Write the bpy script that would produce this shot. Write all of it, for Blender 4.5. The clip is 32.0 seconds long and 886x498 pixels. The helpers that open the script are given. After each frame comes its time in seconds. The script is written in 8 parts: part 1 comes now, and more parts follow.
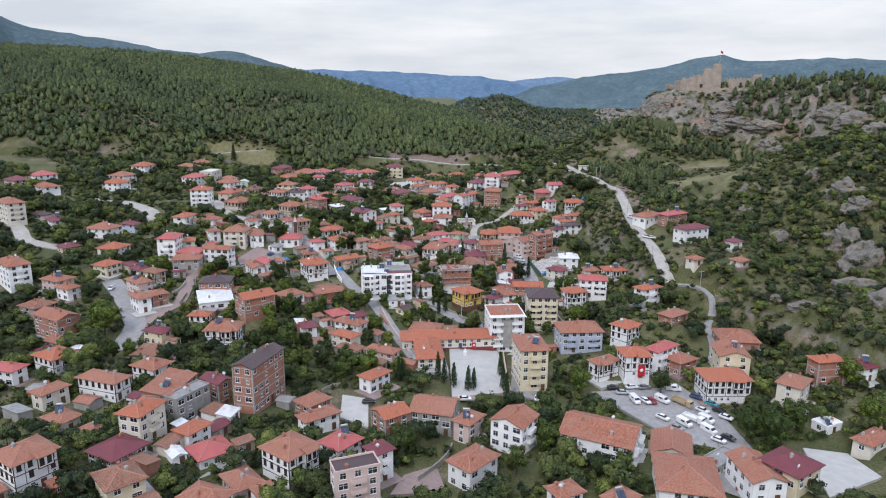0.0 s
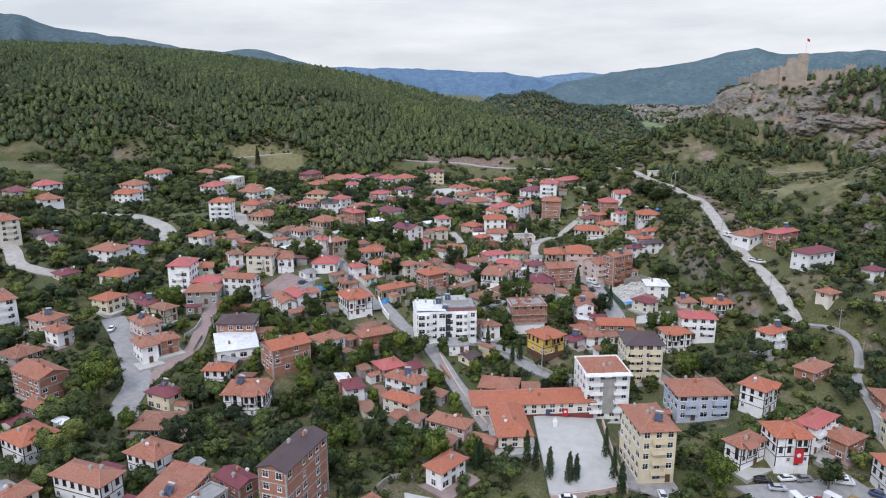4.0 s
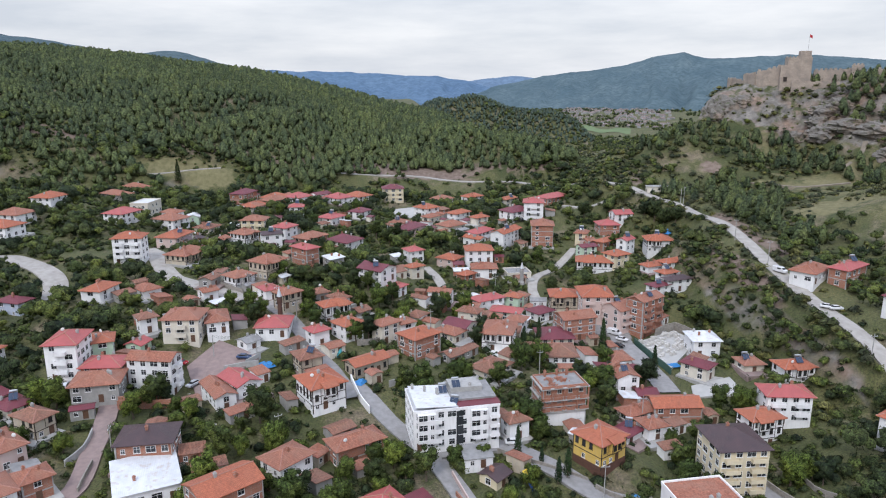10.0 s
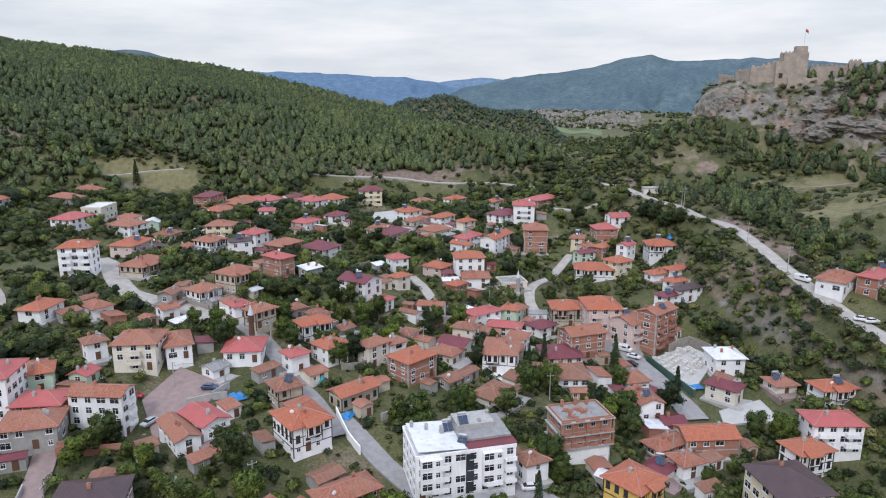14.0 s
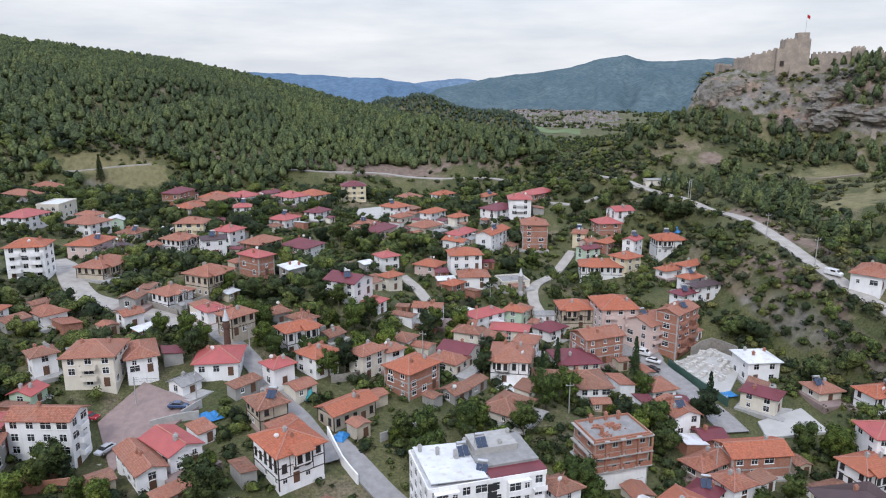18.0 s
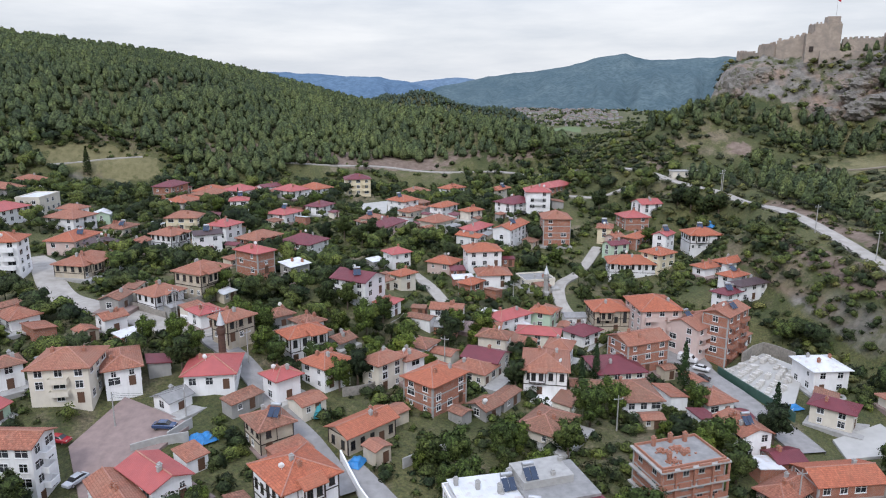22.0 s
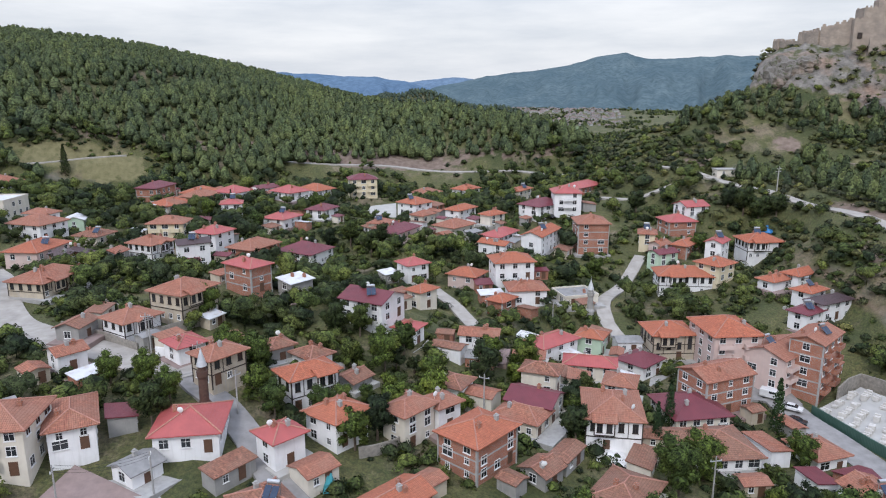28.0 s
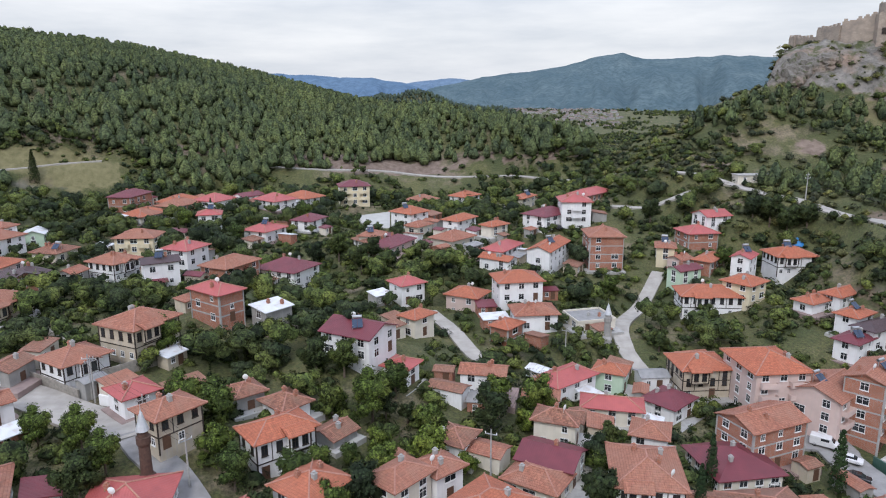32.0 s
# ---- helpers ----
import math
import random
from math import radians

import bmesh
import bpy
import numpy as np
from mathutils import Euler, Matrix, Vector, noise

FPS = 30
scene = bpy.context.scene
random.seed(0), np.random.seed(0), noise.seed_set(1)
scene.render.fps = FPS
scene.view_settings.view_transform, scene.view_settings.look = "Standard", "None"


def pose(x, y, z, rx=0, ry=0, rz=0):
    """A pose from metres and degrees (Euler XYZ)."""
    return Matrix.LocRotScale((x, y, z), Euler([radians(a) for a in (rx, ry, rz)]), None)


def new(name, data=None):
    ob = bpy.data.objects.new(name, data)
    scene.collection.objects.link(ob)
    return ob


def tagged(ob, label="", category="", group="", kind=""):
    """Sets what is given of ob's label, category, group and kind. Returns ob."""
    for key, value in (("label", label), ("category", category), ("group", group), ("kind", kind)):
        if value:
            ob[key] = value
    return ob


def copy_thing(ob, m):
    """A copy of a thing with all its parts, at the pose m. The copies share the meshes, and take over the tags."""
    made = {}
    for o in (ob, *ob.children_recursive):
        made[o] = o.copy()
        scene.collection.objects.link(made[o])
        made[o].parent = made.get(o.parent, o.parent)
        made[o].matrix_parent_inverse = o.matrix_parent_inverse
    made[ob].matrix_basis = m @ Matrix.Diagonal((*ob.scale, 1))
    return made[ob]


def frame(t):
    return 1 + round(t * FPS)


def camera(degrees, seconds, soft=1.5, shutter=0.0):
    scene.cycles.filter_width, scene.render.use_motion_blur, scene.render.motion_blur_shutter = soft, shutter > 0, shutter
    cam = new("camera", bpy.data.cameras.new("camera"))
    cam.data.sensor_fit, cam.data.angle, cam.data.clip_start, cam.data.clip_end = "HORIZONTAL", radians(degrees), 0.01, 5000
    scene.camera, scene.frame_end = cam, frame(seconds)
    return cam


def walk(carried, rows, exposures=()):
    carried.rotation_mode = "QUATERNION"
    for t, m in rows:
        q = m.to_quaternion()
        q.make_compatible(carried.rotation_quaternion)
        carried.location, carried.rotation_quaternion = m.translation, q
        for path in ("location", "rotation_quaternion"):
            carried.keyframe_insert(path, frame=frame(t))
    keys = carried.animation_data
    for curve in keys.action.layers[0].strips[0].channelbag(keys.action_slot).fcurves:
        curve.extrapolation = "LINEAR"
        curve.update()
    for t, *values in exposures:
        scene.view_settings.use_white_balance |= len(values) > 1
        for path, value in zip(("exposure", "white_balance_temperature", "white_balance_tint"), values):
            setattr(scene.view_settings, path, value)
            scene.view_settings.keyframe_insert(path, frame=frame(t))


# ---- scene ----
cam = camera(65.59, 32.0, 1.1)


def flight(x, y, z, heading, tilt, roll):
    return pose(x, y, z, 90 + tilt, 0, -heading) @ pose(0, 0, 0, 0, 0, roll)


walk(cam, [
    (0, flight(0.00, 0.00, 100.00, 0.000, -13.600, 0.373)),
    (0.5, flight(-2.05, 6.96, 99.69, -0.045, -13.637, 0.296)),
    (1, flight(-3.87, 14.09, 99.45, -2.177, -13.706, 0.079)),
    (1.5, flight(-5.87, 21.15, 99.40, -2.120, -13.779, 0.013)),
    (2, flight(-8.26, 28.21, 99.31, -2.031, -13.804, -0.021)),
    (2.5, flight(-10.61, 35.46, 99.24, -1.945, -13.841, -0.072)),
    (4.5, flight(-19.51, 63.49, 98.49, -1.746, -13.835, -0.181)),
    (5, flight(-21.37, 70.41, 98.37, 2.568, -13.846, -0.128)),
    (5.5, flight(-23.79, 77.53, 98.17, 2.822, -13.824, -0.135)),
    (6, flight(-25.90, 84.64, 97.97, 2.862, -13.794, -0.130)),
    (6.5, flight(-27.89, 91.78, 97.67, 2.904, -13.761, -0.141)),
    (7, flight(-29.93, 98.93, 97.50, 2.950, -13.718, -0.181)),
    (7.5, flight(-31.62, 105.41, 97.43, 2.978, -13.704, -0.187)),
    (8, flight(-33.20, 111.35, 97.41, 3.071, -13.691, -0.194)),
    (8.5, flight(-34.50, 116.62, 97.43, 3.131, -13.666, -0.216)),
    (9, flight(-35.70, 121.46, 97.38, 3.266, -13.619, -0.184)),
    (9.5, flight(-36.72, 126.00, 97.17, 3.833, -13.569, -0.156)),
    (10, flight(-37.71, 130.22, 96.82, 3.973, -13.534, -0.120)),
    (10.5, flight(-38.60, 134.14, 96.40, 4.599, -13.503, -0.030)),
    (11, flight(-39.60, 137.79, 96.22, 4.811, -13.510, 0.003)),
    (11.5, flight(-40.29, 141.26, 96.06, 4.877, -13.509, 0.065)),
    (12, flight(-40.80, 144.59, 95.83, 6.171, -13.504, 0.107)),
    (12.5, flight(-41.66, 147.77, 95.35, 6.586, -13.460, 0.150)),
    (13, flight(-42.33, 150.90, 94.73, 6.639, -13.410, 0.157)),
    (13.5, flight(-42.84, 153.84, 93.82, 6.639, -13.389, 0.142)),
    (14, flight(-43.45, 156.81, 92.92, 6.670, -13.375, 0.136)),
    (14.5, flight(-43.99, 159.74, 92.02, 6.672, -13.361, 0.125)),
    (16.5, flight(-46.09, 171.24, 88.28, 6.779, -13.258, 0.112)),
    (17, flight(-46.54, 174.11, 87.33, 6.788, -13.239, 0.083)),
    (17.5, flight(-46.91, 176.90, 86.44, 6.799, -13.221, 0.062)),
    (18, flight(-47.41, 179.48, 85.67, 8.701, -13.211, 0.076)),
    (18.5, flight(-47.99, 182.09, 84.85, 8.861, -13.203, 0.107)),
    (19, flight(-48.34, 184.84, 84.03, 8.862, -13.209, 0.093)),
    (19.5, flight(-48.80, 187.67, 83.19, 8.901, -13.212, 0.120)),
    (20, flight(-49.16, 190.35, 82.39, 8.918, -13.206, 0.083)),
    (20.5, flight(-49.54, 193.11, 81.49, 8.935, -13.183, 0.087)),
    (21, flight(-49.86, 195.86, 80.72, 8.947, -13.194, 0.054)),
    (21.5, flight(-50.30, 198.65, 79.93, 8.967, -13.199, 0.055)),
    (22, flight(-50.73, 201.39, 79.16, 8.982, -13.203, 0.069)),
    (22.5, flight(-51.05, 204.15, 78.37, 8.992, -13.186, 0.069)),
    (23, flight(-51.46, 206.87, 77.64, 9.012, -13.211, 0.093)),
    (23.5, flight(-51.81, 209.58, 76.90, 9.021, -13.206, 0.075)),
    (24, flight(-52.29, 212.22, 76.15, 9.053, -13.202, 0.123)),
    (24.5, flight(-52.73, 214.86, 75.43, 9.085, -13.216, 0.104)),
    (25, flight(-53.08, 217.52, 75.02, 9.094, -13.230, 0.092)),
    (25.5, flight(-53.44, 220.36, 74.78, 9.113, -13.226, 0.097)),
    (27.5, flight(-53.61, 231.31, 74.73, 9.167, -13.174, -0.032)),
    (28, flight(-53.35, 234.19, 74.69, 9.191, -13.149, -0.053)),
    (28.5, flight(-53.10, 236.98, 74.53, 9.239, -13.095, -0.064)),
    (29, flight(-52.78, 239.72, 74.51, 9.275, -13.078, -0.103)),
    (29.5, flight(-52.36, 242.49, 74.44, 9.297, -13.065, -0.106)),
    (30, flight(-51.94, 245.19, 74.45, 9.319, -13.071, -0.126)),
    (30.5, flight(-51.43, 247.83, 74.43, 9.342, -13.057, -0.157)),
    (31, flight(-50.97, 250.53, 74.36, 9.386, -13.053, -0.179)),
    (31.5, flight(-50.46, 253.29, 74.31, 9.420, -13.066, -0.189)),
    (32, flight(-49.93, 256.00, 74.22, 9.439, -13.066, -0.216)),
])
# ---- world, sun ----
SUN_EL, SUN_AZ = 48, 205
world = bpy.data.worlds.new("sky")
scene.world = world
world.use_nodes = True
wn, wl = world.node_tree.nodes, world.node_tree.links
wn.clear()
w_out, w_bg = wn.new("ShaderNodeOutputWorld"), wn.new("ShaderNodeBackground")
w_sky = wn.new("ShaderNodeTexSky")
w_sky.sky_type, w_sky.sun_disc = "NISHITA", False
w_sky.sun_elevation, w_sky.sun_rotation, w_sky.dust_density = radians(SUN_EL), radians(SUN_AZ), 3.0
w_dim = wn.new("ShaderNodeVectorMath")
w_dim.operation = "SCALE"
w_dim.inputs["Scale"].default_value = 0.12
wl.new(w_sky.outputs["Color"], w_dim.inputs[0])
w_co, w_map = wn.new("ShaderNodeTexCoord"), wn.new("ShaderNodeMapping")
w_map.inputs["Scale"].default_value = (1.6, 1.6, 9.0)
wl.new(w_co.outputs["Generated"], w_map.inputs["Vector"])
w_n = wn.new("ShaderNodeTexNoise")
w_n.inputs["Scale"].default_value, w_n.inputs["Detail"].default_value, w_n.inputs["Roughness"].default_value = 2.2, 7, 0.55
wl.new(w_map.outputs["Vector"], w_n.inputs["Vector"])
w_r = wn.new("ShaderNodeValToRGB")
w_r.color_ramp.elements[0].position, w_r.color_ramp.elements[1].position = 0.34, 0.66
w_r.color_ramp.elements[0].color, w_r.color_ramp.elements[1].color = (0.70, 0.75, 0.84, 1), (0.98, 1.0, 1.05, 1)
wl.new(w_n.outputs["Fac"], w_r.inputs["Fac"])
w_mix = wn.new("ShaderNodeMix")
w_mix.data_type = "RGBA"
w_mix.inputs["Factor"].default_value = 0.88
wl.new(w_dim.outputs["Vector"], w_mix.inputs["A"])
wl.new(w_r.outputs["Color"], w_mix.inputs["B"])
# an overcast sky is brighter towards the zenith
w_sep, w_up, w_grad = wn.new("ShaderNodeSeparateXYZ"), wn.new("ShaderNodeValToRGB"), wn.new("ShaderNodeMix")
wl.new(w_co.outputs["Generated"], w_sep.inputs[0])
wl.new(w_sep.outputs[2], w_up.inputs["Fac"])
w_up.color_ramp.elements[0].position, w_up.color_ramp.elements[1].position = 0.10, 1.0
w_up.color_ramp.elements[0].color, w_up.color_ramp.elements[1].color = (0.5, 0.5, 0.5, 1), (0.77, 0.84, 1.03, 1)
w_grad.data_type, w_grad.blend_type = "RGBA", "MULTIPLY"
w_grad.inputs["Factor"].default_value = 1.0
wl.new(w_mix.outputs["Result"], w_grad.inputs["A"])
wl.new(w_up.outputs["Color"], w_grad.inputs["B"])
wl.new(w_grad.outputs["Result"], w_bg.inputs["Color"])
w_bg.inputs["Strength"].default_value = 2.0
wl.new(w_bg.outputs["Background"], w_out.inputs["Surface"])
sun = new("sun", bpy.data.lights.new("sun", "SUN"))
sun.data.energy, sun.data.angle, sun.data.color = 1.5, radians(14), (1.0, 0.98, 0.98)
sun.rotation_euler = (radians(90 - SUN_EL), 0, radians(180 - SUN_AZ))

# ---- materials ----


class Nodes:
    """A little builder for node materials."""

    def __init__(self, name, rough=0.85, metal=0.0):
        self.m = bpy.data.materials.new(name)
        self.m.use_nodes = True
        self.t = self.m.node_tree
        self.b = self.t.nodes["Principled BSDF"]
        self.b.inputs["Roughness"].default_value, self.b.inputs["Metallic"].default_value = rough, metal
        self.co = self.t.nodes.new("ShaderNodeTexCoord")

    def add(self, kind, **values):
        n = self.t.nodes.new(kind)
        for k, v in values.items():
            n.inputs[k].default_value = v
        return n

    def link(self, a, b):
        self.t.links.new(a, b)

    def noise(self, scale, detail=4, space="Object", rough=0.55):
        n = self.add("ShaderNodeTexNoise", Scale=scale, Detail=detail, Roughness=rough)
        self.link(self.co.outputs[space], n.inputs["Vector"])
        return n.outputs["Fac"]

    def ramp(self, fac, a, b, lo=0.35, hi=0.65):
        r = self.add("ShaderNodeValToRGB")
        e = r.color_ramp.elements
        e[0].position, e[1].position, e[0].color, e[1].color = lo, hi, (*a, 1), (*b, 1)
        self.link(fac, r.inputs["Fac"])
        return r.outputs["Color"]

    def mix(self, fac, a, b, kind="MIX"):
        n = self.t.nodes.new("ShaderNodeMix")
        n.data_type, n.blend_type = "RGBA", kind
        for v, s in ((fac, "Factor"), (a, "A"), (b, "B")):
            if isinstance(v, (int, float)):
                n.inputs[s].default_value = v
            elif isinstance(v, tuple):
                n.inputs[s].default_value = (*v, 1)
            else:
                self.link(v, n.inputs[s])
        return n.outputs["Result"]

    def math(self, op, a, b=0.0):
        n = self.t.nodes.new("ShaderNodeMath")
        n.operation = op
        for v, s in ((a, 0), (b, 1)):
            if isinstance(v, (int, float)):
                n.inputs[s].default_value = v
            else:
                self.link(v, n.inputs[s])
        return n.outputs[0]

    def attribute(self, name):
        n = self.t.nodes.new("ShaderNodeAttribute")
        n.attribute_name = name
        return n.outputs["Fac"]

    def random(self):
        return self.t.nodes.new("ShaderNodeObjectInfo").outputs["Random"]

    def island(self):
        return self.t.nodes.new("ShaderNodeNewGeometry").outputs["Random Per Island"]

    def done(self, color, height=None, strength=0.3, dist=0.05):
        self.link(color, self.b.inputs["Base Color"])
        if height is not None:
            n = self.add("ShaderNodeBump", Strength=strength, Distance=dist)
            self.link(height, n.inputs["Height"])
            self.link(n.outputs["Normal"], self.b.inputs["Normal"])
        return self.m


def plaster(name, a, b, stain=(0.42, 0.40, 0.37), amount=0.24, rough=0.9):
    """Painted render: patches, streaks of dirt, a little grain."""
    n = Nodes(name, rough)
    col = n.ramp(n.noise(0.45, 5), a, b)
    mp = n.add("ShaderNodeMapping")
    mp.inputs["Scale"].default_value = (2.2, 2.2, 0.25)
    n.link(n.co.outputs["Object"], mp.inputs["Vector"])
    st = n.add("ShaderNodeTexNoise", Scale=1.0, Detail=6)
    n.link(mp.outputs["Vector"], st.inputs["Vector"])
    dirt = n.math("MULTIPLY", n.ramp(st.outputs["Fac"], (0, 0, 0), (1, 1, 1), 0.52, 0.75), amount)
    col = n.mix(dirt, col, stain)
    tone = n.math("MULTIPLY_ADD", n.random(), 0.16)
    n.t.nodes[-1].inputs[2].default_value = 0.90
    col = n.mix(1.0, col, n.mix(tone, (0, 0, 0), (1, 1, 1)), "MULTIPLY")
    return n.done(col, n.noise(9, 5), 0.15, 0.02)


def tiles(name, a, b, c, rough=0.85, vary=0.5):
    """Clay roof tiles in rows: a colour for each tile, patches of lichen and age."""
    n = Nodes(name, rough)
    uv = n.add("ShaderNodeSeparateXYZ")
    n.link(n.co.outputs["UV"], uv.inputs[0])
    cu, cv = n.math("DIVIDE", uv.outputs[0], 0.30), n.math("DIVIDE", uv.outputs[1], 0.42)
    cell = n.add("ShaderNodeCombineXYZ")
    n.link(n.math("FLOOR", cu), cell.inputs[0])
    n.link(n.math("FLOOR", cv), cell.inputs[1])
    wn_ = n.add("ShaderNodeTexWhiteNoise")
    wn_.noise_dimensions = "2D"
    n.link(cell.outputs[0], wn_.inputs["Vector"])
    col = n.mix(wn_.outputs["Value"], a, b)
    course = n.add("ShaderNodeTexWhiteNoise")
    course.noise_dimensions = "1D"
    n.link(n.math("FLOOR", n.math("DIVIDE", uv.outputs[1], 0.42)), course.inputs["W"])
    col = n.mix(n.math("MULTIPLY", course.outputs["Value"], 0.35), col, b)
    age = n.ramp(n.noise(0.33, 6), (0, 0, 0), (1, 1, 1), 0.45, 0.7)
    col = n.mix(n.math("MULTIPLY", age, vary), col, c)
    blot = n.ramp(n.noise(1.1, 6, rough=0.65), (0, 0, 0), (1, 1, 1), 0.53, 0.66)
    col = n.mix(n.math("MULTIPLY", blot, 0.5), col, tuple(v * 0.5 for v in c))
    pale = n.ramp(n.noise(0.8, 6, rough=0.7), (0, 0, 0), (1, 1, 1), 0.58, 0.70)
    col = n.mix(n.math("MULTIPLY", pale, 0.45 * vary), col, tuple(min(0.6, v * 1.25 + 0.05) for v in a))
    speck = n.ramp(n.noise(3.2, 4, rough=0.7), (0, 0, 0), (1, 1, 1), 0.5, 0.6)
    col = n.mix(n.math("MULTIPLY", speck, 0.4), col, tuple(v * 0.55 for v in b))
    col = n.mix(n.math("MULTIPLY", n.random(), 0.45), col, c)
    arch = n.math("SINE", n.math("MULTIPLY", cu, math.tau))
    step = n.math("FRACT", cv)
    # shade under each course's lap is put into the colour as a dark band
    lap_shade = n.math("MULTIPLY", n.ramp(step, (1, 1, 1), (0, 0, 0), 0.02, 0.30), 0.45)
    col = n.mix(lap_shade, col, tuple(v * 0.42 for v in b))
    return n.done(col, n.math("ADD", n.math("MULTIPLY", arch, 0.5), step), 0.9, 0.10)


def sheet(name, a, b, rough=0.5, rust=None, metal=0.0, pitch=0.35):
    """Painted roof sheeting with ribs."""
    n = Nodes(name, rough, metal)
    uv = n.add("ShaderNodeSeparateXYZ")
    n.link(n.co.outputs["UV"], uv.inputs[0])
    rib = n.math("POWER", n.math("ABSOLUTE", n.math("SINE", n.math("MULTIPLY", uv.outputs[0], math.pi / pitch))), 6)
    col = n.ramp(n.noise(0.5, 6), a, b, 0.3, 0.7)
    if rust:
        col = n.mix(n.ramp(n.noise(0.7, 7), (0, 0, 0), (1, 1, 1), 0.55, 0.68), col, rust)
    return n.done(col, rib, 0.4, 0.05)


def bricks(name, a, b, mortar):
    n = Nodes(name, 0.9)
    t = n.add("ShaderNodeTexBrick", Scale=1.0)
    t.inputs["Color1"].default_value, t.inputs["Color2"].default_value, t.inputs["Mortar"].default_value = (*a, 1), (*b, 1), (*mortar, 1)
    t.inputs["Mortar Size"].default_value, t.inputs["Brick Width"].default_value, t.inputs["Row Height"].default_value = 0.018, 0.38, 0.20
    n.link(n.co.outputs["UV"], t.inputs["Vector"])
    col = n.mix(n.ramp(n.noise(0.5, 6), (0, 0, 0), (0.55, 0.55, 0.55), 0.4, 0.7), t.outputs["Color"], tuple(v * 0.6 for v in a))
    return n.done(col, t.outputs["Fac"], -0.3, 0.02)


def plain(name, a, b, scale=2.0, rough=0.6, metal=0.0, bump_=0.1):
    n = Nodes(name, rough, metal)
    return n.done(n.ramp(n.noise(scale, 5), a, b, 0.3, 0.7), n.noise(scale * 8, 4), bump_, 0.02)


def leaf(name, a, b, c, lace=0.0, cover=0.5, gap_shade=0.45, spread=1.0):
    """Foliage: a colour for each spray and each tuft of leaves, a tint for each plant, and gaps between the tufts."""
    n = Nodes(name, 0.75)
    col = n.mix(n.island(), a, b)
    col = n.mix(n.ramp(n.noise(0.17, 3), (0, 0, 0), (0.6, 0.6, 0.6), 0.46, 0.60), col, c)
    tint = n.attribute("tint")
    lone = n.math("MULTIPLY", n.random(), n.math("LESS_THAN", tint, 0.0005))
    kind = n.math("ADD", tint, lone)
    col = n.mix(1.0, col, n.ramp(kind, (1 - 0.50 * spread, 1 - 0.48 * spread, 1 - 0.40 * spread), (1 + 0.95 * spread, 1 + 0.72 * spread, 1 + 0.05 * spread), 0.15, 0.95), "MULTIPLY")
    if lace:
        v = n.add("ShaderNodeTexVoronoi", Scale=lace)
        n.link(n.co.outputs["Object"], v.inputs["Vector"])
        if cover < 1:
            n.link(n.math("LESS_THAN", v.outputs["Distance"], cover), n.b.inputs["Alpha"])
        tuft = n.add("ShaderNodeSeparateColor")
        n.link(v.outputs["Color"], tuft.inputs[0])
        # random tone per tuft; its dark end puts shade between leaves into the colour
        col = n.mix(1.0, col, n.ramp(tuft.outputs[0], (gap_shade, gap_shade, gap_shade), (1.5, 1.5, 1.4), 0.1, 0.95), "MULTIPLY")
    n.b.inputs["Specular IOR Level"].default_value = 0.15
    return n.done(col)


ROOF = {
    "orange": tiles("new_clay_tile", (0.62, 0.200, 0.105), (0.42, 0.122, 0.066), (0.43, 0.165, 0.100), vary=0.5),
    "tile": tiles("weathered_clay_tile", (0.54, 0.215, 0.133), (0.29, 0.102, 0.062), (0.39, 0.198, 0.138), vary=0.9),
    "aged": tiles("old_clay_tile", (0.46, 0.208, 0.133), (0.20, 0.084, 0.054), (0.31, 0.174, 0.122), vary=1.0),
    "maroon": sheet("maroon_sheet", (0.17, 0.030, 0.040), (0.12, 0.022, 0.030)),
    "pink": sheet("red_sheet", (0.42, 0.095, 0.085), (0.33, 0.075, 0.07)),
    "dark": sheet("dark_brown_sheet", (0.075, 0.042, 0.042), (0.05, 0.030, 0.032)),
    "white": sheet("white_sheet", (0.70, 0.71, 0.72), (0.55, 0.56, 0.57), rust=(0.52, 0.47, 0.43)),
    "grey": plain("grey_roof_felt", (0.30, 0.295, 0.285), (0.20, 0.198, 0.195), 0.8, 0.9),
}
WALL = {
    "white": plaster("white_render", (0.87, 0.865, 0.86), (0.78, 0.775, 0.77)),
    "cream": plaster("cream_render", (0.72, 0.67, 0.57), (0.63, 0.58, 0.49)),
    "yellow": plaster("yellow_render", (0.66, 0.46, 0.12), (0.58, 0.39, 0.10), amount=0.2),
    "paleyellow": plaster("pale_yellow_render", (0.74, 0.65, 0.46), (0.66, 0.575, 0.40), amount=0.25),
    "pink": plaster("pink_render", (0.64, 0.50, 0.45), (0.57, 0.44, 0.40)),
    "blue": plaster("light_blue_render", (0.50, 0.55, 0.66), (0.44, 0.49, 0.60)),
    "green": plaster("pale_green_render", (0.52, 0.66, 0.50), (0.46, 0.60, 0.45)),
    "grey": plaster("bare_grey_block", (0.36, 0.35, 0.33), (0.27, 0.265, 0.25), amount=0.6),
    "brick": bricks("red_hollow_brick", (0.40, 0.15, 0.085), (0.34, 0.125, 0.075), (0.36, 0.31, 0.27)),
    "aged": plaster("weathered_cream_render", (0.55, 0.48, 0.37), (0.42, 0.36, 0.28), amount=0.7),
}
TIMBER = plain("dark_stained_timber", (0.045, 0.030, 0.022), (0.025, 0.018, 0.014), 3.0, 0.7)
FRAME_W = plain("white_window_frame", (0.78, 0.78, 0.77), (0.70, 0.70, 0.69), 3.0, 0.45)
gl = Nodes("window_glass", 0.08)
gl.b.inputs["Specular IOR Level"].default_value = 0.6
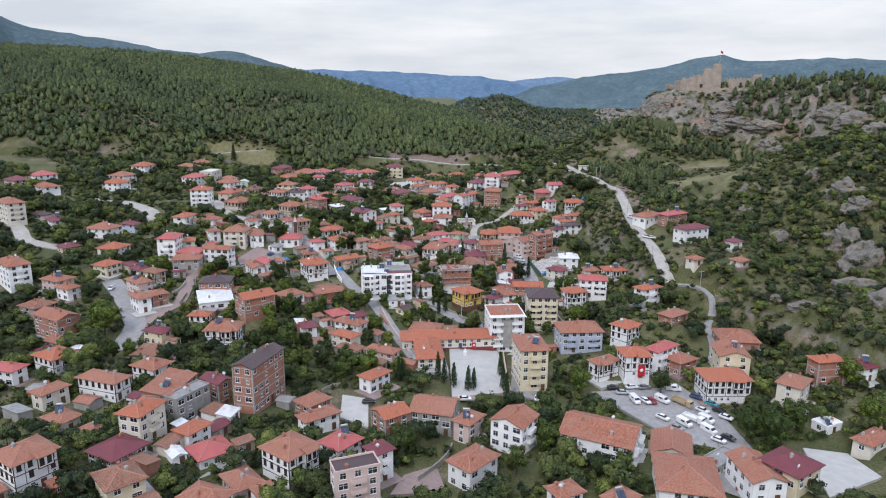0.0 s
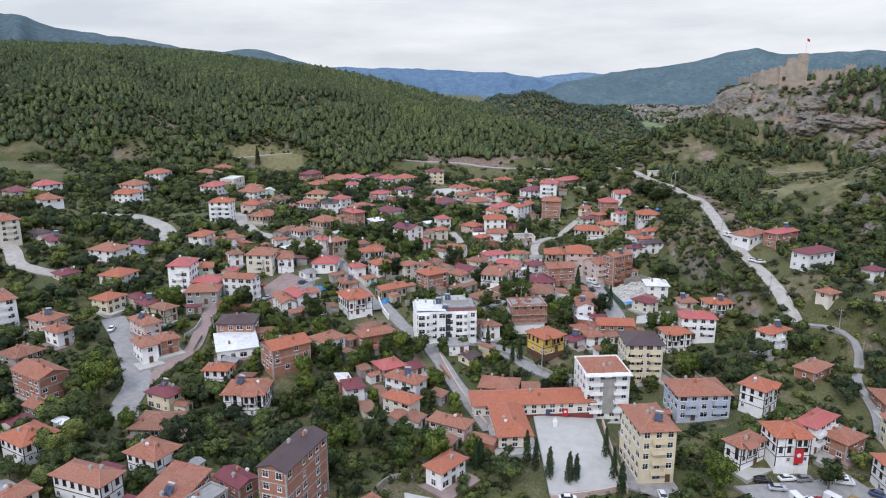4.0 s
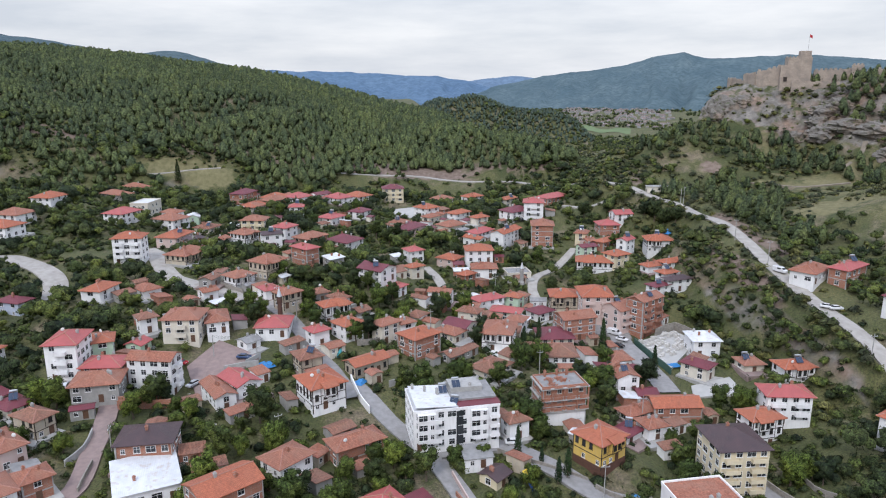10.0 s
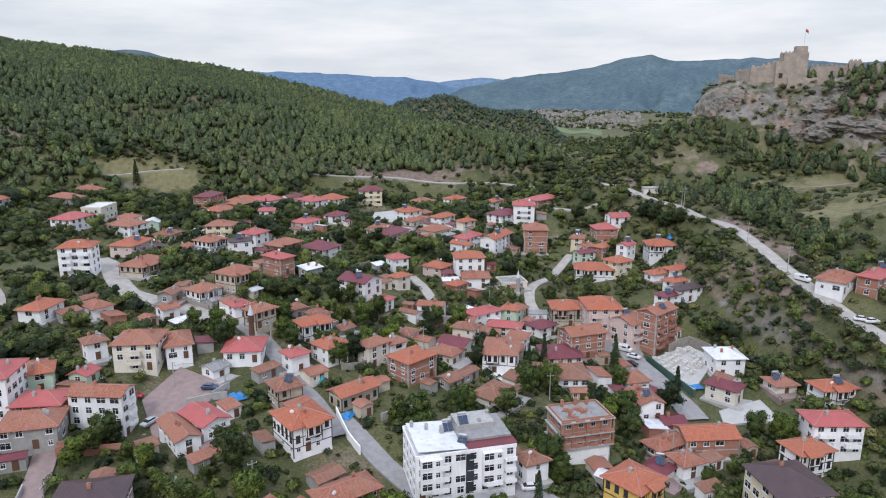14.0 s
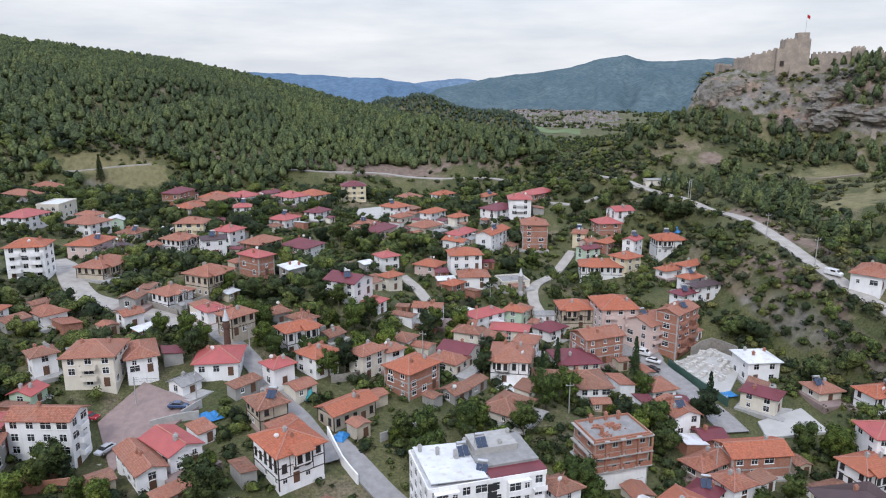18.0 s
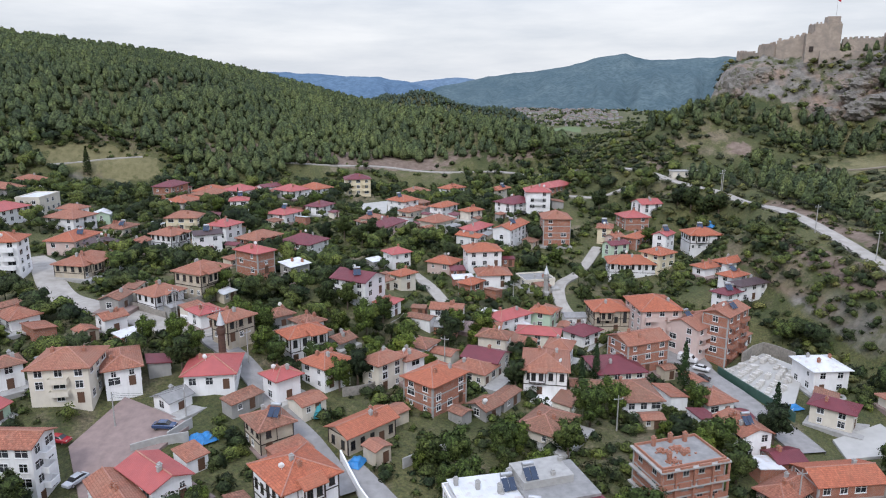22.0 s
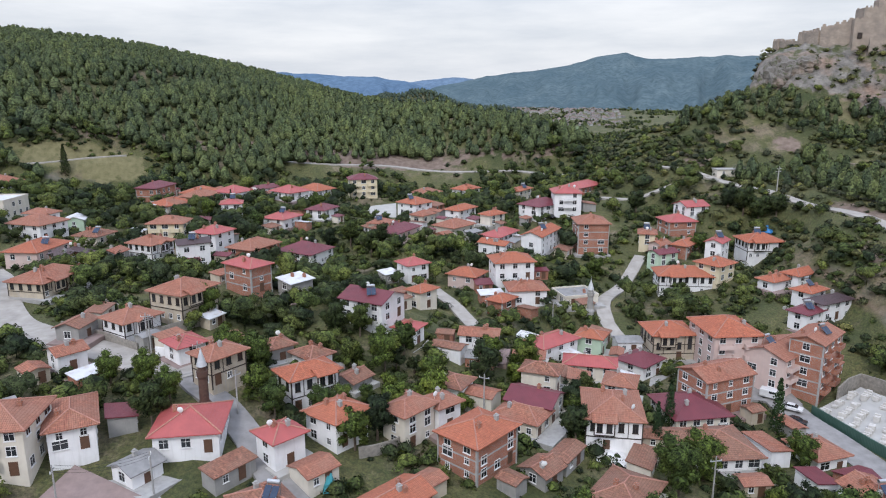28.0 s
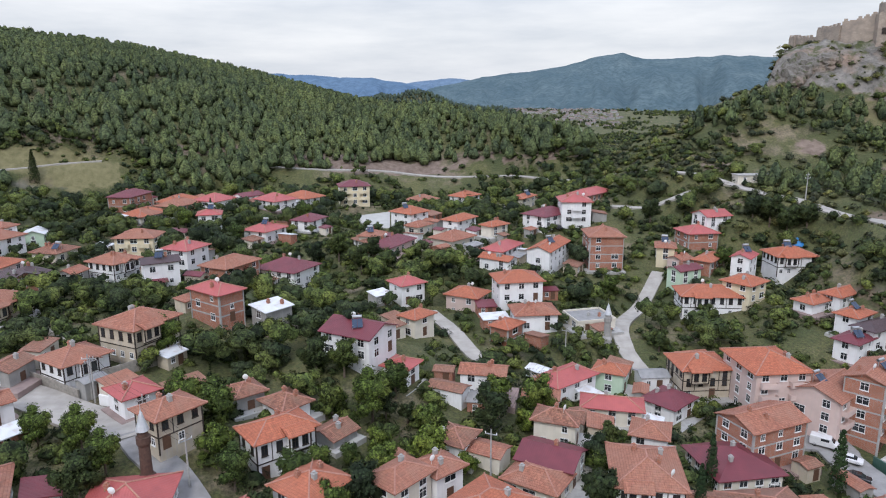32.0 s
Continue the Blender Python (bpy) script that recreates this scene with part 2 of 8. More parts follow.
GLASS = gl.done(gl.mix(gl.random(), (0.012, 0.014, 0.018), (0.05, 0.055, 0.06)))
DOOR = plain("brown_painted_door", (0.14, 0.075, 0.045), (0.10, 0.05, 0.03), 2.0, 0.6)
CONC = plain("bare_concrete", (0.42, 0.41, 0.39), (0.30, 0.295, 0.28), 0.9, 0.9)
STONE = plain("rubble_stone", (0.34, 0.31, 0.27), (0.20, 0.185, 0.16), 1.6, 0.95, bump_=0.6)
PLASTERCAP = plain("ridge_mortar", (0.46, 0.24, 0.18), (0.33, 0.15, 0.11), 3.0, 0.9)
WHITE = plain("white_paint", (0.80, 0.80, 0.79), (0.70, 0.70, 0.69), 2.0, 0.5)
SOLAR = plain("solar_panel_glass", (0.020, 0.032, 0.06), (0.03, 0.05, 0.09), 2.0, 0.12)
STEEL = plain("galvanised_steel", (0.55, 0.56, 0.57), (0.42, 0.43, 0.44), 3.0, 0.4, 0.7)
BARK = plain("grey_brown_bark", (0.16, 0.12, 0.09), (0.09, 0.068, 0.05), 4.0, 0.95, bump_=0.6)
GREENS = {"broad": ((0.024, 0.040, 0.012), (0.100, 0.145, 0.036), (0.130, 0.155, 0.038), 3.6), "dark": ((0.015, 0.025, 0.012), (0.056, 0.083, 0.034), (0.090, 0.112, 0.043), 3.4),
          "pine": ((0.044, 0.064, 0.037), (0.086, 0.114, 0.056), (0.100, 0.120, 0.054), 1.5), "scrub": ((0.034, 0.046, 0.026), (0.088, 0.102, 0.052), (0.110, 0.110, 0.056), 2.6)}
SPREAD = {"broad": 0.55, "dark": 0.85, "pine": 0.40, "scrub": 0.8}
# the inner copy's tufts go darker: shade inside the crown, put into colour
LEAF, LEAF_D, PINE, SCRUB = [[leaf(k + "_leaves", *GREENS[k], 0.53, 0.5 if k == "pine" else 0.34, SPREAD[k]), leaf(k + "_shaded_inner_leaves", *GREENS[k], 1.5, 0.42 if k == "pine" else 0.24, SPREAD[k])] for k in ("broad", "dark", "pine", "scrub")]
# needles of the far pines, with haze put into their colour as blue
HAZE_PINE = [leaf("haze_tinted_needles", (0.040, 0.060, 0.050), (0.066, 0.092, 0.074), (0.074, 0.098, 0.078), 1.5, 0.6, 0.6, 0.3), leaf("haze_tinted_inner_needles", (0.040, 0.060, 0.050), (0.066, 0.092, 0.074), (0.074, 0.098, 0.078), 1.5, 1.5, 0.6, 0.3)]
CYP = [leaf("cypress_leaves", (0.016, 0.034, 0.016), (0.030, 0.054, 0.022), (0.022, 0.040, 0.018), 4.0, 0.6, 0.7, 0.3)]

# ---- terrain ----
POLY = ((0, 0, 8.26), (0, 1, 16.5), (0, 2, -2.76), (0, 3, -8.69), (0, 4, 11.86), (1, 0, -10.15), (1, 1, 5.42), (1, 2, 9.28),
        (1, 3, 9.33), (2, 0, 14.97), (2, 1, 16.94), (2, 2, 4.12), (3, 0, 24.03), (3, 1, 3.9), (4, 0, 8.4))

HILL = (-84, 388, 0.031, 0.376, 68, 938, 64, 61, 8, 402)


SPUR = (41, 654, 16, 161, 26, -53)


def smooth(a, b, v):
    k = np.clip((v - a) / (b - a), 0, 1)
    return k * k * (3 - 2 * k)


def bump(x, y, cx, cy, h, ra, rb, turn=0.0, power=1.0):
    """An elongated hill of height h; turn: degrees by which its long axis leans from x."""
    c, s = math.cos(radians(turn)), math.sin(radians(turn))
    u, v = (x - cx) * c + (y - cy) * s, -(x - cx) * s + (y - cy) * c
    return h * np.exp(-((u / ra) ** 2 + (v / rb) ** 2) ** power)


def castle_rock(x, y):
    """The castle's ridge: a sheer end above the saddle, a slope to the meadow and a long fall behind."""
    c, s = math.cos(radians(-41)), math.sin(radians(-41))
    u, v = (x - 224) * c + (y - 537) * s, -(x - 224) * s + (y - 537) * c
    cap = smooth(-75, -62, u)
    foot = 13 * np.exp(-((u + 74) / 15) ** 2 - (v / 28) ** 2) * (1 - cap)
    return foot + 50 * np.exp(-(np.abs(v) / 43) ** 2.6) * cap * (1 - 0.6 * smooth(20, 140, u)) * (1 - smooth(140, 230, u))


def knoll(x, y):
    """The wooded knoll in the valley and the shelf at its side."""
    return bump(x, y, 125, 1690, 85, 85, 120) + bump(x, y, 230, 1680, 45, 90, 120) + bump(x, y, 335, 1690, 52, 62, 110, 0, 1.5) + bump(x, y, 250, 1690, 16, 40, 90)


def bare_ground(x, y):
    """Height of the land before the plots were levelled."""
    x, y = np.asarray(x, float), np.asarray(y, float)
    u, v = np.clip(x, -230, 60) / 150, (np.clip(y, 150, 495) - 320) / 200
    z = sum(c * u ** i * v ** j for i, j, c in POLY)
    z = z + 14 * smooth(230, 420, -x) * smooth(250, 450, y)
    # castle hill: a steep bank above the houses, then the rocky ridge
    edge = np.interp(y, (120, 200, 250, 300, 360, 430, 480, 540, 600, 700, 900), (200, 155, 125, 86, 79, 78, 68, 64, 110, 240, 420))
    d = np.maximum(x - edge, 0)
    slope = np.interp(y, (150, 300, 400, 450, 500), (46, 46, 40, 9, 2))
    bank = np.interp(y, (430, 470), (18, 12)) * (1 - np.exp(-d / 9)) + slope * smooth(42, 165, d)
    z = z + bank * (1 - 0.8 * smooth(380, 600, x)) * (1 - smooth(550, 650, y) * 0.9)
    z = z + castle_rock(x, y) + bump(x, y, 335, 445, 32, 90, 45, -40, 1.5) + bump(x, y, 134, 528, 15, 38, 26)
    # pine hill behind the town
    foot = np.interp(x, (-900, -400, -200, -115, 0, 60, 130), (500, 545, 570, 588, 585, 575, 600))
    d = np.maximum(y - foot, 0)
    side = smooth(HILL[0], HILL[1], 118 + (y - 600) * HILL[2] - x)
    left = 1 + HILL[3] * smooth(HILL[4], HILL[5], -x)
    z = z + side * left * (HILL[6] * (1 - np.exp(-d / HILL[7])) + HILL[8] * smooth(60, HILL[9], d))
    z = z + bump(x, y, -120, 720, 10, 70, 60) - bump(x, y, -300, 690, 16, 100, 18, 134) - bump(x, y, -150, 690, 13, 80, 15, 55) - bump(x, y, -400, 640, 13, 90, 18, 110)
    z = z + bump(x, y, *SPUR) - bump(x, y, 97, 606, 9, 14, 22)
    z = z - side * 75 * smooth(1150, 1600, y)
    # the valley falls away beyond the saddle
    z = z - smooth(555, 1150, y) * 70 * (1 - side) * smooth(20, 110, x)
    z = z + bump(x, y, 400, 900, 88, 130, 170) + bump(x, y, 300, 690, 12, 90, 90) + knoll(x, y)
    z = z + 38 * smooth(1750, 2500, y) * smooth(100, 300, x)
    # small unevenness
    z = z + 0.8 * np.sin(x / 31 + 1.3) * np.cos(y / 27) + 0.4 * np.sin(x / 11.0 + y / 13.0)
    return z

# ---- mesh building ----


class MB:
    """Collects faces with a material number and metre-true UVs."""

    def __init__(self):
        self.v, self.f, self.m, self.uv = [], [], [], []

    def face(self, pts, mat=0, uv=None):
        k = len(self.v)
        self.v += [tuple(p) for p in pts]
        self.f.append(tuple(range(k, k + len(pts))))
        self.m.append(mat)
        if uv is None:
            p = [Vector(q) for q in pts]
            ex = (p[1] - p[0])
            ex = ex.normalized() if ex.length > 1e-6 else Vector((1, 0, 0))
            nn = (p[1] - p[0]).cross(p[-1] - p[0])
            ey = nn.cross(ex)
            ey = ey.normalized() if ey.length > 1e-9 else Vector((0, 0, 1))
            o = Vector((0, 0, 0))
            uv = [((q - o).dot(ex), (q - o).dot(ey)) for q in p]
        self.uv += uv
        return self

    def box(self, x0, y0, z0, x1, y1, z1, mat=0, m=None, skip=""):
        c = [Vector((x, y, z)) for z in (z0, z1) for y in (y0, y1) for x in (x0, x1)]
        if m is not None:
            c = [m @ q for q in c]
        for key, ids in (("b", (0, 2, 3, 1)), ("t", (4, 5, 7, 6)), ("f", (0, 1, 5, 4)), ("k", (3, 2, 6, 7)), ("l", (2, 0, 4, 6)), ("r", (1, 3, 7, 5))):
            if key not in skip:
                self.face([c[i] for i in ids], mat)
        return self

    def tube(self, pts, radii, n=8, mat=0):
        rings = []
        for i, (p, r) in enumerate(zip(pts, radii)):
            d = Vector(pts[min(i + 1, len(pts) - 1)]) - Vector(pts[max(i - 1, 0)])
            q = d.to_track_quat("Z", "Y")
            rings.append([Vector(p) + q @ Vector((math.cos(a) * r, math.sin(a) * r, 0)) for a in (math.tau * k / n for k in range(n))])
        for a, b in zip(rings, rings[1:]):
            for k in range(n):
                self.face((a[k], a[(k + 1) % n], b[(k + 1) % n], b[k]), mat)
        self.face(rings[-1], mat)
        return self

    def mesh(self, name, mats):
        me = bpy.data.meshes.new(name)
        me.from_pydata(self.v, [], self.f)
        for q in (mats if isinstance(mats, (list, tuple)) else [mats]):
            me.materials.append(q)
        me.polygons.foreach_set("material_index", self.m)
        lay = me.uv_layers.new(name="UVMap")
        lay.data.foreach_set("uv", [c for q in self.uv for c in q])
        return me


def part(name, data, parent, label="", m=None):
    ob = new(name, data)
    ob.parent = parent
    if m is not None:
        ob.matrix_basis = m
    return tagged(ob, label) if label else ob


# ---- ground levels ----
PLOTS = []


def plot(x, y, z, turn, w, d, storeys, roof, tile, wall):
    """A house plot: centre, ground floor level, turn in degrees, width, depth, storeys, roof form, covering and walls."""
    PLOTS.append((x, y, z + (0.25 * storeys if storeys < 4.2 else 0), turn, w, d, storeys, roof, tile, wall))


plot(-92.0, 136.8, 11.8, 56, 9.2, 9.0, 3, "h", "t", "m")
plot(-70.3, 134.0, 10.3, 43, 7.7, 8.9, 2, "h", "a", "y")
plot(-77.4, 148.2, 10.5, 61, 9.2, 9.1, 1.5, "h", "r", "g")
plot(-76.1, 159.7, 11.0, 73, 9.4, 6.3, 3, "h", "o", "c")
plot(-100.8, 189.9, 7.5, 71, 6.0, 13.9, 2.3, "h", "t", "m")
plot(-112.0, 181.2, 8.5, 61, 7.9, 5.0, 2, "h", "t", "c")
plot(-91.5, 201.9, 7.5, 66, 7.3, 9.2, 2, "h", "t", "m")
plot(-72.0, 179.2, 6.2, 62, 11.8, 5.0, 3, "f", "g", "g")
plot(-78.6, 183.5, 6.4, 82, 15.4, 8.1, 3, "s", "t", "b")
plot(-67.4, 190.2, 5.0, 55, 5.0, 8.1, 3, "g", "r", "b")
plot(-54.2, 189.2, 6.8, 72, 16.6, 6.5, 5, "q", "d", "b")
plot(-64.0, 160.8, 7.8, 61, 7.1, 5.0, 2, "h", "o", "w")
plot(-57.1, 153.2, 8.3, 41, 8.4, 7.9, 1.2, "h", "p", "w")
plot(-50.6, 131.4, 7.6, 68, 6.0, 9.2, 2, "h", "t", "c")
plot(-46.0, 141.4, 7.5, 42, 5.7, 8.4, 1.2, "h", "t", "k")
plot(-36.3, 148.6, 6.7, 53, 9.2, 9.8, 3, "h", "t", "m")
plot(-122.6, 203.9, 9.9, 62, 8.2, 9.6, 2, "h", "o", "m")
plot(-143.1, 241.8, 6.8, 59, 8.5, 14.9, 3, "g", "t", "b")
plot(-136.7, 232.7, 6.1, 64, 7.1, 9.7, 1, "g", "t", "g")
plot(-103.6, 236.6, 5.9, 66, 5.6, 8.6, 2, "h", "r", "y")
plot(-100.4, 223.9, 6.0, 88, 9.5, 10.8, 1, "h", "a", "g")
plot(-79.1, 235.3, 5.8, 1, 11.3, 9.0, 2.7, "h", "t", "m")
plot(-93.0, 250.5, 7.2, 88, 5.0, 7.1, 2, "h", "o", "m")
plot(23.5, 248.5, 1.5, 6, 13.0, 13.0, 5, "f", "c", "w")
plot(29.6, 218.1, 0.6, 7, 9.0, 14.0, 5, "h", "t", "Y")
plot(51.7, 247.2, 1.2, 5, 15.5, 11.0, 3, "h", "t", "l")
plot(41.1, 273.1, 1.9, 1, 11.6, 12.0, 4.6, "h", "d", "Y")
plot(58.2, 291.8, 2.3, 10, 9.2, 6.7, 3, "h", "o", "m")
plot(67.2, 296.5, 6.5, -7, 11.8, 7.4, 3, "h", "p", "w")
plot(81.3, 316.0, 8.4, 5, 9.9, 6.4, 2, "h", "o", "m")
plot(72.4, 325.1, 8.6, 4, 6.4, 6.0, 1, "h", "t", "c")
plot(38.8, 302.1, 4.4, -2, 13.1, 7.5, 2, "g", "o", "b")
plot(34.0, 311.1, 6.1, 3, 5.7, 5.0, 1, "g", "r", "b")
plot(29.3, 293.3, 4.4, 15, 5.7, 5.7, 1.5, "h", "t", "w")
plot(22.3, 292.3, 4.5, 36, 6.3, 5.0, 1, "h", "r", "w")
plot(10.2, 277.3, 8.1, 34, 8.9, 8.6, 2.4, "h", "o", "O")
plot(56.0, 325.4, 6.2, 41, 6.0, 8.4, 1.8, "h", "r", "c")
plot(64.3, 341.4, 7.3, -4, 8.8, 9.0, 2.3, "h", "w", "w")
plot(52.7, 364.7, 6.4, 35, 12.3, 6.9, 5, "g", "t", "B")
plot(45.7, 367.8, 8.1, 29, 12.7, 9.6, 3, "g", "t", "k")
plot(36.9, 375.3, 8.4, -4, 11.3, 13.0, 4, "h", "o", "k")
plot(25.0, 358.4, 8.0, 13, 12.4, 8.4, 3, "g", "t", "b")
plot(26.9, 383.6, 9.4, -6, 10.2, 9.0, 2.6, "h", "o", "T")
plot(16.5, 353.1, 7.6, -0, 11.3, 11.0, 1.5, "h", "r", "c")
plot(14.5, 339.3, 8.0, -4, 11.1, 11.0, 1.1, "h", "a", "w")
plot(34.3, 338.3, 5.5, 8, 6.9, 7.5, 1.2, "h", "t", "w")
plot(29.4, 318.1, 6.7, 5, 6.6, 9.0, 2, "g", "t", "w")
plot(5.4, 299.5, 7.3, 8, 12.1, 8.2, 4, "u", "b", "b")
plot(-24.7, 288.5, 9.1, 8, 21.3, 13.2, 3.85, "W", "w", "w")
plot(-8.2, 289.7, 7.8, 19, 5.5, 5.0, 2, "h", "a", "w")
plot(-15.9, 271.8, 5.9, 45, 5.2, 5.0, 1, "g", "d", "y")
plot(-41.4, 259.3, 6.6, 34, 7.3, 7.2, 1.5, "h", "p", "b")
plot(-35.3, 250.6, 4.7, 59, 5.6, 11.5, 2, "h", "t", "w")
plot(-35.5, 237.9, 4.3, 59, 5.2, 9.4, 2, "h", "o", "c")
plot(-50.1, 242.5, 6.0, 23, 5.0, 6.6, 2, "h", "r", "w")
plot(-21.1, 227.3, 2.6, 64, 5.0, 10.8, 2, "h", "t", "k")
plot(-6.4, 255.6, 3.5, -10, 11.1, 8.0, 1, "h", "t", "c")
plot(-48.6, 283.1, 7.0, 29, 12.4, 6.5, 2, "h", "t", "b")
plot(-63.7, 274.1, 7.0, 46, 9.0, 7.4, 2.5, "h", "t", "w")
plot(-73.3, 256.4, 10.4, 39, 12.5, 8.6, 3, "g", "o", "b")
plot(-92.8, 267.7, 10.1, 23, 12.7, 12.0, 1.4, "s", "w", "w")
plot(-95.1, 277.5, 12.0, 5, 11.9, 9.0, 2.4, "h", "d", "b")
plot(-125.7, 288.5, 13.7, 60, 5.3, 8.0, 2, "h", "a", "T")
plot(-135.9, 298.4, 15.0, 54, 5.9, 7.1, 1, "h", "r", "c")
plot(-127.8, 277.9, 12.5, 49, 5.8, 11.4, 2, "h", "t", "k")
plot(-120.5, 261.8, 9.7, 43, 5.0, 9.0, 2.4, "h", "t", "w")
plot(-115.3, 266.2, 10.7, 41, 5.7, 5.6, 2, "h", "t", "b")
plot(-128.8, 315.9, 17.2, 2, 8.2, 11.0, 4, "h", "p", "w")
plot(-123.3, 324.7, 19.2, 19, 5.3, 7.0, 2, "h", "o", "v")
plot(-117.6, 311.8, 17.1, 90, 7.8, 10.2, 2, "h", "p", "b")
plot(-116.4, 303.6, 15.9, 8, 11.5, 9.0, 2, "h", "t", "g")
plot(-76.7, 339.3, 20.0, -1, 9.7, 10.0, 1.2, "h", "p", "w")
plot(-83.4, 332.1, 17.6, 48, 5.0, 5.0, 1, "g", "g", "w")
plot(-80.6, 305.6, 15.3, 41, 6.5, 10.5, 1.5, "g", "p", "w")
plot(-85.4, 301.8, 14.4, 32, 5.2, 12.6, 1.5, "g", "t", "w")
plot(-64.2, 319.8, 14.5, 29, 6.3, 7.0, 2, "h", "a", "T")
plot(-58.5, 301.4, 13.3, 31, 9.4, 10.4, 2.55, "h", "o", "m")
plot(-47.2, 321.3, 13.4, 36, 11.3, 5.9, 1.4, "g", "o", "T")
plot(-31.1, 335.8, 12.5, 39, 10.5, 8.2, 2.6, "h", "o", "b")
plot(-41.7, 343.3, 13.8, 39, 7.3, 5.3, 2.6, "h", "t", "c")
plot(-35.6, 346.5, 14.5, 31, 5.0, 5.0, 2, "h", "t", "w")
plot(-31.2, 357.2, 15.3, 52, 5.6, 5.2, 1.2, "h", "a", "w")
plot(-20.3, 346.8, 12.9, 48, 6.0, 8.3, 1.2, "h", "t", "c")
plot(-16.6, 351.5, 12.8, 53, 7.6, 8.9, 1.5, "g", "r", "c")
plot(-12.0, 362.3, 12.3, 60, 5.0, 7.2, 2, "h", "a", "c")
plot(-2.9, 383.7, 10.1, 29, 11.8, 6.4, 2, "h", "p", "w")
plot(2.9, 373.0, 9.9, 68, 5.5, 11.0, 1.5, "h", "p", "c")
plot(7.9, 385.4, 10.2, 54, 5.0, 6.1, 2, "h", "o", "v")
plot(-4.1, 344.3, 10.7, -18, 9.7, 12.0, 2.5, "h", "t", "m")
plot(4.5, 359.9, 9.5, 60, 5.9, 5.8, 2, "h", "t", "w")
plot(-9.6, 324.8, 10.1, 45, 10.4, 7.9, 1, "h", "x", "c")
plot(-21.3, 331.4, 11.5, 37, 5.0, 5.0, 1, "g", "a", "g")
plot(16.3, 375.7, 8.6, 33, 8.0, 6.9, 1.5, "h", "r", "w")
plot(-21.3, 379.5, 14.5, -21, 8.6, 5.0, 2, "g", "t", "w")
plot(-59.1, 353.6, 17.6, 29, 9.4, 6.2, 2.5, "h", "o", "m")
plot(-62.8, 334.8, 16.8, 36, 5.4, 5.3, 2, "h", "p", "w")
plot(-54.0, 341.4, 16.6, 44, 7.3, 7.1, 2, "h", "o", "w")
plot(-50.7, 359.8, 18.0, 44, 5.3, 5.0, 0.7, "g", "a", "g")
plot(-58.6, 366.3, 19.5, 38, 5.3, 6.1, 1.2, "h", "a", "w")
plot(-65.7, 369.3, 20.7, 31, 5.0, 5.0, 1.2, "h", "a", "g")
plot(-74.5, 354.4, 23.2, 43, 7.1, 5.8, 2, "h", "t", "T")
plot(-83.0, 367.4, 22.2, 38, 5.5, 6.2, 1.5, "h", "p", "w")
plot(-96.3, 381.3, 22.1, 48, 8.4, 7.7, 2, "h", "t", "m")
plot(-106.8, 380.1, 23.7, 75, 6.6, 5.0, 1.2, "g", "a", "g")
plot(-115.8, 339.2, 20.8, 35, 5.0, 5.0, 2, "h", "a", "w")
plot(-103.2, 336.4, 19.4, -1, 10.7, 10.0, 2.9, "h", "t", "c")
plot(-94.9, 340.8, 20.7, 18, 6.5, 11.0, 1.6, "h", "t", "w")
plot(-104.5, 311.4, 12.9, 80, 6.3, 12.4, 4, "g", "t", "W")
plot(-114.6, 327.8, 19.3, 74, 5.0, 5.0, 1, "g", "p", "v")
plot(-103.9, 365.8, 22.3, 40, 5.2, 5.0, 1.5, "g", "t", "w")
plot(-126.0, 370.3, 23.3, 43, 6.3, 8.3, 1.2, "h", "t", "w")
plot(-87.2, 390.2, 23.9, 55, 10.6, 9.5, 2.5, "h", "t", "T")
plot(-74.6, 403.5, 25.3, 45, 6.1, 9.7, 2.6, "h", "p", "b")
plot(-63.3, 403.1, 22.4, 42, 6.9, 5.0, 2, "s", "w", "g")
plot(-45.3, 384.7, 23.1, 52, 9.4, 11.2, 1.9, "g", "r", "w")
plot(-37.6, 379.5, 17.9, 53, 5.0, 5.0, 1.7, "h", "p", "w")
plot(-108.5, 450.0, 23.5, 57, 8.8, 9.5, 2, "h", "t", "m")
plot(-94.7, 441.4, 23.3, 20, 8.8, 5.8, 2.5, "g", "d", "w")
plot(-109.6, 480.7, 21.1, -7, 11.8, 9.0, 3, "h", "t", "y")
plot(-91.2, 458.1, 24.6, 59, 8.9, 8.3, 2, "h", "p", "w")
plot(-78.2, 450.5, 21.2, 54, 12.9, 9.3, 2, "h", "t", "b")
plot(-63.1, 458.5, 15.8, 55, 12.2, 14.0, 2.6, "h", "r", "w")
plot(-91.5, 503.2, 22.5, 5, 7.3, 7.0, 3.4, "h", "p", "w")
plot(-72.4, 497.6, 22.6, 55, 11.0, 9.3, 1.6, "h", "p", "w")
plot(-119.2, 527.0, 25.4, 63, 14.6, 9.9, 1.2, "h", "o", "c")
plot(-128.8, 546.6, 26.3, 73, 15.6, 9.3, 2.5, "h", "r", "b")
plot(-111.7, 553.1, 26.2, 63, 14.4, 10.0, 1.2, "h", "o", "c")
plot(-97.5, 554.2, 26.0, 54, 12.1, 12.0, 1.2, "h", "p", "w")
plot(-84.3, 558.4, 25.5, 45, 11.1, 7.0, 1.6, "g", "r", "w")
plot(-71.9, 543.3, 25.9, 42, 11.1, 13.0, 1.6, "h", "p", "w")
plot(-60.8, 554.9, 24.9, 44, 10.8, 13.4, 1.6, "h", "o", "w")
plot(-39.4, 555.6, 24.7, 4, 12.5, 10.0, 3.2, "h", "r", "y")
plot(-57.6, 506.7, 23.9, 58, 10.3, 8.1, 1.6, "h", "r", "w")
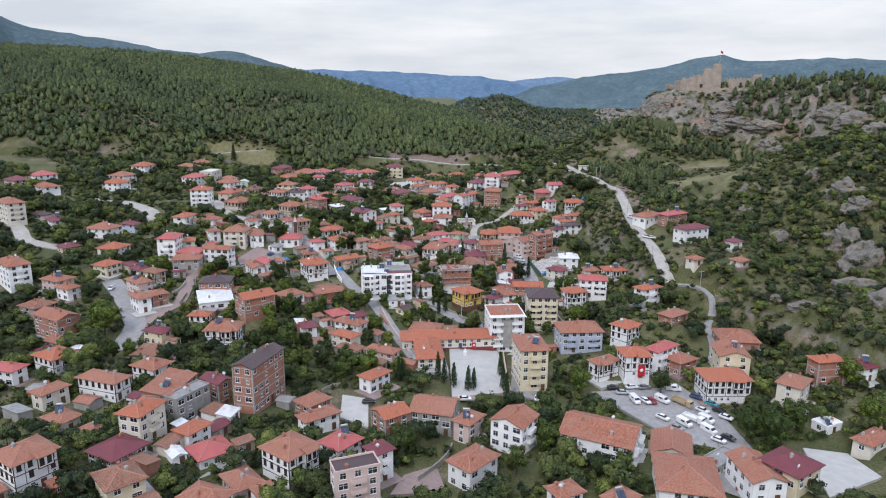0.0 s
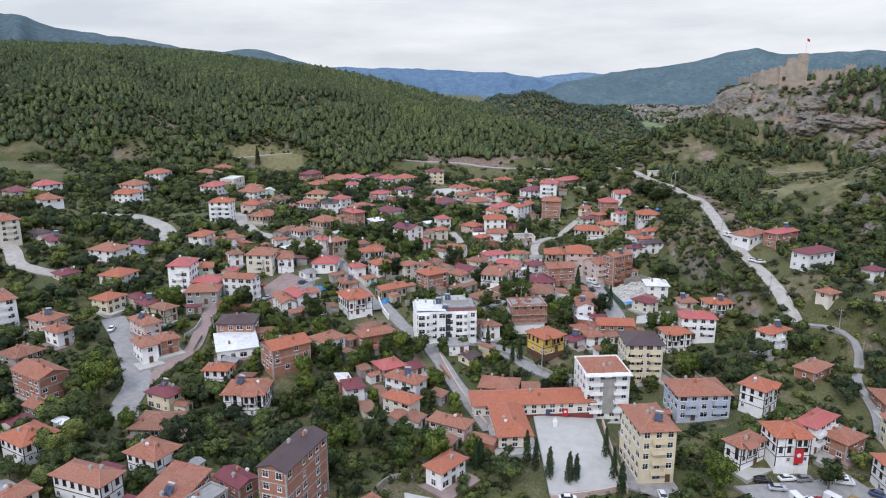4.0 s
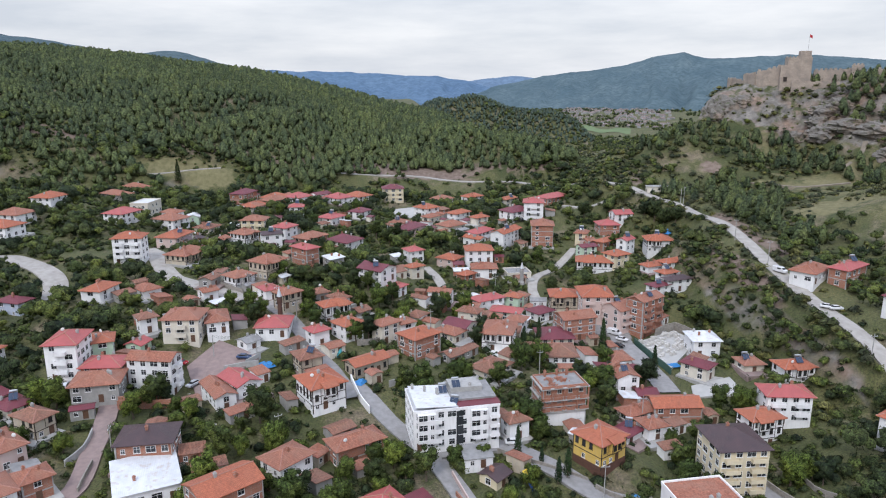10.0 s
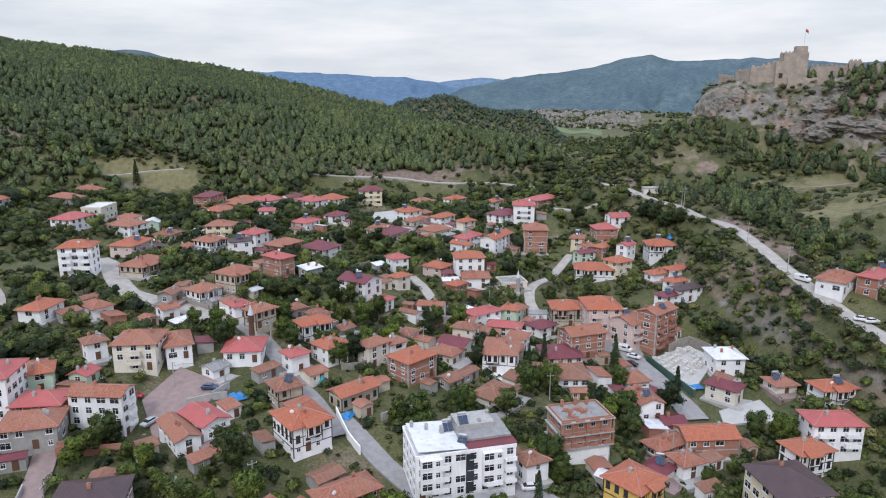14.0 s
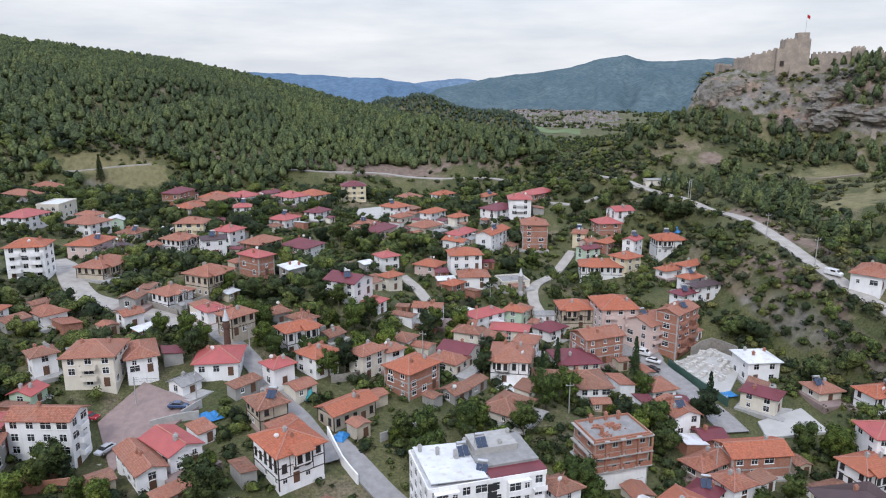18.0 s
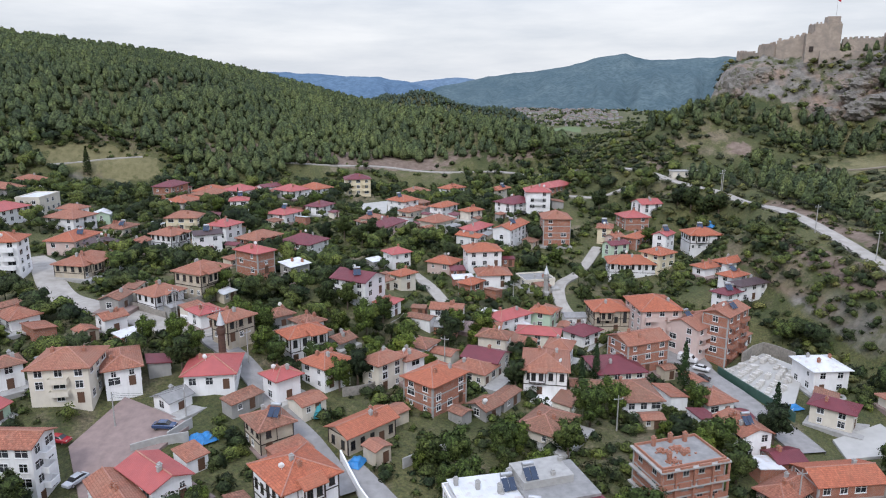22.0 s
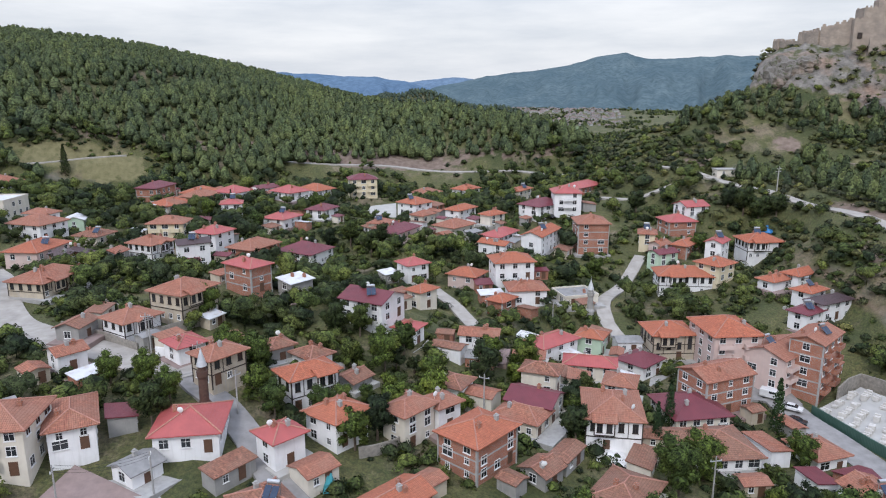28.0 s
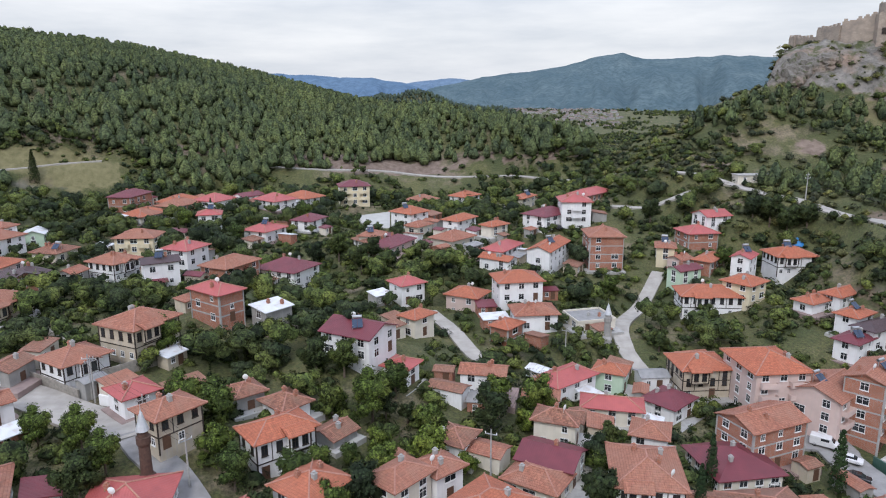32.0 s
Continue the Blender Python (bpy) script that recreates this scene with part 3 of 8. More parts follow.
plot(-36.2, 483.0, 22.1, -24, 6.9, 7.0, 1.6, "h", "t", "c")
plot(-30.3, 477.9, 21.5, 54, 16.8, 8.6, 1.2, "h", "r", "k")
plot(-20.6, 508.1, 24.0, 41, 9.7, 9.9, 2, "h", "o", "w")
plot(-8.6, 564.1, 22.3, 43, 12.4, 9.5, 1, "h", "t", "c")
plot(10.7, 560.1, 22.6, 39, 11.5, 7.9, 1.6, "h", "o", "w")
plot(-3.7, 497.1, 22.8, 44, 11.7, 6.4, 2, "h", "o", "w")
plot(6.2, 484.6, 23.7, 33, 8.1, 5.0, 1.6, "h", "o", "c")
plot(-9.2, 481.0, 21.8, 40, 11.9, 9.5, 1.2, "h", "t", "c")
plot(-18.8, 496.9, 23.2, 45, 8.2, 5.8, 1.2, "h", "t", "c")
plot(4.0, 465.0, 20.6, 49, 14.1, 7.3, 1.5, "h", "p", "w")
plot(0.2, 454.6, 19.2, -46, 10.3, 5.0, 1.6, "g", "o", "w")
plot(15.1, 451.5, 20.4, 52, 17.7, 7.0, 2.6, "g", "o", "w")
plot(27.8, 524.1, 25.7, 48, 12.0, 5.0, 2, "h", "o", "c")
plot(34.8, 484.1, 27.7, -11, 10.0, 11.0, 3, "h", "p", "w")
plot(25.7, 486.2, 26.8, 33, 14.5, 10.0, 1.6, "h", "r", "w")
plot(50.7, 510.0, 31.1, 38, 17.6, 8.2, 1.2, "h", "p", "b")
plot(-0.9, 429.3, 18.2, -0, 11.7, 9.0, 2.2, "h", "o", "w")
plot(-30.0, 436.4, 16.6, 25, 7.2, 6.7, 2.2, "h", "p", "w")
plot(-13.5, 434.4, 13.1, 52, 7.7, 9.2, 2.2, "h", "o", "k")
plot(-30.4, 411.9, 15.9, 39, 6.5, 5.0, 2, "h", "o", "c")
plot(-8.3, 411.6, 11.6, 42, 6.5, 5.0, 2.2, "h", "o", "B")
plot(-0.1, 416.0, 14.7, -4, 10.4, 8.0, 1.7, "h", "t", "w")
plot(14.1, 414.6, 14.9, 5, 10.2, 9.0, 0.9, "f", "g", "c")
plot(32.9, 452.7, 19.3, -10, 10.1, 11.0, 4, "h", "t", "b")
plot(51.3, 448.0, 22.2, -25, 5.2, 7.0, 1.7, "h", "t", "y")
plot(66.3, 456.7, 23.6, -1, 9.8, 9.0, 2, "h", "p", "b")
plot(75.1, 463.5, 28.6, 7, 9.0, 8.0, 1.6, "g", "p", "w")
plot(49.3, 432.3, 19.1, 18, 8.0, 5.0, 1.7, "g", "r", "v")
plot(52.6, 441.0, 21.2, 26, 5.3, 5.0, 1.2, "g", "t", "k")
plot(59.6, 437.3, 22.0, 40, 10.6, 5.0, 1.2, "h", "o", "b")
plot(67.3, 431.6, 21.4, 42, 7.8, 5.0, 2, "g", "p", "w")
plot(83.5, 434.0, 20.2, -7, 11.6, 9.0, 2.2, "h", "o", "m")
plot(58.4, 417.2, 18.3, 28, 8.2, 7.8, 2, "h", "o", "y")
plot(49.8, 419.6, 14.3, -15, 15.8, 9.0, 2.2, "h", "o", "m")
plot(70.3, 405.7, 18.2, 21, 8.2, 5.0, 1.2, "h", "o", "w")
plot(79.3, 406.5, 18.7, 23, 11.4, 5.0, 1.5, "h", "o", "w")
plot(72.1, 393.6, 16.2, 24, 7.5, 5.0, 2, "h", "o", "w")
plot(73.6, 387.7, 15.1, 18, 11.4, 5.0, 2, "h", "d", "w")
plot(65.2, 384.9, 13.5, 25, 7.6, 5.0, 2, "h", "r", "w")
plot(-128.9, 439.7, 24.2, 48, 6.0, 7.8, 1.5, "g", "d", "b")
plot(-117.4, 444.1, 23.5, 71, 5.9, 5.0, 1.5, "g", "t", "g")
plot(-131.4, 472.1, 24.3, 68, 8.6, 8.5, 1.2, "h", "a", "c")
plot(-141.8, 486.4, 26.0, 10, 6.2, 8.0, 1.6, "g", "w", "v")
plot(-150.5, 481.8, 26.7, 70, 5.4, 9.0, 2.5, "h", "t", "w")
plot(-146.1, 411.8, 25.1, 3, 11.2, 9.0, 4, "h", "o", "w")
plot(-168.4, 496.2, 29.6, 83, 15.5, 9.3, 2.5, "f", "w", "c")
plot(-215.0, 492.9, 35.2, 78, 13.3, 10.9, 2, "h", "o", "w")
plot(-216.2, 461.4, 33.4, 73, 11.8, 12.3, 1.6, "h", "t", "w")
plot(-212.2, 442.9, 30.1, 75, 11.6, 12.5, 2, "h", "o", "w")
plot(-172.1, 473.6, 29.9, 70, 13.7, 10.6, 2, "h", "p", "w")
plot(-149.4, 474.9, 26.2, 64, 11.1, 13.1, 2, "h", "t", "w")
plot(-139.4, 447.3, 22.5, 75, 14.6, 9.9, 2.4, "h", "o", "k")
plot(-124.7, 414.3, 24.4, 69, 14.6, 9.9, 1.6, "h", "t", "T")
plot(-138.6, 362.2, 25.0, 76, 10.3, 7.1, 1.6, "h", "o", "w")
plot(-177.6, 352.7, 19.4, 72, 10.8, 13.4, 2, "h", "t", "w")
plot(-169.6, 366.7, 18.6, 69, 6.2, 9.8, 2, "h", "r", "l")
plot(-161.3, 327.5, 15.0, 74, 10.7, 10.3, 2, "h", "o", "w")
plot(-150.3, 297.4, 14.4, 69, 8.5, 7.9, 2, "h", "o", "y")
plot(119.0, 351.2, 27.5, 33, 14.6, 6.1, 2.5, "h", "p", "b")
plot(117.9, 320.0, 26.7, 27, 15.1, 7.4, 2.5, "h", "r", "w")
plot(106.5, 352.9, 29.4, 38, 13.8, 8.0, 1.4, "h", "t", "w")
plot(86.3, 278.1, 8.1, 31, 10.1, 5.2, 3, "h", "o", "w")
plot(69.3, 246.1, 3.0, 42, 8.3, 7.4, 3, "h", "o", "m")
plot(65.4, 219.8, 2.5, 6, 8.9, 7.8, 3, "h", "o", "m")
plot(77.8, 229.1, 0.8, 39, 11.9, 5.0, 3, "h", "p", "w")
plot(83.8, 226.2, 0.5, 33, 8.5, 6.8, 2, "h", "t", "b")
plot(92.2, 209.6, -1.2, 2, 14.3, 10.0, 3, "h", "o", "m")
plot(100.4, 224.5, 1.2, -7, 10.0, 12.0, 3, "g", "t", "y")
plot(110.2, 243.6, 3.7, -6, 13.1, 13.0, 1.5, "h", "t", "b")
plot(92.2, 261.3, 7.4, 38, 10.5, 6.0, 1.2, "h", "t", "b")
plot(128.2, 214.3, 2.7, 11, 9.8, 5.2, 3, "h", "o", "b")
plot(141.8, 216.5, 2.6, 22, 6.7, 6.4, 2, "h", "r", "w")
plot(112.6, 204.0, 0.4, 46, 9.7, 7.0, 2.6, "h", "t", "c")
plot(122.6, 177.4, -0.7, 32, 11.8, 5.0, 1.2, "h", "t", "c")
plot(83.1, 147.2, 8.0, 34, 9.9, 9.4, 1.6, "h", "r", "y")
plot(75.1, 147.2, 4.8, 4, 8.1, 13.0, 2.2, "g", "t", "w")
plot(43.4, 170.0, 0.1, 64, 14.2, 19.1, 3, "g", "t", "w")
plot(63.0, 170.8, -0.3, -17, 10.1, 12.0, 1.5, "g", "t", "c")
plot(59.4, 149.4, 2.3, -12, 13.9, 17.0, 2, "h", "t", "w")
plot(41.3, 140.4, 1.9, 39, 6.7, 5.0, 2, "h", "t", "w")
plot(28.9, 143.0, 1.9, 27, 6.6, 5.0, 2, "h", "t", "w")
plot(7.9, 155.2, 1.3, 47, 10.7, 7.2, 2.5, "h", "t", "w")
plot(7.5, 175.4, 1.6, 54, 7.5, 5.0, 2.6, "h", "t", "k")
plot(19.7, 170.4, 3.2, 57, 9.6, 9.3, 3, "g", "t", "w")
plot(-1.9, 182.6, 1.8, -14, 11.9, 11.0, 2.6, "g", "t", "g")
plot(-14.5, 178.2, 2.1, 36, 8.2, 7.4, 2.6, "g", "o", "b")
plot(-26.3, 161.9, 3.7, 52, 8.0, 7.2, 2, "h", "p", "w")
plot(-19.6, 139.4, 4.8, 22, 10.2, 5.4, 4, "f", "d", "k")
plot(-15.5, 153.4, 3.6, 40, 5.0, 5.0, 3, "h", "r", "w")
plot(-38.2, 186.6, 3.1, 49, 7.9, 6.2, 2, "h", "t", "b")
plot(-34.7, 176.9, 3.4, 38, 10.3, 5.0, 2, "h", "t", "w")
plot(-21.8, 206.0, 2.8, 50, 8.8, 5.0, 2, "h", "o", "w")
plot(-132.7, 195.2, 9.0, 74, 5.4, 9.2, 2, "h", "p", "w")
plot(-101.9, 168.4, 8.8, 61, 5.5, 7.4, 1.2, "h", "t", "c")
plot(-90.1, 163.4, 8.7, 64, 5.6, 5.0, 1.2, "h", "t", "c")
plot(-260.6, 445.8, 34.4, 57, 12.5, 11.6, 2, "h", "p", "w")
plot(-267.2, 429.5, 34.8, 57, 10.6, 13.7, 1.5, "h", "r", "k")
plot(-241.6, 415.8, 31.5, 49, 9.5, 15.2, 2, "h", "t", "w")
plot(-230.4, 361.3, 25.6, 48, 8.7, 16.5, 4, "h", "t", "c")
plot(-219.0, 369.2, 25.9, 62, 6.1, 10.3, 1, "h", "d", "k")
plot(-205.8, 360.9, 23.2, 46, 9.0, 11.0, 1.5, "h", "r", "w")
plot(-182.6, 326.3, 17.8, 55, 7.5, 8.2, 1.2, "h", "r", "k")
plot(-185.6, 286.7, 12.1, 48, 8.6, 16.4, 4, "h", "t", "w")
plot(-163.5, 280.5, 12.4, 64, 7.8, 10.1, 2, "h", "t", "k")
plot(-154.2, 271.2, 11.5, 59, 5.6, 8.0, 2, "h", "t", "w")
plot(-162.4, 262.6, 9.5, 63, 9.1, 9.4, 1, "h", "a", "g")
plot(29.1, 302.1, 5.5, 23, 11.5, 5.3, 1, "h", "t", "k")
plot(110.6, 292.6, 22.7, 27, 5.3, 5.0, 1, "h", "t", "c")
plot(127.5, 286.0, 23.8, 26, 5.9, 5.0, 1, "h", "t", "c")
plot(131.3, 303.0, 26.9, 31, 5.8, 5.0, 1.5, "h", "r", "w")
plot(55.4, 219.9, 0.5, 31, 9.3, 5.0, 2.6, "h", "t", "m")
plot(70.2, 158.1, 2.3, 37, 13.8, 5.0, 1.5, "f", "g", "g")
plot(115.0, 187.6, -0.7, 26, 6.7, 5.0, 0.9, "f", "w", "w")
plot(-198.8, 569.5, 30.0, 48, 8.9, 16.1, 1.6, "h", "t", "w")
plot(-197.9, 535.0, 31.2, 56, 8.7, 16.5, 1.5, "h", "t", "g")
plot(-129.4, 447.5, 24.1, 49, 9.0, 8.8, 1, "h", "d", "b")
plot(-119.3, 525.3, 25.4, 53, 10.4, 9.3, 1.2, "h", "t", "w")
plot(-110.9, 547.4, 26.0, 59, 14.6, 9.9, 1, "h", "t", "b")
plot(-37.3, 483.2, 22.1, 29, 7.6, 7.6, 1, "h", "a", "w")
plot(2.3, 243.7, 3.4, 6, 35.0, 9.2, 1.5, "h", "o", "c")
plot(-5.0, 229.9, 3.4, 6, 8.6, 19.0, 1.5, "h", "o", "c")
PX = np.array([p[0] for p in PLOTS])
PY = np.array([p[1] for p in PLOTS])
PZ = np.array([p[2] + (0.6 if p[6] < 3 else 0.15) for p in PLOTS])
PR = np.array([0.45 * max(p[4], p[5]) + 6 for p in PLOTS])
PD = PZ - bare_ground(PX, PY)
QX, QY, QZ, QR = [], [], [], []


def terraced(x, y):
    """Height of the land with every plot levelled to its house."""
    x, y = np.atleast_1d(np.asarray(x, float)), np.atleast_1d(np.asarray(y, float))
    z = bare_ground(x, y)
    out = np.zeros_like(z)
    for k in range(0, len(x), 4000):
        a, b = x[k:k + 4000, None], y[k:k + 4000, None]
        w = np.exp(-((a - PX) ** 2 + (b - PY) ** 2) / PR ** 2)
        out[k:k + 4000] = z[k:k + 4000] + (w * PD).sum(1) / (w.sum(1) + 0.08)
    return out


def ground(x, y):
    """Height of the finished land: plots terraced, roads cut level across."""
    x, y = np.atleast_1d(np.asarray(x, float)), np.atleast_1d(np.asarray(y, float))
    z = terraced(x, y)
    if QX:
        qx, qy, qz, qr = np.array(QX), np.array(QY), np.array(QZ), np.array(QR)
        inside = np.flatnonzero((x > -330) & (x < 330) & (y > 60) & (y < 640))
        for k in range(0, len(inside), 3000):
            i = inside[k:k + 3000]
            w = np.exp(-(((x[i, None] - qx) ** 2 + (y[i, None] - qy) ** 2) / qr ** 2) ** 2)
            s = w.sum(1)
            z[i] += (np.minimum(s, 1) * ((w * qz).sum(1) / (s + 1e-9) - z[i]))
    return z


def gz(x, y):
    return float(ground(x, y)[0])

# ---- roads and yards ----
ASPH = plain("worn_asphalt", (0.31, 0.30, 0.29), (0.22, 0.212, 0.204), 0.6, 0.92)
CONCRETE_ROAD = plain("pale_concrete_road", (0.42, 0.39, 0.35), (0.29, 0.27, 0.24), 0.4, 0.92)
PAVER = plain("reddish_block_paving", (0.30, 0.222, 0.20), (0.22, 0.165, 0.15), 0.7, 0.92)
YARD = plain("pale_concrete_yard", (0.46, 0.45, 0.42), (0.38, 0.37, 0.345), 0.35, 0.92)


def spline(pts, step=3.0):
    """Points along a smooth curve through pts."""
    p = [Vector((*q, 0)) for q in pts]
    p = [2 * p[0] - p[1], *p, 2 * p[-1] - p[-2]]
    out = []
    for a, b, c, d in zip(p, p[1:], p[2:], p[3:]):
        n = max(2, int((c - b).length / step))
        for k in range(n):
            t = k / n
            out.append(0.5 * (2 * b + (c - a) * t + (2 * a - 5 * b + 4 * c - d) * t * t + (3 * b - a - 3 * c + d) * t ** 3))
    out.append(p[-2])
    return out


ROADS = []


def road(name, pts, width, mat, label, lift=0.14):
    line = spline(pts)
    xs, ys, rows_ = [], [], 5
    for i, q in enumerate(line):
        d = line[min(i + 1, len(line) - 1)] - line[max(i - 1, 0)]
        s = Vector((d.y, -d.x, 0)).normalized()
        for k in range(rows_):
            o = q + s * width * (k / (rows_ - 1) - 0.5)
            xs.append(o.x), ys.append(o.y)
        ROADS.append((q.x, q.y, width / 2))
    mid = terraced([q.x for q in line], [q.y for q in line])
    for _ in range(3):
        mid[1:-1] = (mid[:-2] + 2 * mid[1:-1] + mid[2:]) / 4
    QX.extend(q.x for q in line), QY.extend(q.y for q in line), QZ.extend(mid), QR.extend([width / 2 + 4.0] * len(line))
    zs = np.repeat(mid[:, None], rows_, 1) + lift
    mb = MB()
    v = np.stack([np.array(xs).reshape(-1, rows_), np.array(ys).reshape(-1, rows_), zs], -1)
    for i in range(len(line) - 1):
        for k in range(rows_ - 1):
            mb.face((v[i, k], v[i, k + 1], v[i + 1, k + 1], v[i + 1, k]), 0)
        for k, dz in ((0, -1.1), (rows_ - 1, -1.1)):
            a, b = v[i, k], v[i + 1, k]
            mb.face((a, b, b + (0, 0, dz), a + (0, 0, dz)), 0)
    return tagged(new(name, mb.mesh(name, mat)), label, "road", kind="structure")


def yard(name, corners, mat, label, lift=0.2, n=9):
    """A paved four-cornered yard laid over the ground."""
    a, b, c, d = [Vector((*q, 0)) for q in corners]
    pts = [[(a.lerp(b, i / n)).lerp(d.lerp(c, i / n), j / n) for i in range(n + 1)] for j in range(n + 1)]
    px, py = [q.x for r in pts for q in r], [q.y for r in pts for q in r]
    raw = terraced(px, py)
    fit_m = np.stack([np.ones(len(px)), px, py], 1)
    flat_z = fit_m @ np.linalg.lstsq(fit_m, raw, rcond=None)[0]
    QX.extend(px), QY.extend(py), QZ.extend(flat_z), QR.extend([3.2] * len(px))
    zs = flat_z.reshape(n + 1, n + 1) + lift
    mb = MB()
    for j in range(n):
        for i in range(n):
            mb.face([(pts[jj][ii].x, pts[jj][ii].y, zs[jj, ii]) for jj, ii in ((j, i), (j, i + 1), (j + 1, i + 1), (j + 1, i))], 0)
    rim = [(0, i) for i in range(n + 1)] + [(j, n) for j in range(1, n + 1)] + [(n, i) for i in range(n - 1, -1, -1)] + [(j, 0) for j in range(n - 1, -1, -1)]
    for (j0, i0), (j1, i1) in zip(rim, rim[1:]):
        p, q = pts[j0][i0], pts[j1][i1]
        mb.face(((p.x, p.y, zs[j0, i0] - 1.2), (q.x, q.y, zs[j1, i1] - 1.2), (q.x, q.y, zs[j1, i1]), (p.x, p.y, zs[j0, i0])), 0)
    for r in pts:
        for q in r:
            ROADS.append((q.x, q.y, 3.5))
    return tagged(new(name, mb.mesh(name, mat)), label, "pavement", kind="structure")


DIRT = plain("trodden_earth", (0.26, 0.22, 0.17), (0.18, 0.15, 0.115), 0.6, 0.95)
road("hill_road", ((100.7, 459.6), (105.9, 425.9), (104.0, 390.2), (100.4, 363.5), (99.7, 340.0), (99.6, 314.7), (98.9, 297.3), (99.6, 288.9)), 5.5, CONCRETE_ROAD, "pale concrete road climbing along the castle hill")
road("terrace_road", ((-99.6, 608.6), (-72.6, 609.9), (-44.5, 614.0), (-15.3, 614.9), (27.3, 602.2), (52.8, 577.5), (68.5, 536.0), (81.5, 504.0), (88.5, 491.0), (92.5, 481.0), (97.0, 471.0), (100.7, 459.6)), 5, CONCRETE_ROAD, "pale road below the pine wood")
road("curved_road", ((-215.0, 414.3), (-203.2, 411.5), (-194.5, 413.1), (-178.5, 402.6), (-166.5, 389.1), (-160.5, 374.7)), 8.5, CONCRETE_ROAD, "curved pale concrete road between gardens")
road("west_road", ((-145.3, 289.5), (-132.9, 272.9), (-123.8, 259.5), (-116.6, 246.5), (-115.4, 236.7), (-112.4, 228.2)), 8, ASPH, "grey street on the west side")
road("west_lane", ((-114.5, 307.9), (-111.0, 291.9), (-109.7, 281.1), (-108.1, 268.3), (-111.6, 257.8), (-114.4, 246.4)), 5, PAVER, "reddish paved lane")
road("minaret_street", ((-149.6, 438.6), (-140.5, 423.5), (-131.3, 404.5), (-122.5, 390.5), (-112.5, 380.6), (-101.0, 374.2), (-91.5, 367.0), (-83.5, 361.6), (-80.2, 357.0)), 7.5, CONCRETE_ROAD, "wide pale street running down towards the small mosque")
road("minaret_street_lower", ((-81.0, 358.5), (-77.8, 352.9), (-73.2, 347.6), (-68.3, 340.0), (-62.4, 328.0), (-57.3, 320.0), (-50.4, 304.0)), 5, ASPH, "grey street between gardens", 0.18)
road("school_lane", ((-51.0, 313.5), (-40.3, 295.4), (-30.8, 281.1), (-24.9, 269.0), (-20.4, 257.0), (-15.6, 245.2), (-12.0, 236.5), (-9.8, 230.1)), 5, ASPH, "grey lane beside the school")
road("block_street", ((-28.8, 281.6), (-18.2, 285.0), (-9.4, 283.4), (-2.0, 275.9), (6.9, 265.8), (16.0, 263.7), (28.4, 263.5)), 6, ASPH, "grey street below the white block")
road("masonry_street", ((40.2, 380.4), (43.4, 371.3), (41.6, 353.6), (42.7, 340.7), (43.1, 326.2), (42.8, 314.7)), 7, ASPH, "grey street by the stone yard")
road("east_street", ((46.4, 280.3), (47.6, 271.8), (51.3, 262.3), (54.5, 256.0)), 7, ASPH, "grey street behind the blocks")
road("main_street", ((75.8, 214.4), (81.2, 204.8), (84.2, 191.3), (83.0, 174.3), (74.9, 154.6), (69.0, 146.3)), 9, ASPH, "grey main street with parked cars")
road("small_mosque_lane", ((46.3, 441.5), (36.4, 429.6), (22.4, 413.1), (18.1, 399.8), (18.8, 391.9)), 4, CONCRETE_ROAD, "pale lane climbing past the white minaret")
road("garden_lane", ((-24.7, 430.3), (-20.9, 417.2), (-18.2, 402.9), (-14.5, 395.8)), 4, CONCRETE_ROAD, "pale garden lane")
road("edge_road", ((-241.9, 358.3), (-232.0, 359.4), (-220.4, 349.8), (-210.8, 338.0), (-199.3, 332.6), (-188.3, 330.1)), 7, CONCRETE_ROAD, "wide pale road at the town's edge")
road("upper_track", ((-195.7, 583.2), (-183.7, 587.7), (-173.7, 592.4), (-160.6, 596.6), (-153.8, 598.6)), 3, CONCRETE_ROAD, "pale track across a clearing")
road("castle_path", ((144.9, 483.9), (157.8, 477.6), (173.2, 467.8), (196.2, 467.7)), 2.2, DIRT, "narrow trodden path across the meadow")
road("castle_track", ((198.8, 481.0), (206.3, 482.9), (211.8, 484.1), (215.8, 487.5)), 2.5, DIRT, "pale trodden track climbing to the castle")
road("hill_lane", ((99.6, 288.9), (110.3, 279.4), (112.1, 271.7), (106.0, 260.1), (101.6, 242.0), (96.5, 230.2)), 2.8, ASPH, "narrow grey lane at the hill's foot")
yard("school_yard", ((2.6, 238.4), (20.8, 244.6), (21.6, 209.3), (3.2, 203.2)), YARD, "pale concrete school yard")
yard("stone_yard", ((46.5, 355.8), (63.2, 361.9), (65.5, 348.1), (48.2, 328.5)), YARD, "pale yard with stacked stone")
yard("paved_square", ((-92.3, 305.8), (-99.2, 321.5), (-93.0, 334.8), (-78.6, 324.7)), PAVER, "reddish paved square")
yard("car_park", ((49.0, 209.3), (75.8, 214.4), (82.2, 174.3), (67.1, 181.4)), ASPH, "grey car park by the main street")
yard("parking_lot", ((49.4, 312.5), (51.6, 319.5), (64.8, 322.0), (64.1, 310.5)), YARD, "pale open yard between houses")
yard("terrace_yard", ((103.3, 178.0), (115.7, 177.1), (115.8, 161.8), (92.3, 145.1)), YARD, "white paved terrace")
yard("far_square", ((-37.8, 526.7), (-41.7, 540.3), (-24.9, 543.7), (-27.8, 512.0)), YARD, "pale square between trees")
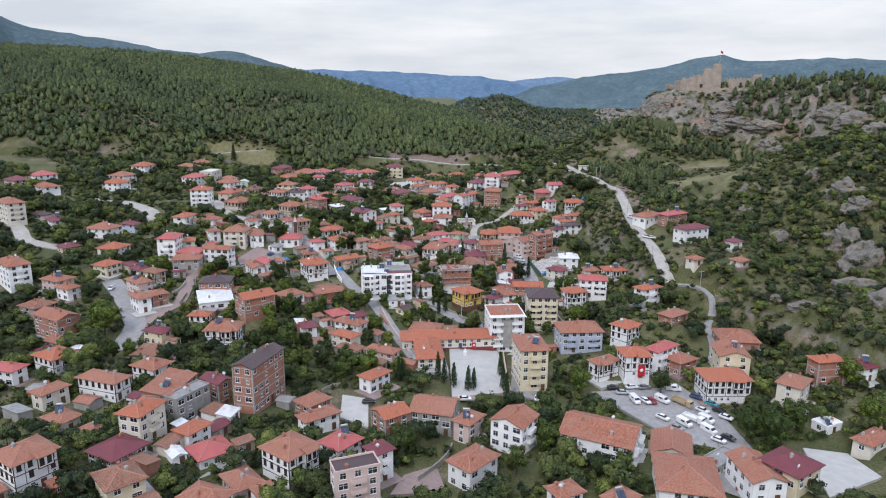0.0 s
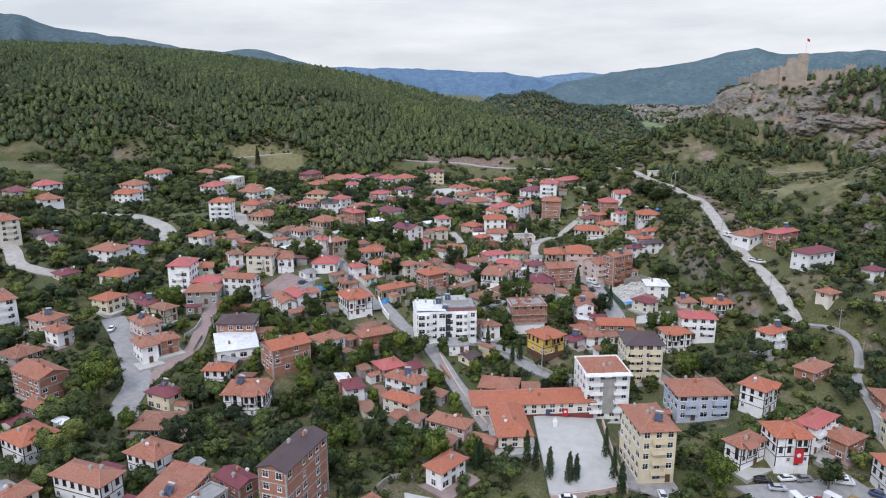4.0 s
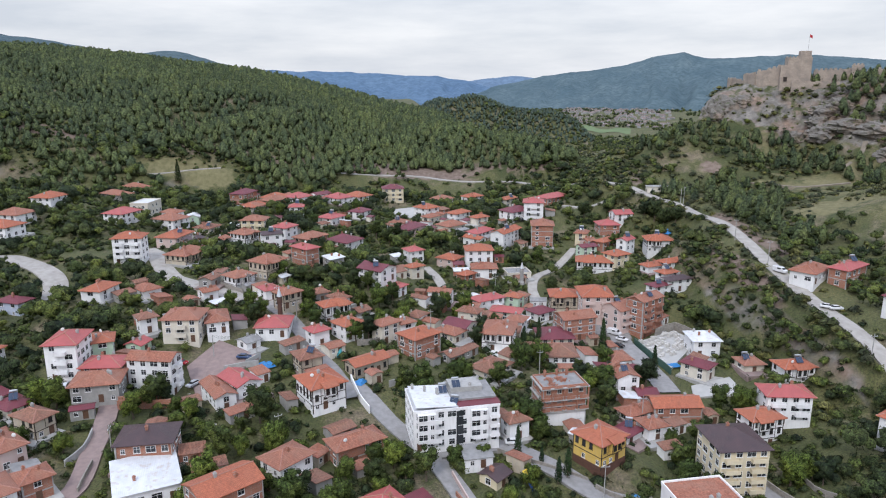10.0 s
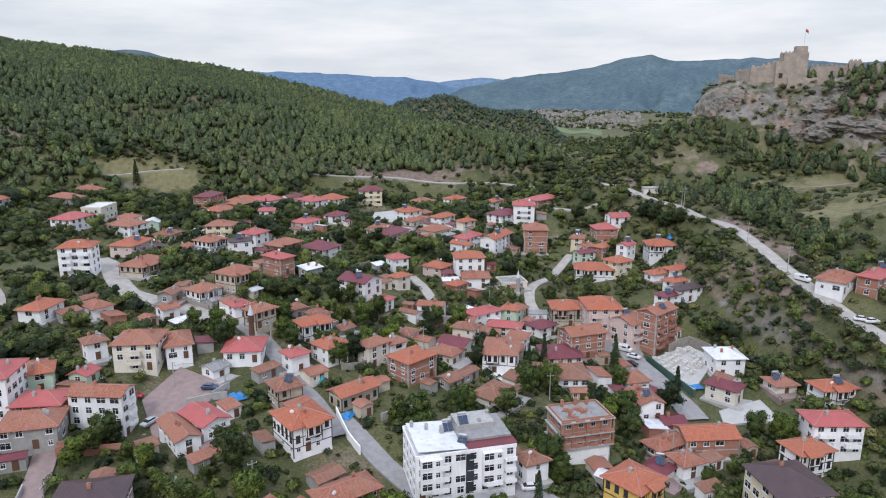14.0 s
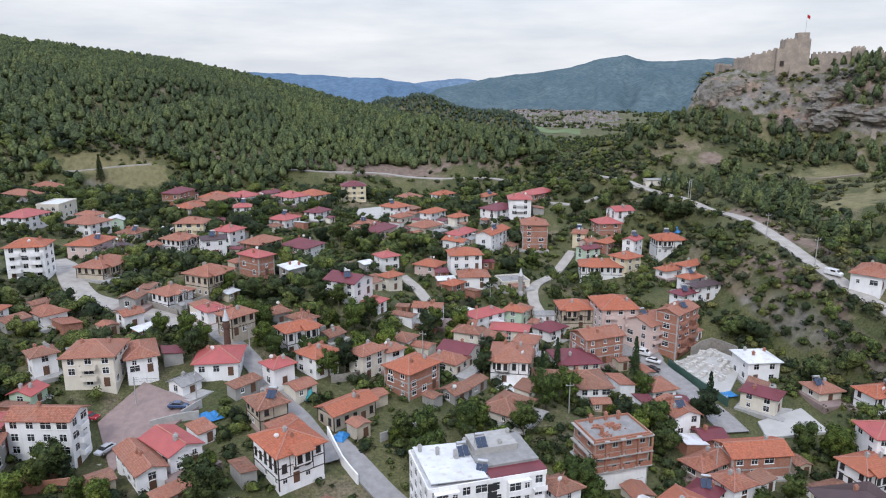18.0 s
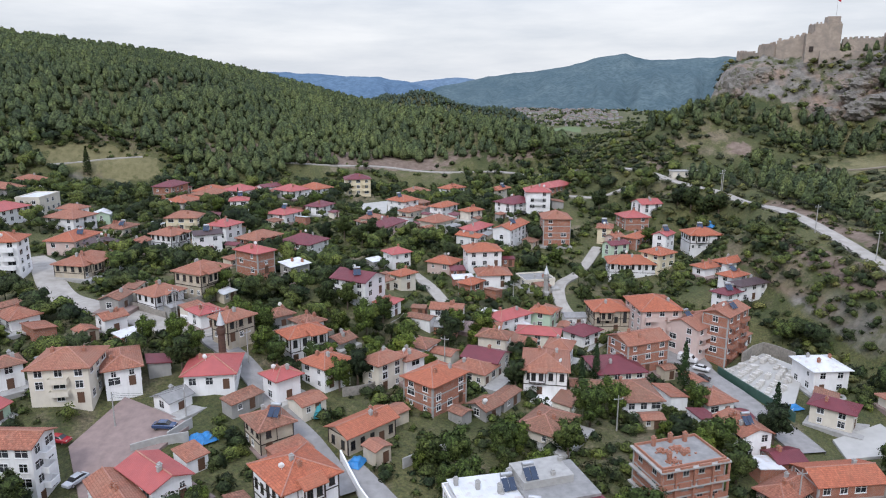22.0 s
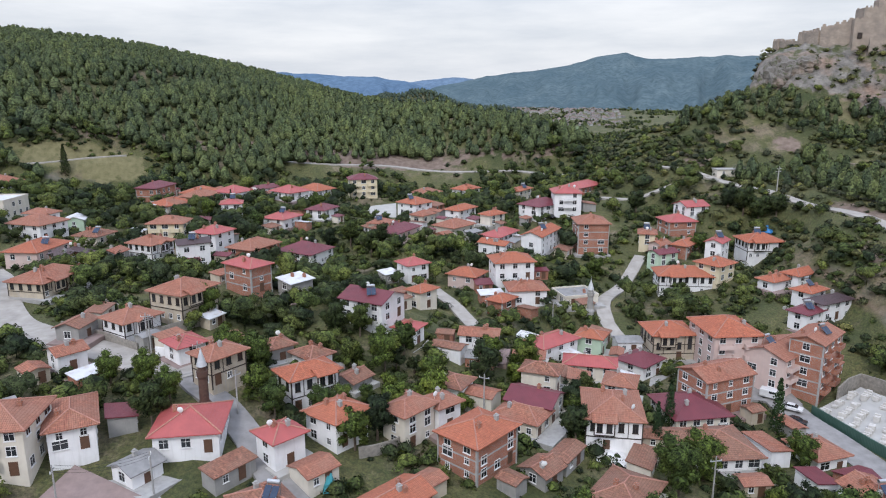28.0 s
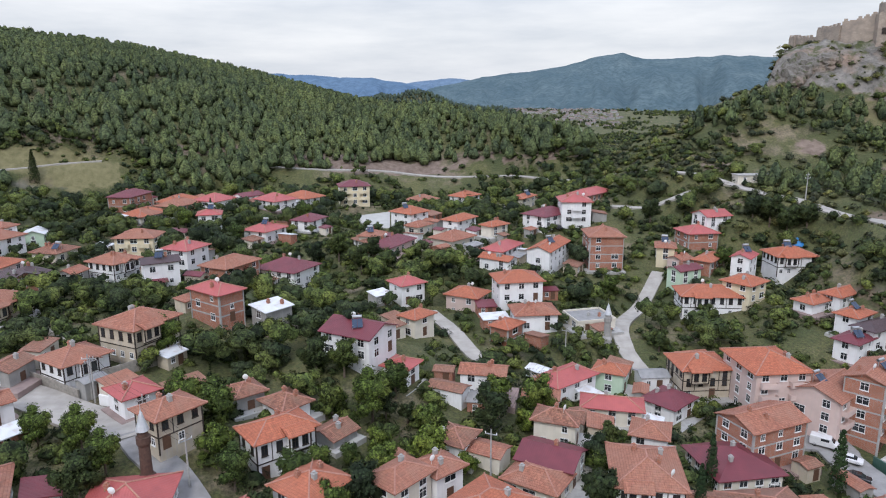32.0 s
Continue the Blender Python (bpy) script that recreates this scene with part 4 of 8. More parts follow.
yard("pink_yard", ((-12.2, 144.5), (-9.4, 154.5), (-1.4, 161.3), (1.2, 148.2)), PAVER, "pinkish paved yard between houses")
yard("garage_yard", ((-30.0, 185.3), (-31.4, 199.8), (-23.0, 197.7), (-21.1, 180.0)), YARD, "pale concrete yard between houses")
yard("school_street", ((22.3, 209.3), (26.4, 235.3), (31.7, 236.2), (36.7, 201.9)), ASPH, "grey street beside the school yard")
road("saddle_lane", ((91.5, 484.5), (85.0, 482.5), (77.5, 485.0), (70.0, 487.5), (60.0, 490.0), (52.0, 496.0)), 4.5, CONCRETE_ROAD, "pale lane turning down into the town at the saddle")
yard("bus_square", ((34.4, 361.6), (36.3, 381.4), (48.0, 381.9), (46.4, 358.5)), ASPH, "grey square before the brick block")


# ---- ground sheet ----


def grid_axis(knots):
    """Coordinates that are close together in the town and far apart in the distance."""
    out = []
    for (a, s), (b, _) in zip(knots, knots[1:]):
        out += list(np.arange(a, b, s))
    return np.array(out + [knots[-1][0]])


def rock_noise(x, y):
    return np.array([noise.fractal(Vector((a / 26, b / 26, 0.3)), 0.8, 2.1, 5) for a, b in zip(x, y)])


gxs = grid_axis(((-4700, 180), (-1500, 60), (-700, 20), (-300, 6), (-220, 4.5), (160, 3.5), (340, 8), (600, 30), (1200, 120), (4700, 0)))
gys = grid_axis(((-1500, 120), (-300, 40), (60, 8), (120, 4.5), (600, 6), (760, 14), (1200, 40), (2000, 120), (4700, 0)))
GX, GY = np.meshgrid(gxs, gys)
gzs = ground(GX.ravel(), GY.ravel())
castle_side = smooth(100, 170, GX.ravel()) * (1 - smooth(420, 600, GX.ravel())) * smooth(70, 170, GY.ravel()) * (1 - smooth(620, 760, GY.ravel()))
near = castle_side > 0.01
rough_rock = np.zeros_like(gzs)
rough_rock[near] = rock_noise(GX.ravel()[near], GY.ravel()[near])
rise_ = castle_rock(GX.ravel(), GY.ravel())
crag = smooth(10, 26, rise_) * (1 - smooth(47, 49.3, rise_))
r_all = np.array(ROADS)
road_gap = np.full(len(gzs), 99.0)
for k in np.flatnonzero(near)[::1500]:
    i = np.flatnonzero(near)
    i = i[(i >= k)][:1500]
    road_gap[i] = (np.hypot(GX.ravel()[i, None] - r_all[:, 0], GY.ravel()[i, None] - r_all[:, 1]) - r_all[:, 2]).min(1)
gzs = gzs + castle_side * (1.6 + 4.0 * crag) * rough_rock * smooth(1.5, 9, road_gap)
# the sheet dips a little under roads and yards, so that they lie on it unbroken
town = np.flatnonzero((GX.ravel() > -330) & (GX.ravel() < 330) & (GY.ravel() > 60) & (GY.ravel() < 660))
for k in range(0, len(town), 2000):
    i = town[k:k + 2000]
    gap = (np.hypot(GX.ravel()[i, None] - r_all[:, 0], GY.ravel()[i, None] - r_all[:, 1]) - r_all[:, 2]).min(1)
    gzs[i] -= 0.45 * (1 - smooth(0.5, 3.5, gap))
n_x, n_y = len(gxs), len(gys)
ids = np.arange(n_x * n_y).reshape(n_y, n_x)
quads = np.stack([ids[:-1, :-1], ids[:-1, 1:], ids[1:, 1:], ids[1:, :-1]], -1).reshape(-1, 4)
gme = bpy.data.meshes.new("ground")
gme.from_pydata(np.stack([GX.ravel(), GY.ravel(), gzs], 1).tolist(), [], quads.tolist())
for key, zone in (("rock", smooth(7, 22, rise_)), ("dry", np.maximum.reduce([0.80 * castle_side, bump(GX.ravel(), GY.ravel(), 156, 418, 1.25, 26, 20), bump(GX.ravel(), GY.ravel(), 185, 470, 1.3, 34, 13), bump(GX.ravel(), GY.ravel(), -172, 592, 1.5, 40, 14)])), ("soil", np.maximum.reduce([bump(GX.ravel(), GY.ravel(), -30, 619, 1.5, 78, 11), bump(GX.ravel(), GY.ravel(), 136, 499, 1.6, 7, 6.5), bump(GX.ravel(), GY.ravel(), 111, 400, 1.35, 5, 65), bump(GX.ravel(), GY.ravel(), 92, 372, 1.2, 6, 55), bump(GX.ravel(), GY.ravel(), 97, 500, 1.2, 9, 14), smooth(0, 9, GY.ravel() - np.interp(GX.ravel(), (-400, -61, -14, 29, 54, 75, 100), (575, 612, 622, 612, 584, 575, 560))) * (1 - smooth(14, 26, GY.ravel() - np.interp(GX.ravel(), (-400, -61, -14, 29, 54, 75, 100), (575, 612, 622, 612, 584, 575, 560)))) * (1 - smooth(70, 110, GX.ravel()))]))):
    gme.attributes.new(key, "FLOAT", "POINT").data.foreach_set("value", zone.astype(np.float32))
gme.polygons.foreach_set("use_smooth", [True] * len(gme.polygons))
gn = Nodes("grass_and_soil", 0.95)
g_grass = gn.ramp(gn.noise(0.06, 8), (0.044, 0.058, 0.019), (0.135, 0.126, 0.052), 0.3, 0.7)
g_grass = gn.mix(gn.ramp(gn.noise(0.9, 8, rough=0.75), (0, 0, 0), (0.8, 0.8, 0.8), 0.45, 0.62), g_grass, (0.058, 0.076, 0.024))
g_soil = gn.ramp(gn.noise(0.35, 7), (0.120, 0.098, 0.066), (0.235, 0.195, 0.135), 0.3, 0.7)
g_col = gn.mix(gn.ramp(gn.noise(0.05, 9, rough=0.7), (0, 0, 0), (1, 1, 1), 0.53, 0.65), g_grass, g_soil)
g_rock = gn.ramp(gn.noise(0.25, 9, rough=0.7), (0.060, 0.056, 0.050), (0.30, 0.275, 0.240), 0.3, 0.7)
g_rock = gn.mix(gn.ramp(gn.noise(0.07, 6), (0, 0, 0), (0.85, 0.85, 0.85), 0.46, 0.62), g_rock, gn.ramp(gn.noise(0.6, 7), (0.16, 0.105, 0.075), (0.34, 0.235, 0.17), 0.3, 0.7))
g_rock = gn.mix(gn.ramp(gn.noise(0.16, 7, rough=0.65), (0, 0, 0), (1, 1, 1), 0.55, 0.62), g_rock, (0.085, 0.092, 0.040))
g_col = gn.mix(1.0, g_col, gn.ramp(gn.noise(1.7, 6, rough=0.75), (0.50, 0.52, 0.50), (1.45, 1.40, 1.30), 0.36, 0.64), "MULTIPLY")
g_geo = gn.add("ShaderNodeNewGeometry")
g_up = gn.add("ShaderNodeSeparateXYZ")
gn.link(g_geo.outputs["Normal"], g_up.inputs[0])
g_col = gn.mix(gn.ramp(gn.math("ADD", g_up.outputs[2], gn.math("MULTIPLY", gn.noise(0.1, 6), 0.25)), (1, 1, 1), (0, 0, 0), 0.74, 0.86), g_col, g_rock)
for key, tint in (("dry", gn.ramp(gn.noise(0.3, 8, rough=0.7), (0.112, 0.107, 0.044), (0.230, 0.202, 0.102), 0.3, 0.7)), ("soil", gn.ramp(gn.noise(0.4, 7), (0.13, 0.092, 0.070), (0.25, 0.19, 0.15), 0.3, 0.7)), ("rock", g_rock)):
    g_at = gn.add("ShaderNodeAttribute")
    g_at.attribute_name = key
    g_col = gn.mix(gn.ramp(gn.math("MULTIPLY", g_at.outputs["Fac"], gn.noise(0.12, 7, rough=0.65)), (0, 0, 0), (1, 1, 1), 0.38, 0.48), g_col, tint)
gme.materials.append(gn.done(g_col, gn.noise(0.5, 10, rough=0.7), 0.9, 0.8))
tagged(new("ground", gme), "grassy and stony valley ground", "ground", kind="structure")


# ---- houses ----
TILE_NAME = {"orange": "new orange clay tile", "tile": "weathered clay tile", "aged": "old mottled brown tile", "maroon": "maroon sheet metal",
             "pink": "red sheet metal", "dark": "dark brown sheet", "white": "white sheet metal", "grey": "grey felt"}
WALL_NAME = {"white": "white", "cream": "cream", "yellow": "bright yellow", "paleyellow": "pale yellow", "pink": "pinkish", "blue": "light blue",
             "green": "pale green", "grey": "bare grey block", "brick": "unplastered red brick", "aged": "weathered cream"}


def window_mesh(name, w, h, frame_mat, glass=True, arch=False):
    """A window standing proud of a wall that faces -y: frame, mullion, transom and sill; the wall is at y = 0."""
    mb = MB()
    t = 0.09
    mb.box(-w / 2, -0.07, 0, -w / 2 + t, 0.05, h).box(w / 2 - t, -0.07, 0, w / 2, 0.05, h)
    mb.box(-w / 2 + t, -0.07, h - t, w / 2 - t, 0.05, h).box(-w / 2 + t, -0.07, 0, w / 2 - t, 0.05, t)
    mb.box(-0.03, -0.06, t, 0.03, 0.03, h - t)
    mb.box(-w / 2 + t, -0.055, h * 0.62, w / 2 - t, 0.03, h * 0.62 + 0.05)
    mb.box(-w / 2 - 0.08, -0.16, -0.09, w / 2 + 0.08, 0.02, -0.002)
    if glass:
        mb.face(((-w / 2 + t, -0.025, t), (w / 2 - t, -0.025, t), (w / 2 - t, -0.025, h - t), (-w / 2 + t, -0.025, h - t)), 1)
    return mb.mesh(name, [frame_mat, GLASS])


def pane_mesh(w, h):
    t = 0.09
    return MB().box(-w / 2 + t, -0.03, t, w / 2 - t, -0.012, h - t).mesh("pane", GLASS)


WIN = {}
for key, (ww, hh, fm) in {"std": (1.5, 1.6, FRAME_W), "wide": (2.2, 1.6, FRAME_W), "tall": (1.0, 1.7, TIMBER), "small": (1.0, 1.2, FRAME_W), "hole": (1.2, 1.4, CONC)}.items():
    WIN[key] = (window_mesh("window_" + key, ww, hh, fm, False), pane_mesh(ww, hh), window_mesh("window_far_" + key, ww, hh, fm, True), ww, hh)
DOOR_ME = MB().box(-0.5, -0.06, 0, 0.5, 0.04, 2.05).box(-0.62, -0.09, 0, -0.5, 0.04, 2.15).box(0.5, -0.09, 0, 0.62, 0.04, 2.15).box(-0.62, -0.09, 2.05, 0.62, 0.04, 2.17).mesh("door", DOOR)
CHIM = [MB().box(-0.3, -0.3, -1.2, 0.3, 0.3, 0.75).box(-0.38, -0.38, 0.75, 0.38, 0.38, 0.85).box(-0.2, -0.2, 0.85, 0.2, 0.2, 1.1).mesh("chimney", q) for q in (CONC, WALL["brick"])]
dish = MB()
for k in range(10):
    a0, a1 = math.tau * k / 10, math.tau * (k + 1) / 10
    for r0, r1 in ((0.0, 0.25), (0.25, 0.5)):
        dish.face([(r * math.cos(a), 0.5 * r * r - 0.1, 1.3 + r * math.sin(a)) for r, a in ((r0, a0), (r1, a0), (r1, a1), (r0, a1))], 0)
dish.tube(((0, 0.2, -0.5), (0, 0.2, 1.2), (0, 0, 1.3)), (0.04, 0.04, 0.04), 6)
DISH = dish.mesh("satellite_dish", WHITE)
SOLAR_ME = MB()
tilt = Matrix.Rotation(radians(38), 4, "X")
SOLAR_ME.box(-1.0, -1.0, 0.5, -0.04, 1.0, 0.58, 0, tilt).box(0.04, -1.0, 0.5, 1.0, 1.0, 0.58, 0, tilt)
SOLAR_ME.tube(((-0.9, 0.95, 1.35), (0.9, 0.95, 1.35)), (0.32, 0.32), 10, 1)
for sx in (-0.9, 0.9):
    SOLAR_ME.box(sx - 0.04, 0.75, -0.6, sx + 0.04, 0.83, 1.2, 1).box(sx - 0.04, -0.8, -0.6, sx + 0.04, -0.72, 0.2, 1)
SOLAR_ME = SOLAR_ME.mesh("solar_heater", [SOLAR, STEEL])


def roof_mesh(form, w, d, over, rise, mat, thick=0.16):
    """The roof over a w x d house, its eave at z = 0. Returns the mesh, the ridge mesh (or None) and a height function."""
    a, b = w / 2 + over, d / 2 + over
    mb, caps = MB(), MB()
    lines = []
    if form == "hip":
        r = (a - b) if a > b else 0.0
        s = (b - a) if b > a else 0.0
        top = [(-r, -s, rise), (r, s, rise)]
        if a >= b:
            mb.face(((-a, -b, 0), (a, -b, 0), (r, 0, rise), (-r, 0, rise)))
            mb.face(((a, b, 0), (-a, b, 0), (-r, 0, rise), (r, 0, rise)))
            mb.face(((a, -b, 0), (a, b, 0), (r, 0, rise)))
            mb.face(((-a, b, 0), (-a, -b, 0), (-r, 0, rise)))
            lines = [((-r, 0, rise), (r, 0, rise))] + [((sx * r, 0, rise), (sx * a, sy * b, 0)) for sx in (-1, 1) for sy in (-1, 1)]
        else:
            mb.face(((-a, -b, 0), (a, -b, 0), (0, -s, rise)))
            mb.face(((a, b, 0), (-a, b, 0), (0, s, rise)))
            mb.face(((a, -b, 0), (a, b, 0), (0, s, rise), (0, -s, rise)))
            mb.face(((-a, b, 0), (-a, -b, 0), (0, -s, rise), (0, s, rise)))
            lines = [((0, -s, rise), (0, s, rise))] + [((0, sy * s, rise), (sx * a, sy * b, 0)) for sx in (-1, 1) for sy in (-1, 1)]
        k = min(a, b)

        def height(x, y):
            return rise * min(1, (a - abs(x)) / k, (b - abs(y)) / k)
    elif form == "gable":
        if a >= b:
            mb.face(((-a, -b, 0), (a, -b, 0), (a, 0, rise), (-a, 0, rise)))
            mb.face(((a, b, 0), (-a, b, 0), (-a, 0, rise), (a, 0, rise)))
            lines = [((-a, 0, rise), (a, 0, rise))]

            def height(x, y):
                return rise * (1 - abs(y) / b)
        else:
            mb.face(((a, -b, 0), (a, b, 0), (0, b, rise), (0, -b, rise)))
            mb.face(((-a, b, 0), (-a, -b, 0), (0, -b, rise), (0, b, rise)))
            lines = [((0, -b, rise), (0, b, rise))]

            def height(x, y):
                return rise * (1 - abs(x) / a)
    else:
        mb.face(((-a, -b, 0), (a, -b, 0), (a, b, rise), (-a, b, rise)))

        def height(x, y):
            return rise * (y + b) / (2 * b)
    top_faces = list(mb.f)
    pts = list(mb.v)
    for f in top_faces:
        mb.face([(pts[i][0], pts[i][1], pts[i][2] - thick) for i in reversed(f)])
    if form == "hip":
        ring = [(-a, -b, 0), (a, -b, 0), (a, b, 0), (-a, b, 0)]
    elif form == "gable":
        ring = [(-a, -b, 0), (a, -b, 0), (a, 0, rise), (a, b, 0), (-a, b, 0), (-a, 0, rise)] if a >= b else [(-a, -b, 0), (0, -b, rise), (a, -b, 0), (a, b, 0), (0, b, rise), (-a, b, 0)]
    else:
        ring = [(-a, -b, 0), (a, -b, 0), (a, b, rise), (-a, b, rise)]
    for p, q in zip(ring, ring[1:] + ring[:1]):
        mb.face(((p[0], p[1], p[2] - thick), (q[0], q[1], q[2] - thick), q, p))
    for p, q in lines:
        if (Vector(p) - Vector(q)).length > 0.3:
            caps.tube((Vector(p) + Vector((0, 0, 0.02)), Vector(q) + Vector((0, 0, 0.04))), (0.13, 0.13), 6)
    return mb.mesh("roof", mat), (caps.mesh("ridge", PLASTERCAP) if caps.f else None), height


def walls_mesh(form, w, d, low, h, rise, over, mat):
    """Wall prism from low to the eave, with gable ends or a sloped top under the roof."""
    a, b = w / 2, d / 2
    mb = MB()
    u = 0.0
    ring = [(-a, -b), (a, -b), (a, b), (-a, b)]
    for (x0, y0), (x1, y1) in zip(ring, ring[1:] + ring[:1]):
        ln = math.hypot(x1 - x0, y1 - y0)
        mb.face(((x0, y0, low), (x1, y1, low), (x1, y1, h), (x0, y0, h)), 0, [(u, low), (u + ln, low), (u + ln, h), (u, h)])
        u += ln
    mb.face([(x, y, h) for x, y in ring])
    t = h - 0.1
    if form == "gable":
        A, B = a + over, b + over
        if A >= B:
            e = rise * (1 - b / B) - 0.08
            for sx in (-1, 1):
                pts = [(sx * a, -b, t), (sx * a, b, t), (sx * a, b, h + e), (sx * a, 0, h + rise - 0.1), (sx * a, -b, h + e)]
                mb.face(pts if sx > 0 else pts[::-1], 0, [(p[1], p[2]) for p in (pts if sx > 0 else pts[::-1])])
        else:
            e = rise * (1 - a / A) - 0.08
            for sy in (-1, 1):
                pts = [(-a, sy * b, t), (a, sy * b, t), (a, sy * b, h + e), (0, sy * b, h + rise - 0.1), (-a, sy * b, h + e)]
                mb.face(pts if sy < 0 else pts[::-1], 0, [(p[0], p[2]) for p in (pts if sy < 0 else pts[::-1])])
    elif form == "shed":
        B = b + over
        z0, z1 = h + rise * (B - b) / (2 * B) - 0.05, h + rise * (B + b) / (2 * B) - 0.05
        mb.face(((a, -b, t), (a, b, t), (a, b, z1), (a, -b, z0)))
        mb.face(((-a, b, t), (-a, -b, t), (-a, -b, z0), (-a, b, z1)))
        mb.face(((a, b, t), (-a, b, t), (-a, b, z1), (a, b, z1)))
        mb.face(((-a, -b, t), (a, -b, t), (a, -b, z0), (-a, -b, z0)))
    return mb.mesh("wall", mat)


def house(x, y, z, turn, w, d, storeys, form, tile, wall, seed=0, timber=False, apartment=False):
    rng = random.Random(seed)
    dist = math.hypot(x + 45, max(0, y - 240))
    close = dist < 85
    H = (2.55 if storeys < 4.2 else 2.8) * storeys + 0.4
    flat = form in ("flat", "shell", "block")
    over = 0.15 if flat else (0.7 if timber or form == "hip" else 0.5)
    m = pose(x, y, z, 0, 0, turn)
    corners = [m @ Vector((sx * w / 2, sy * d / 2, 0)) for sx in (-1, 1) for sy in (-1, 1)]
    low = float(np.min(ground([c.x for c in corners], [c.y for c in corners]))) - z - 0.6
    low = max(min(low, -0.3), -7)
    kind = "timber-framed " if timber else ""
    base = new("apartment_building" if apartment or storeys >= 3.4 else "house")
    base.matrix_basis = m
    n_st = max(1, int(round(storeys)))
    label = f"{WALL_NAME[wall]} {kind}{('one', 'two', 'three', 'four', 'five')[min(n_st, 5) - 1]}-storey house under a {TILE_NAME[tile]} roof"
    tagged(base, label, "apartment building" if storeys >= 3.4 else "house", "houses of the town")
    rise = {"hip": 0.40, "gable": 0.36, "shed": 0.28}.get(form, 0) * (min(w, d) / 2 + over)
    part("wall", walls_mesh(form, w, d, low, H, rise, over, WALL[wall]), base)
    if rng.random() < 0.6 and low > -1.3:
        part("apron", MB().box(-w / 2 - rng.uniform(0.5, 2.5), -d / 2 - rng.uniform(1.2, 4.0), -1.6, w / 2 + rng.uniform(0.5, 2.5), d / 2 + 0.8, 0.66 if storeys < 3 else 0.2).mesh("apron", rng.choice((YARD, CONC, PAVER))), base, "paved strip round the house")
    if flat:
        a, b = w / 2, d / 2
        par = MB()
        for q in ((-a - 0.12, -b - 0.12, a + 0.12, -b + 0.1), (-a - 0.12, b - 0.1, a + 0.12, b + 0.12), (-a - 0.12, -b + 0.1, -a + 0.1, b - 0.1), (a - 0.1, -b + 0.1, a + 0.12, b - 0.1)):
            par.box(q[0], q[1], H - 0.15, q[2], q[3], H + 0.55)
        part("parapet", par.mesh("parapet", WALL[wall]), base)
        part("roof", MB().box(-a + 0.1, -b + 0.1, H, a - 0.1, b - 0.1, H + 0.12).mesh("roof", ROOF[tile]), base)

        def height(px, py):
            return 0.12
    else:
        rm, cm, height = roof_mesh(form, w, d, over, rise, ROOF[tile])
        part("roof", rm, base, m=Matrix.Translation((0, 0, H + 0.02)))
        if cm and tile in ("orange", "tile", "aged", "pink"):
            part("ridge", cm, base, m=Matrix.Translation((0, 0, H + 0.02)))
    # windows and doors on each side
    sides = [(0, w, d / 2), (90, d, w / 2), (180, w, d / 2), (270, d, w / 2)]
    style = "tall" if timber else ("hole" if form == "shell" else "std")
    for ang, ln, off in sides:
        facing = (turn + ang + 270) % 360
        away = math.sin(radians(facing)) > 0.5
        rot = Matrix.Rotation(radians(ang), 4, "Z")
        gap = 1.9 if timber else 2.5
        n = max(1, int((ln - 0.8) / gap))
        if away:
            continue
        if dist > 130 and not timber:
            n = max(1, int((ln - 0.8) / 3.2))
        door_at = rng.randrange(n) if ang == 0 else -1
        for s in range(n_st if storeys >= 0.9 else 0):
            zz = 0.4 + s * (H - 0.3) / n_st + 0.75
            if zz + 1.5 > H:
                zz = H - 1.7
            for k in range(n):
                px = (k + 0.5) / n * ln - ln / 2
                st = style
                if s == 0 and k == door_at and dist < 200:
                    part("door", DOOR_ME, base, m=rot @ Matrix.Translation((px, -off, (0.62 if 1.5 <= storeys < 3 else 0.12))))
                    continue
                if timber and s == 0 and n_st > 1:
                    if rng.random() < 0.45:
                        continue
                    st = "small"
                elif rng.random() < (0.25 if wall in ("brick", "grey") else 0.1):
                    continue
                elif st == "std" and rng.random() < 0.25:
                    st = "wide" if apartment or rng.random() < 0.3 else "small"
                fr, pa, fw, ww, hh = WIN[st]
                if ww > ln / n:
                    fr, pa, fw, ww, hh = WIN["small"]
                mt = rot @ Matrix.Translation((px, -off, min(zz, H - hh - 0.15)))
                if close:
                    part("pane", pa, part("window", fr, base, m=mt))
                else:
                    part("window", fw, base, m=mt)
    if timber:
        tf = MB()
        a, b = w / 2, d / 2
        for sx in (-1, 1):
            for sy in (-1, 1):
                tf.box(sx * a - 0.09, sy * b - 0.09, 0.0, sx * a + 0.09, sy * b + 0.09, H)
        for zz in [k * (H - 0.2) / n_st for k in range(1, n_st)] + [H - 0.2]:
            tf.box(-a - 0.08, -b - 0.08, zz - 0.08, a + 0.08, -b + 0.02, zz + 0.08).box(-a - 0.08, b - 0.02, zz - 0.08, a + 0.08, b + 0.08, zz + 0.08)
            tf.box(-a - 0.08, -b + 0.02, zz - 0.08, -a + 0.02, b - 0.02, zz + 0.08).box(a - 0.02, -b + 0.02, zz - 0.08, a + 0.08, b - 0.02, zz + 0.08)
        n = max(1, int((w - 0.8) / 1.9))
        for k in range(1, n, 2):
            px = k / n * w - a
            tf.box(px - 0.07, -b - 0.05, (H - 0.2) / n_st, px + 0.07, -b + 0.02, H - 0.2)
        part("timber_frame", tf.mesh("timber_frame", TIMBER), base, "dark stained timber framing")
        if w > 7.5 and n_st >= 2:
            bx, bw, bd = rng.choice((-0.18, 0.0, 0.18)) * w, min(3.6, w * 0.36), 0.95
            z0, z1 = H - 2.75, H - 0.05
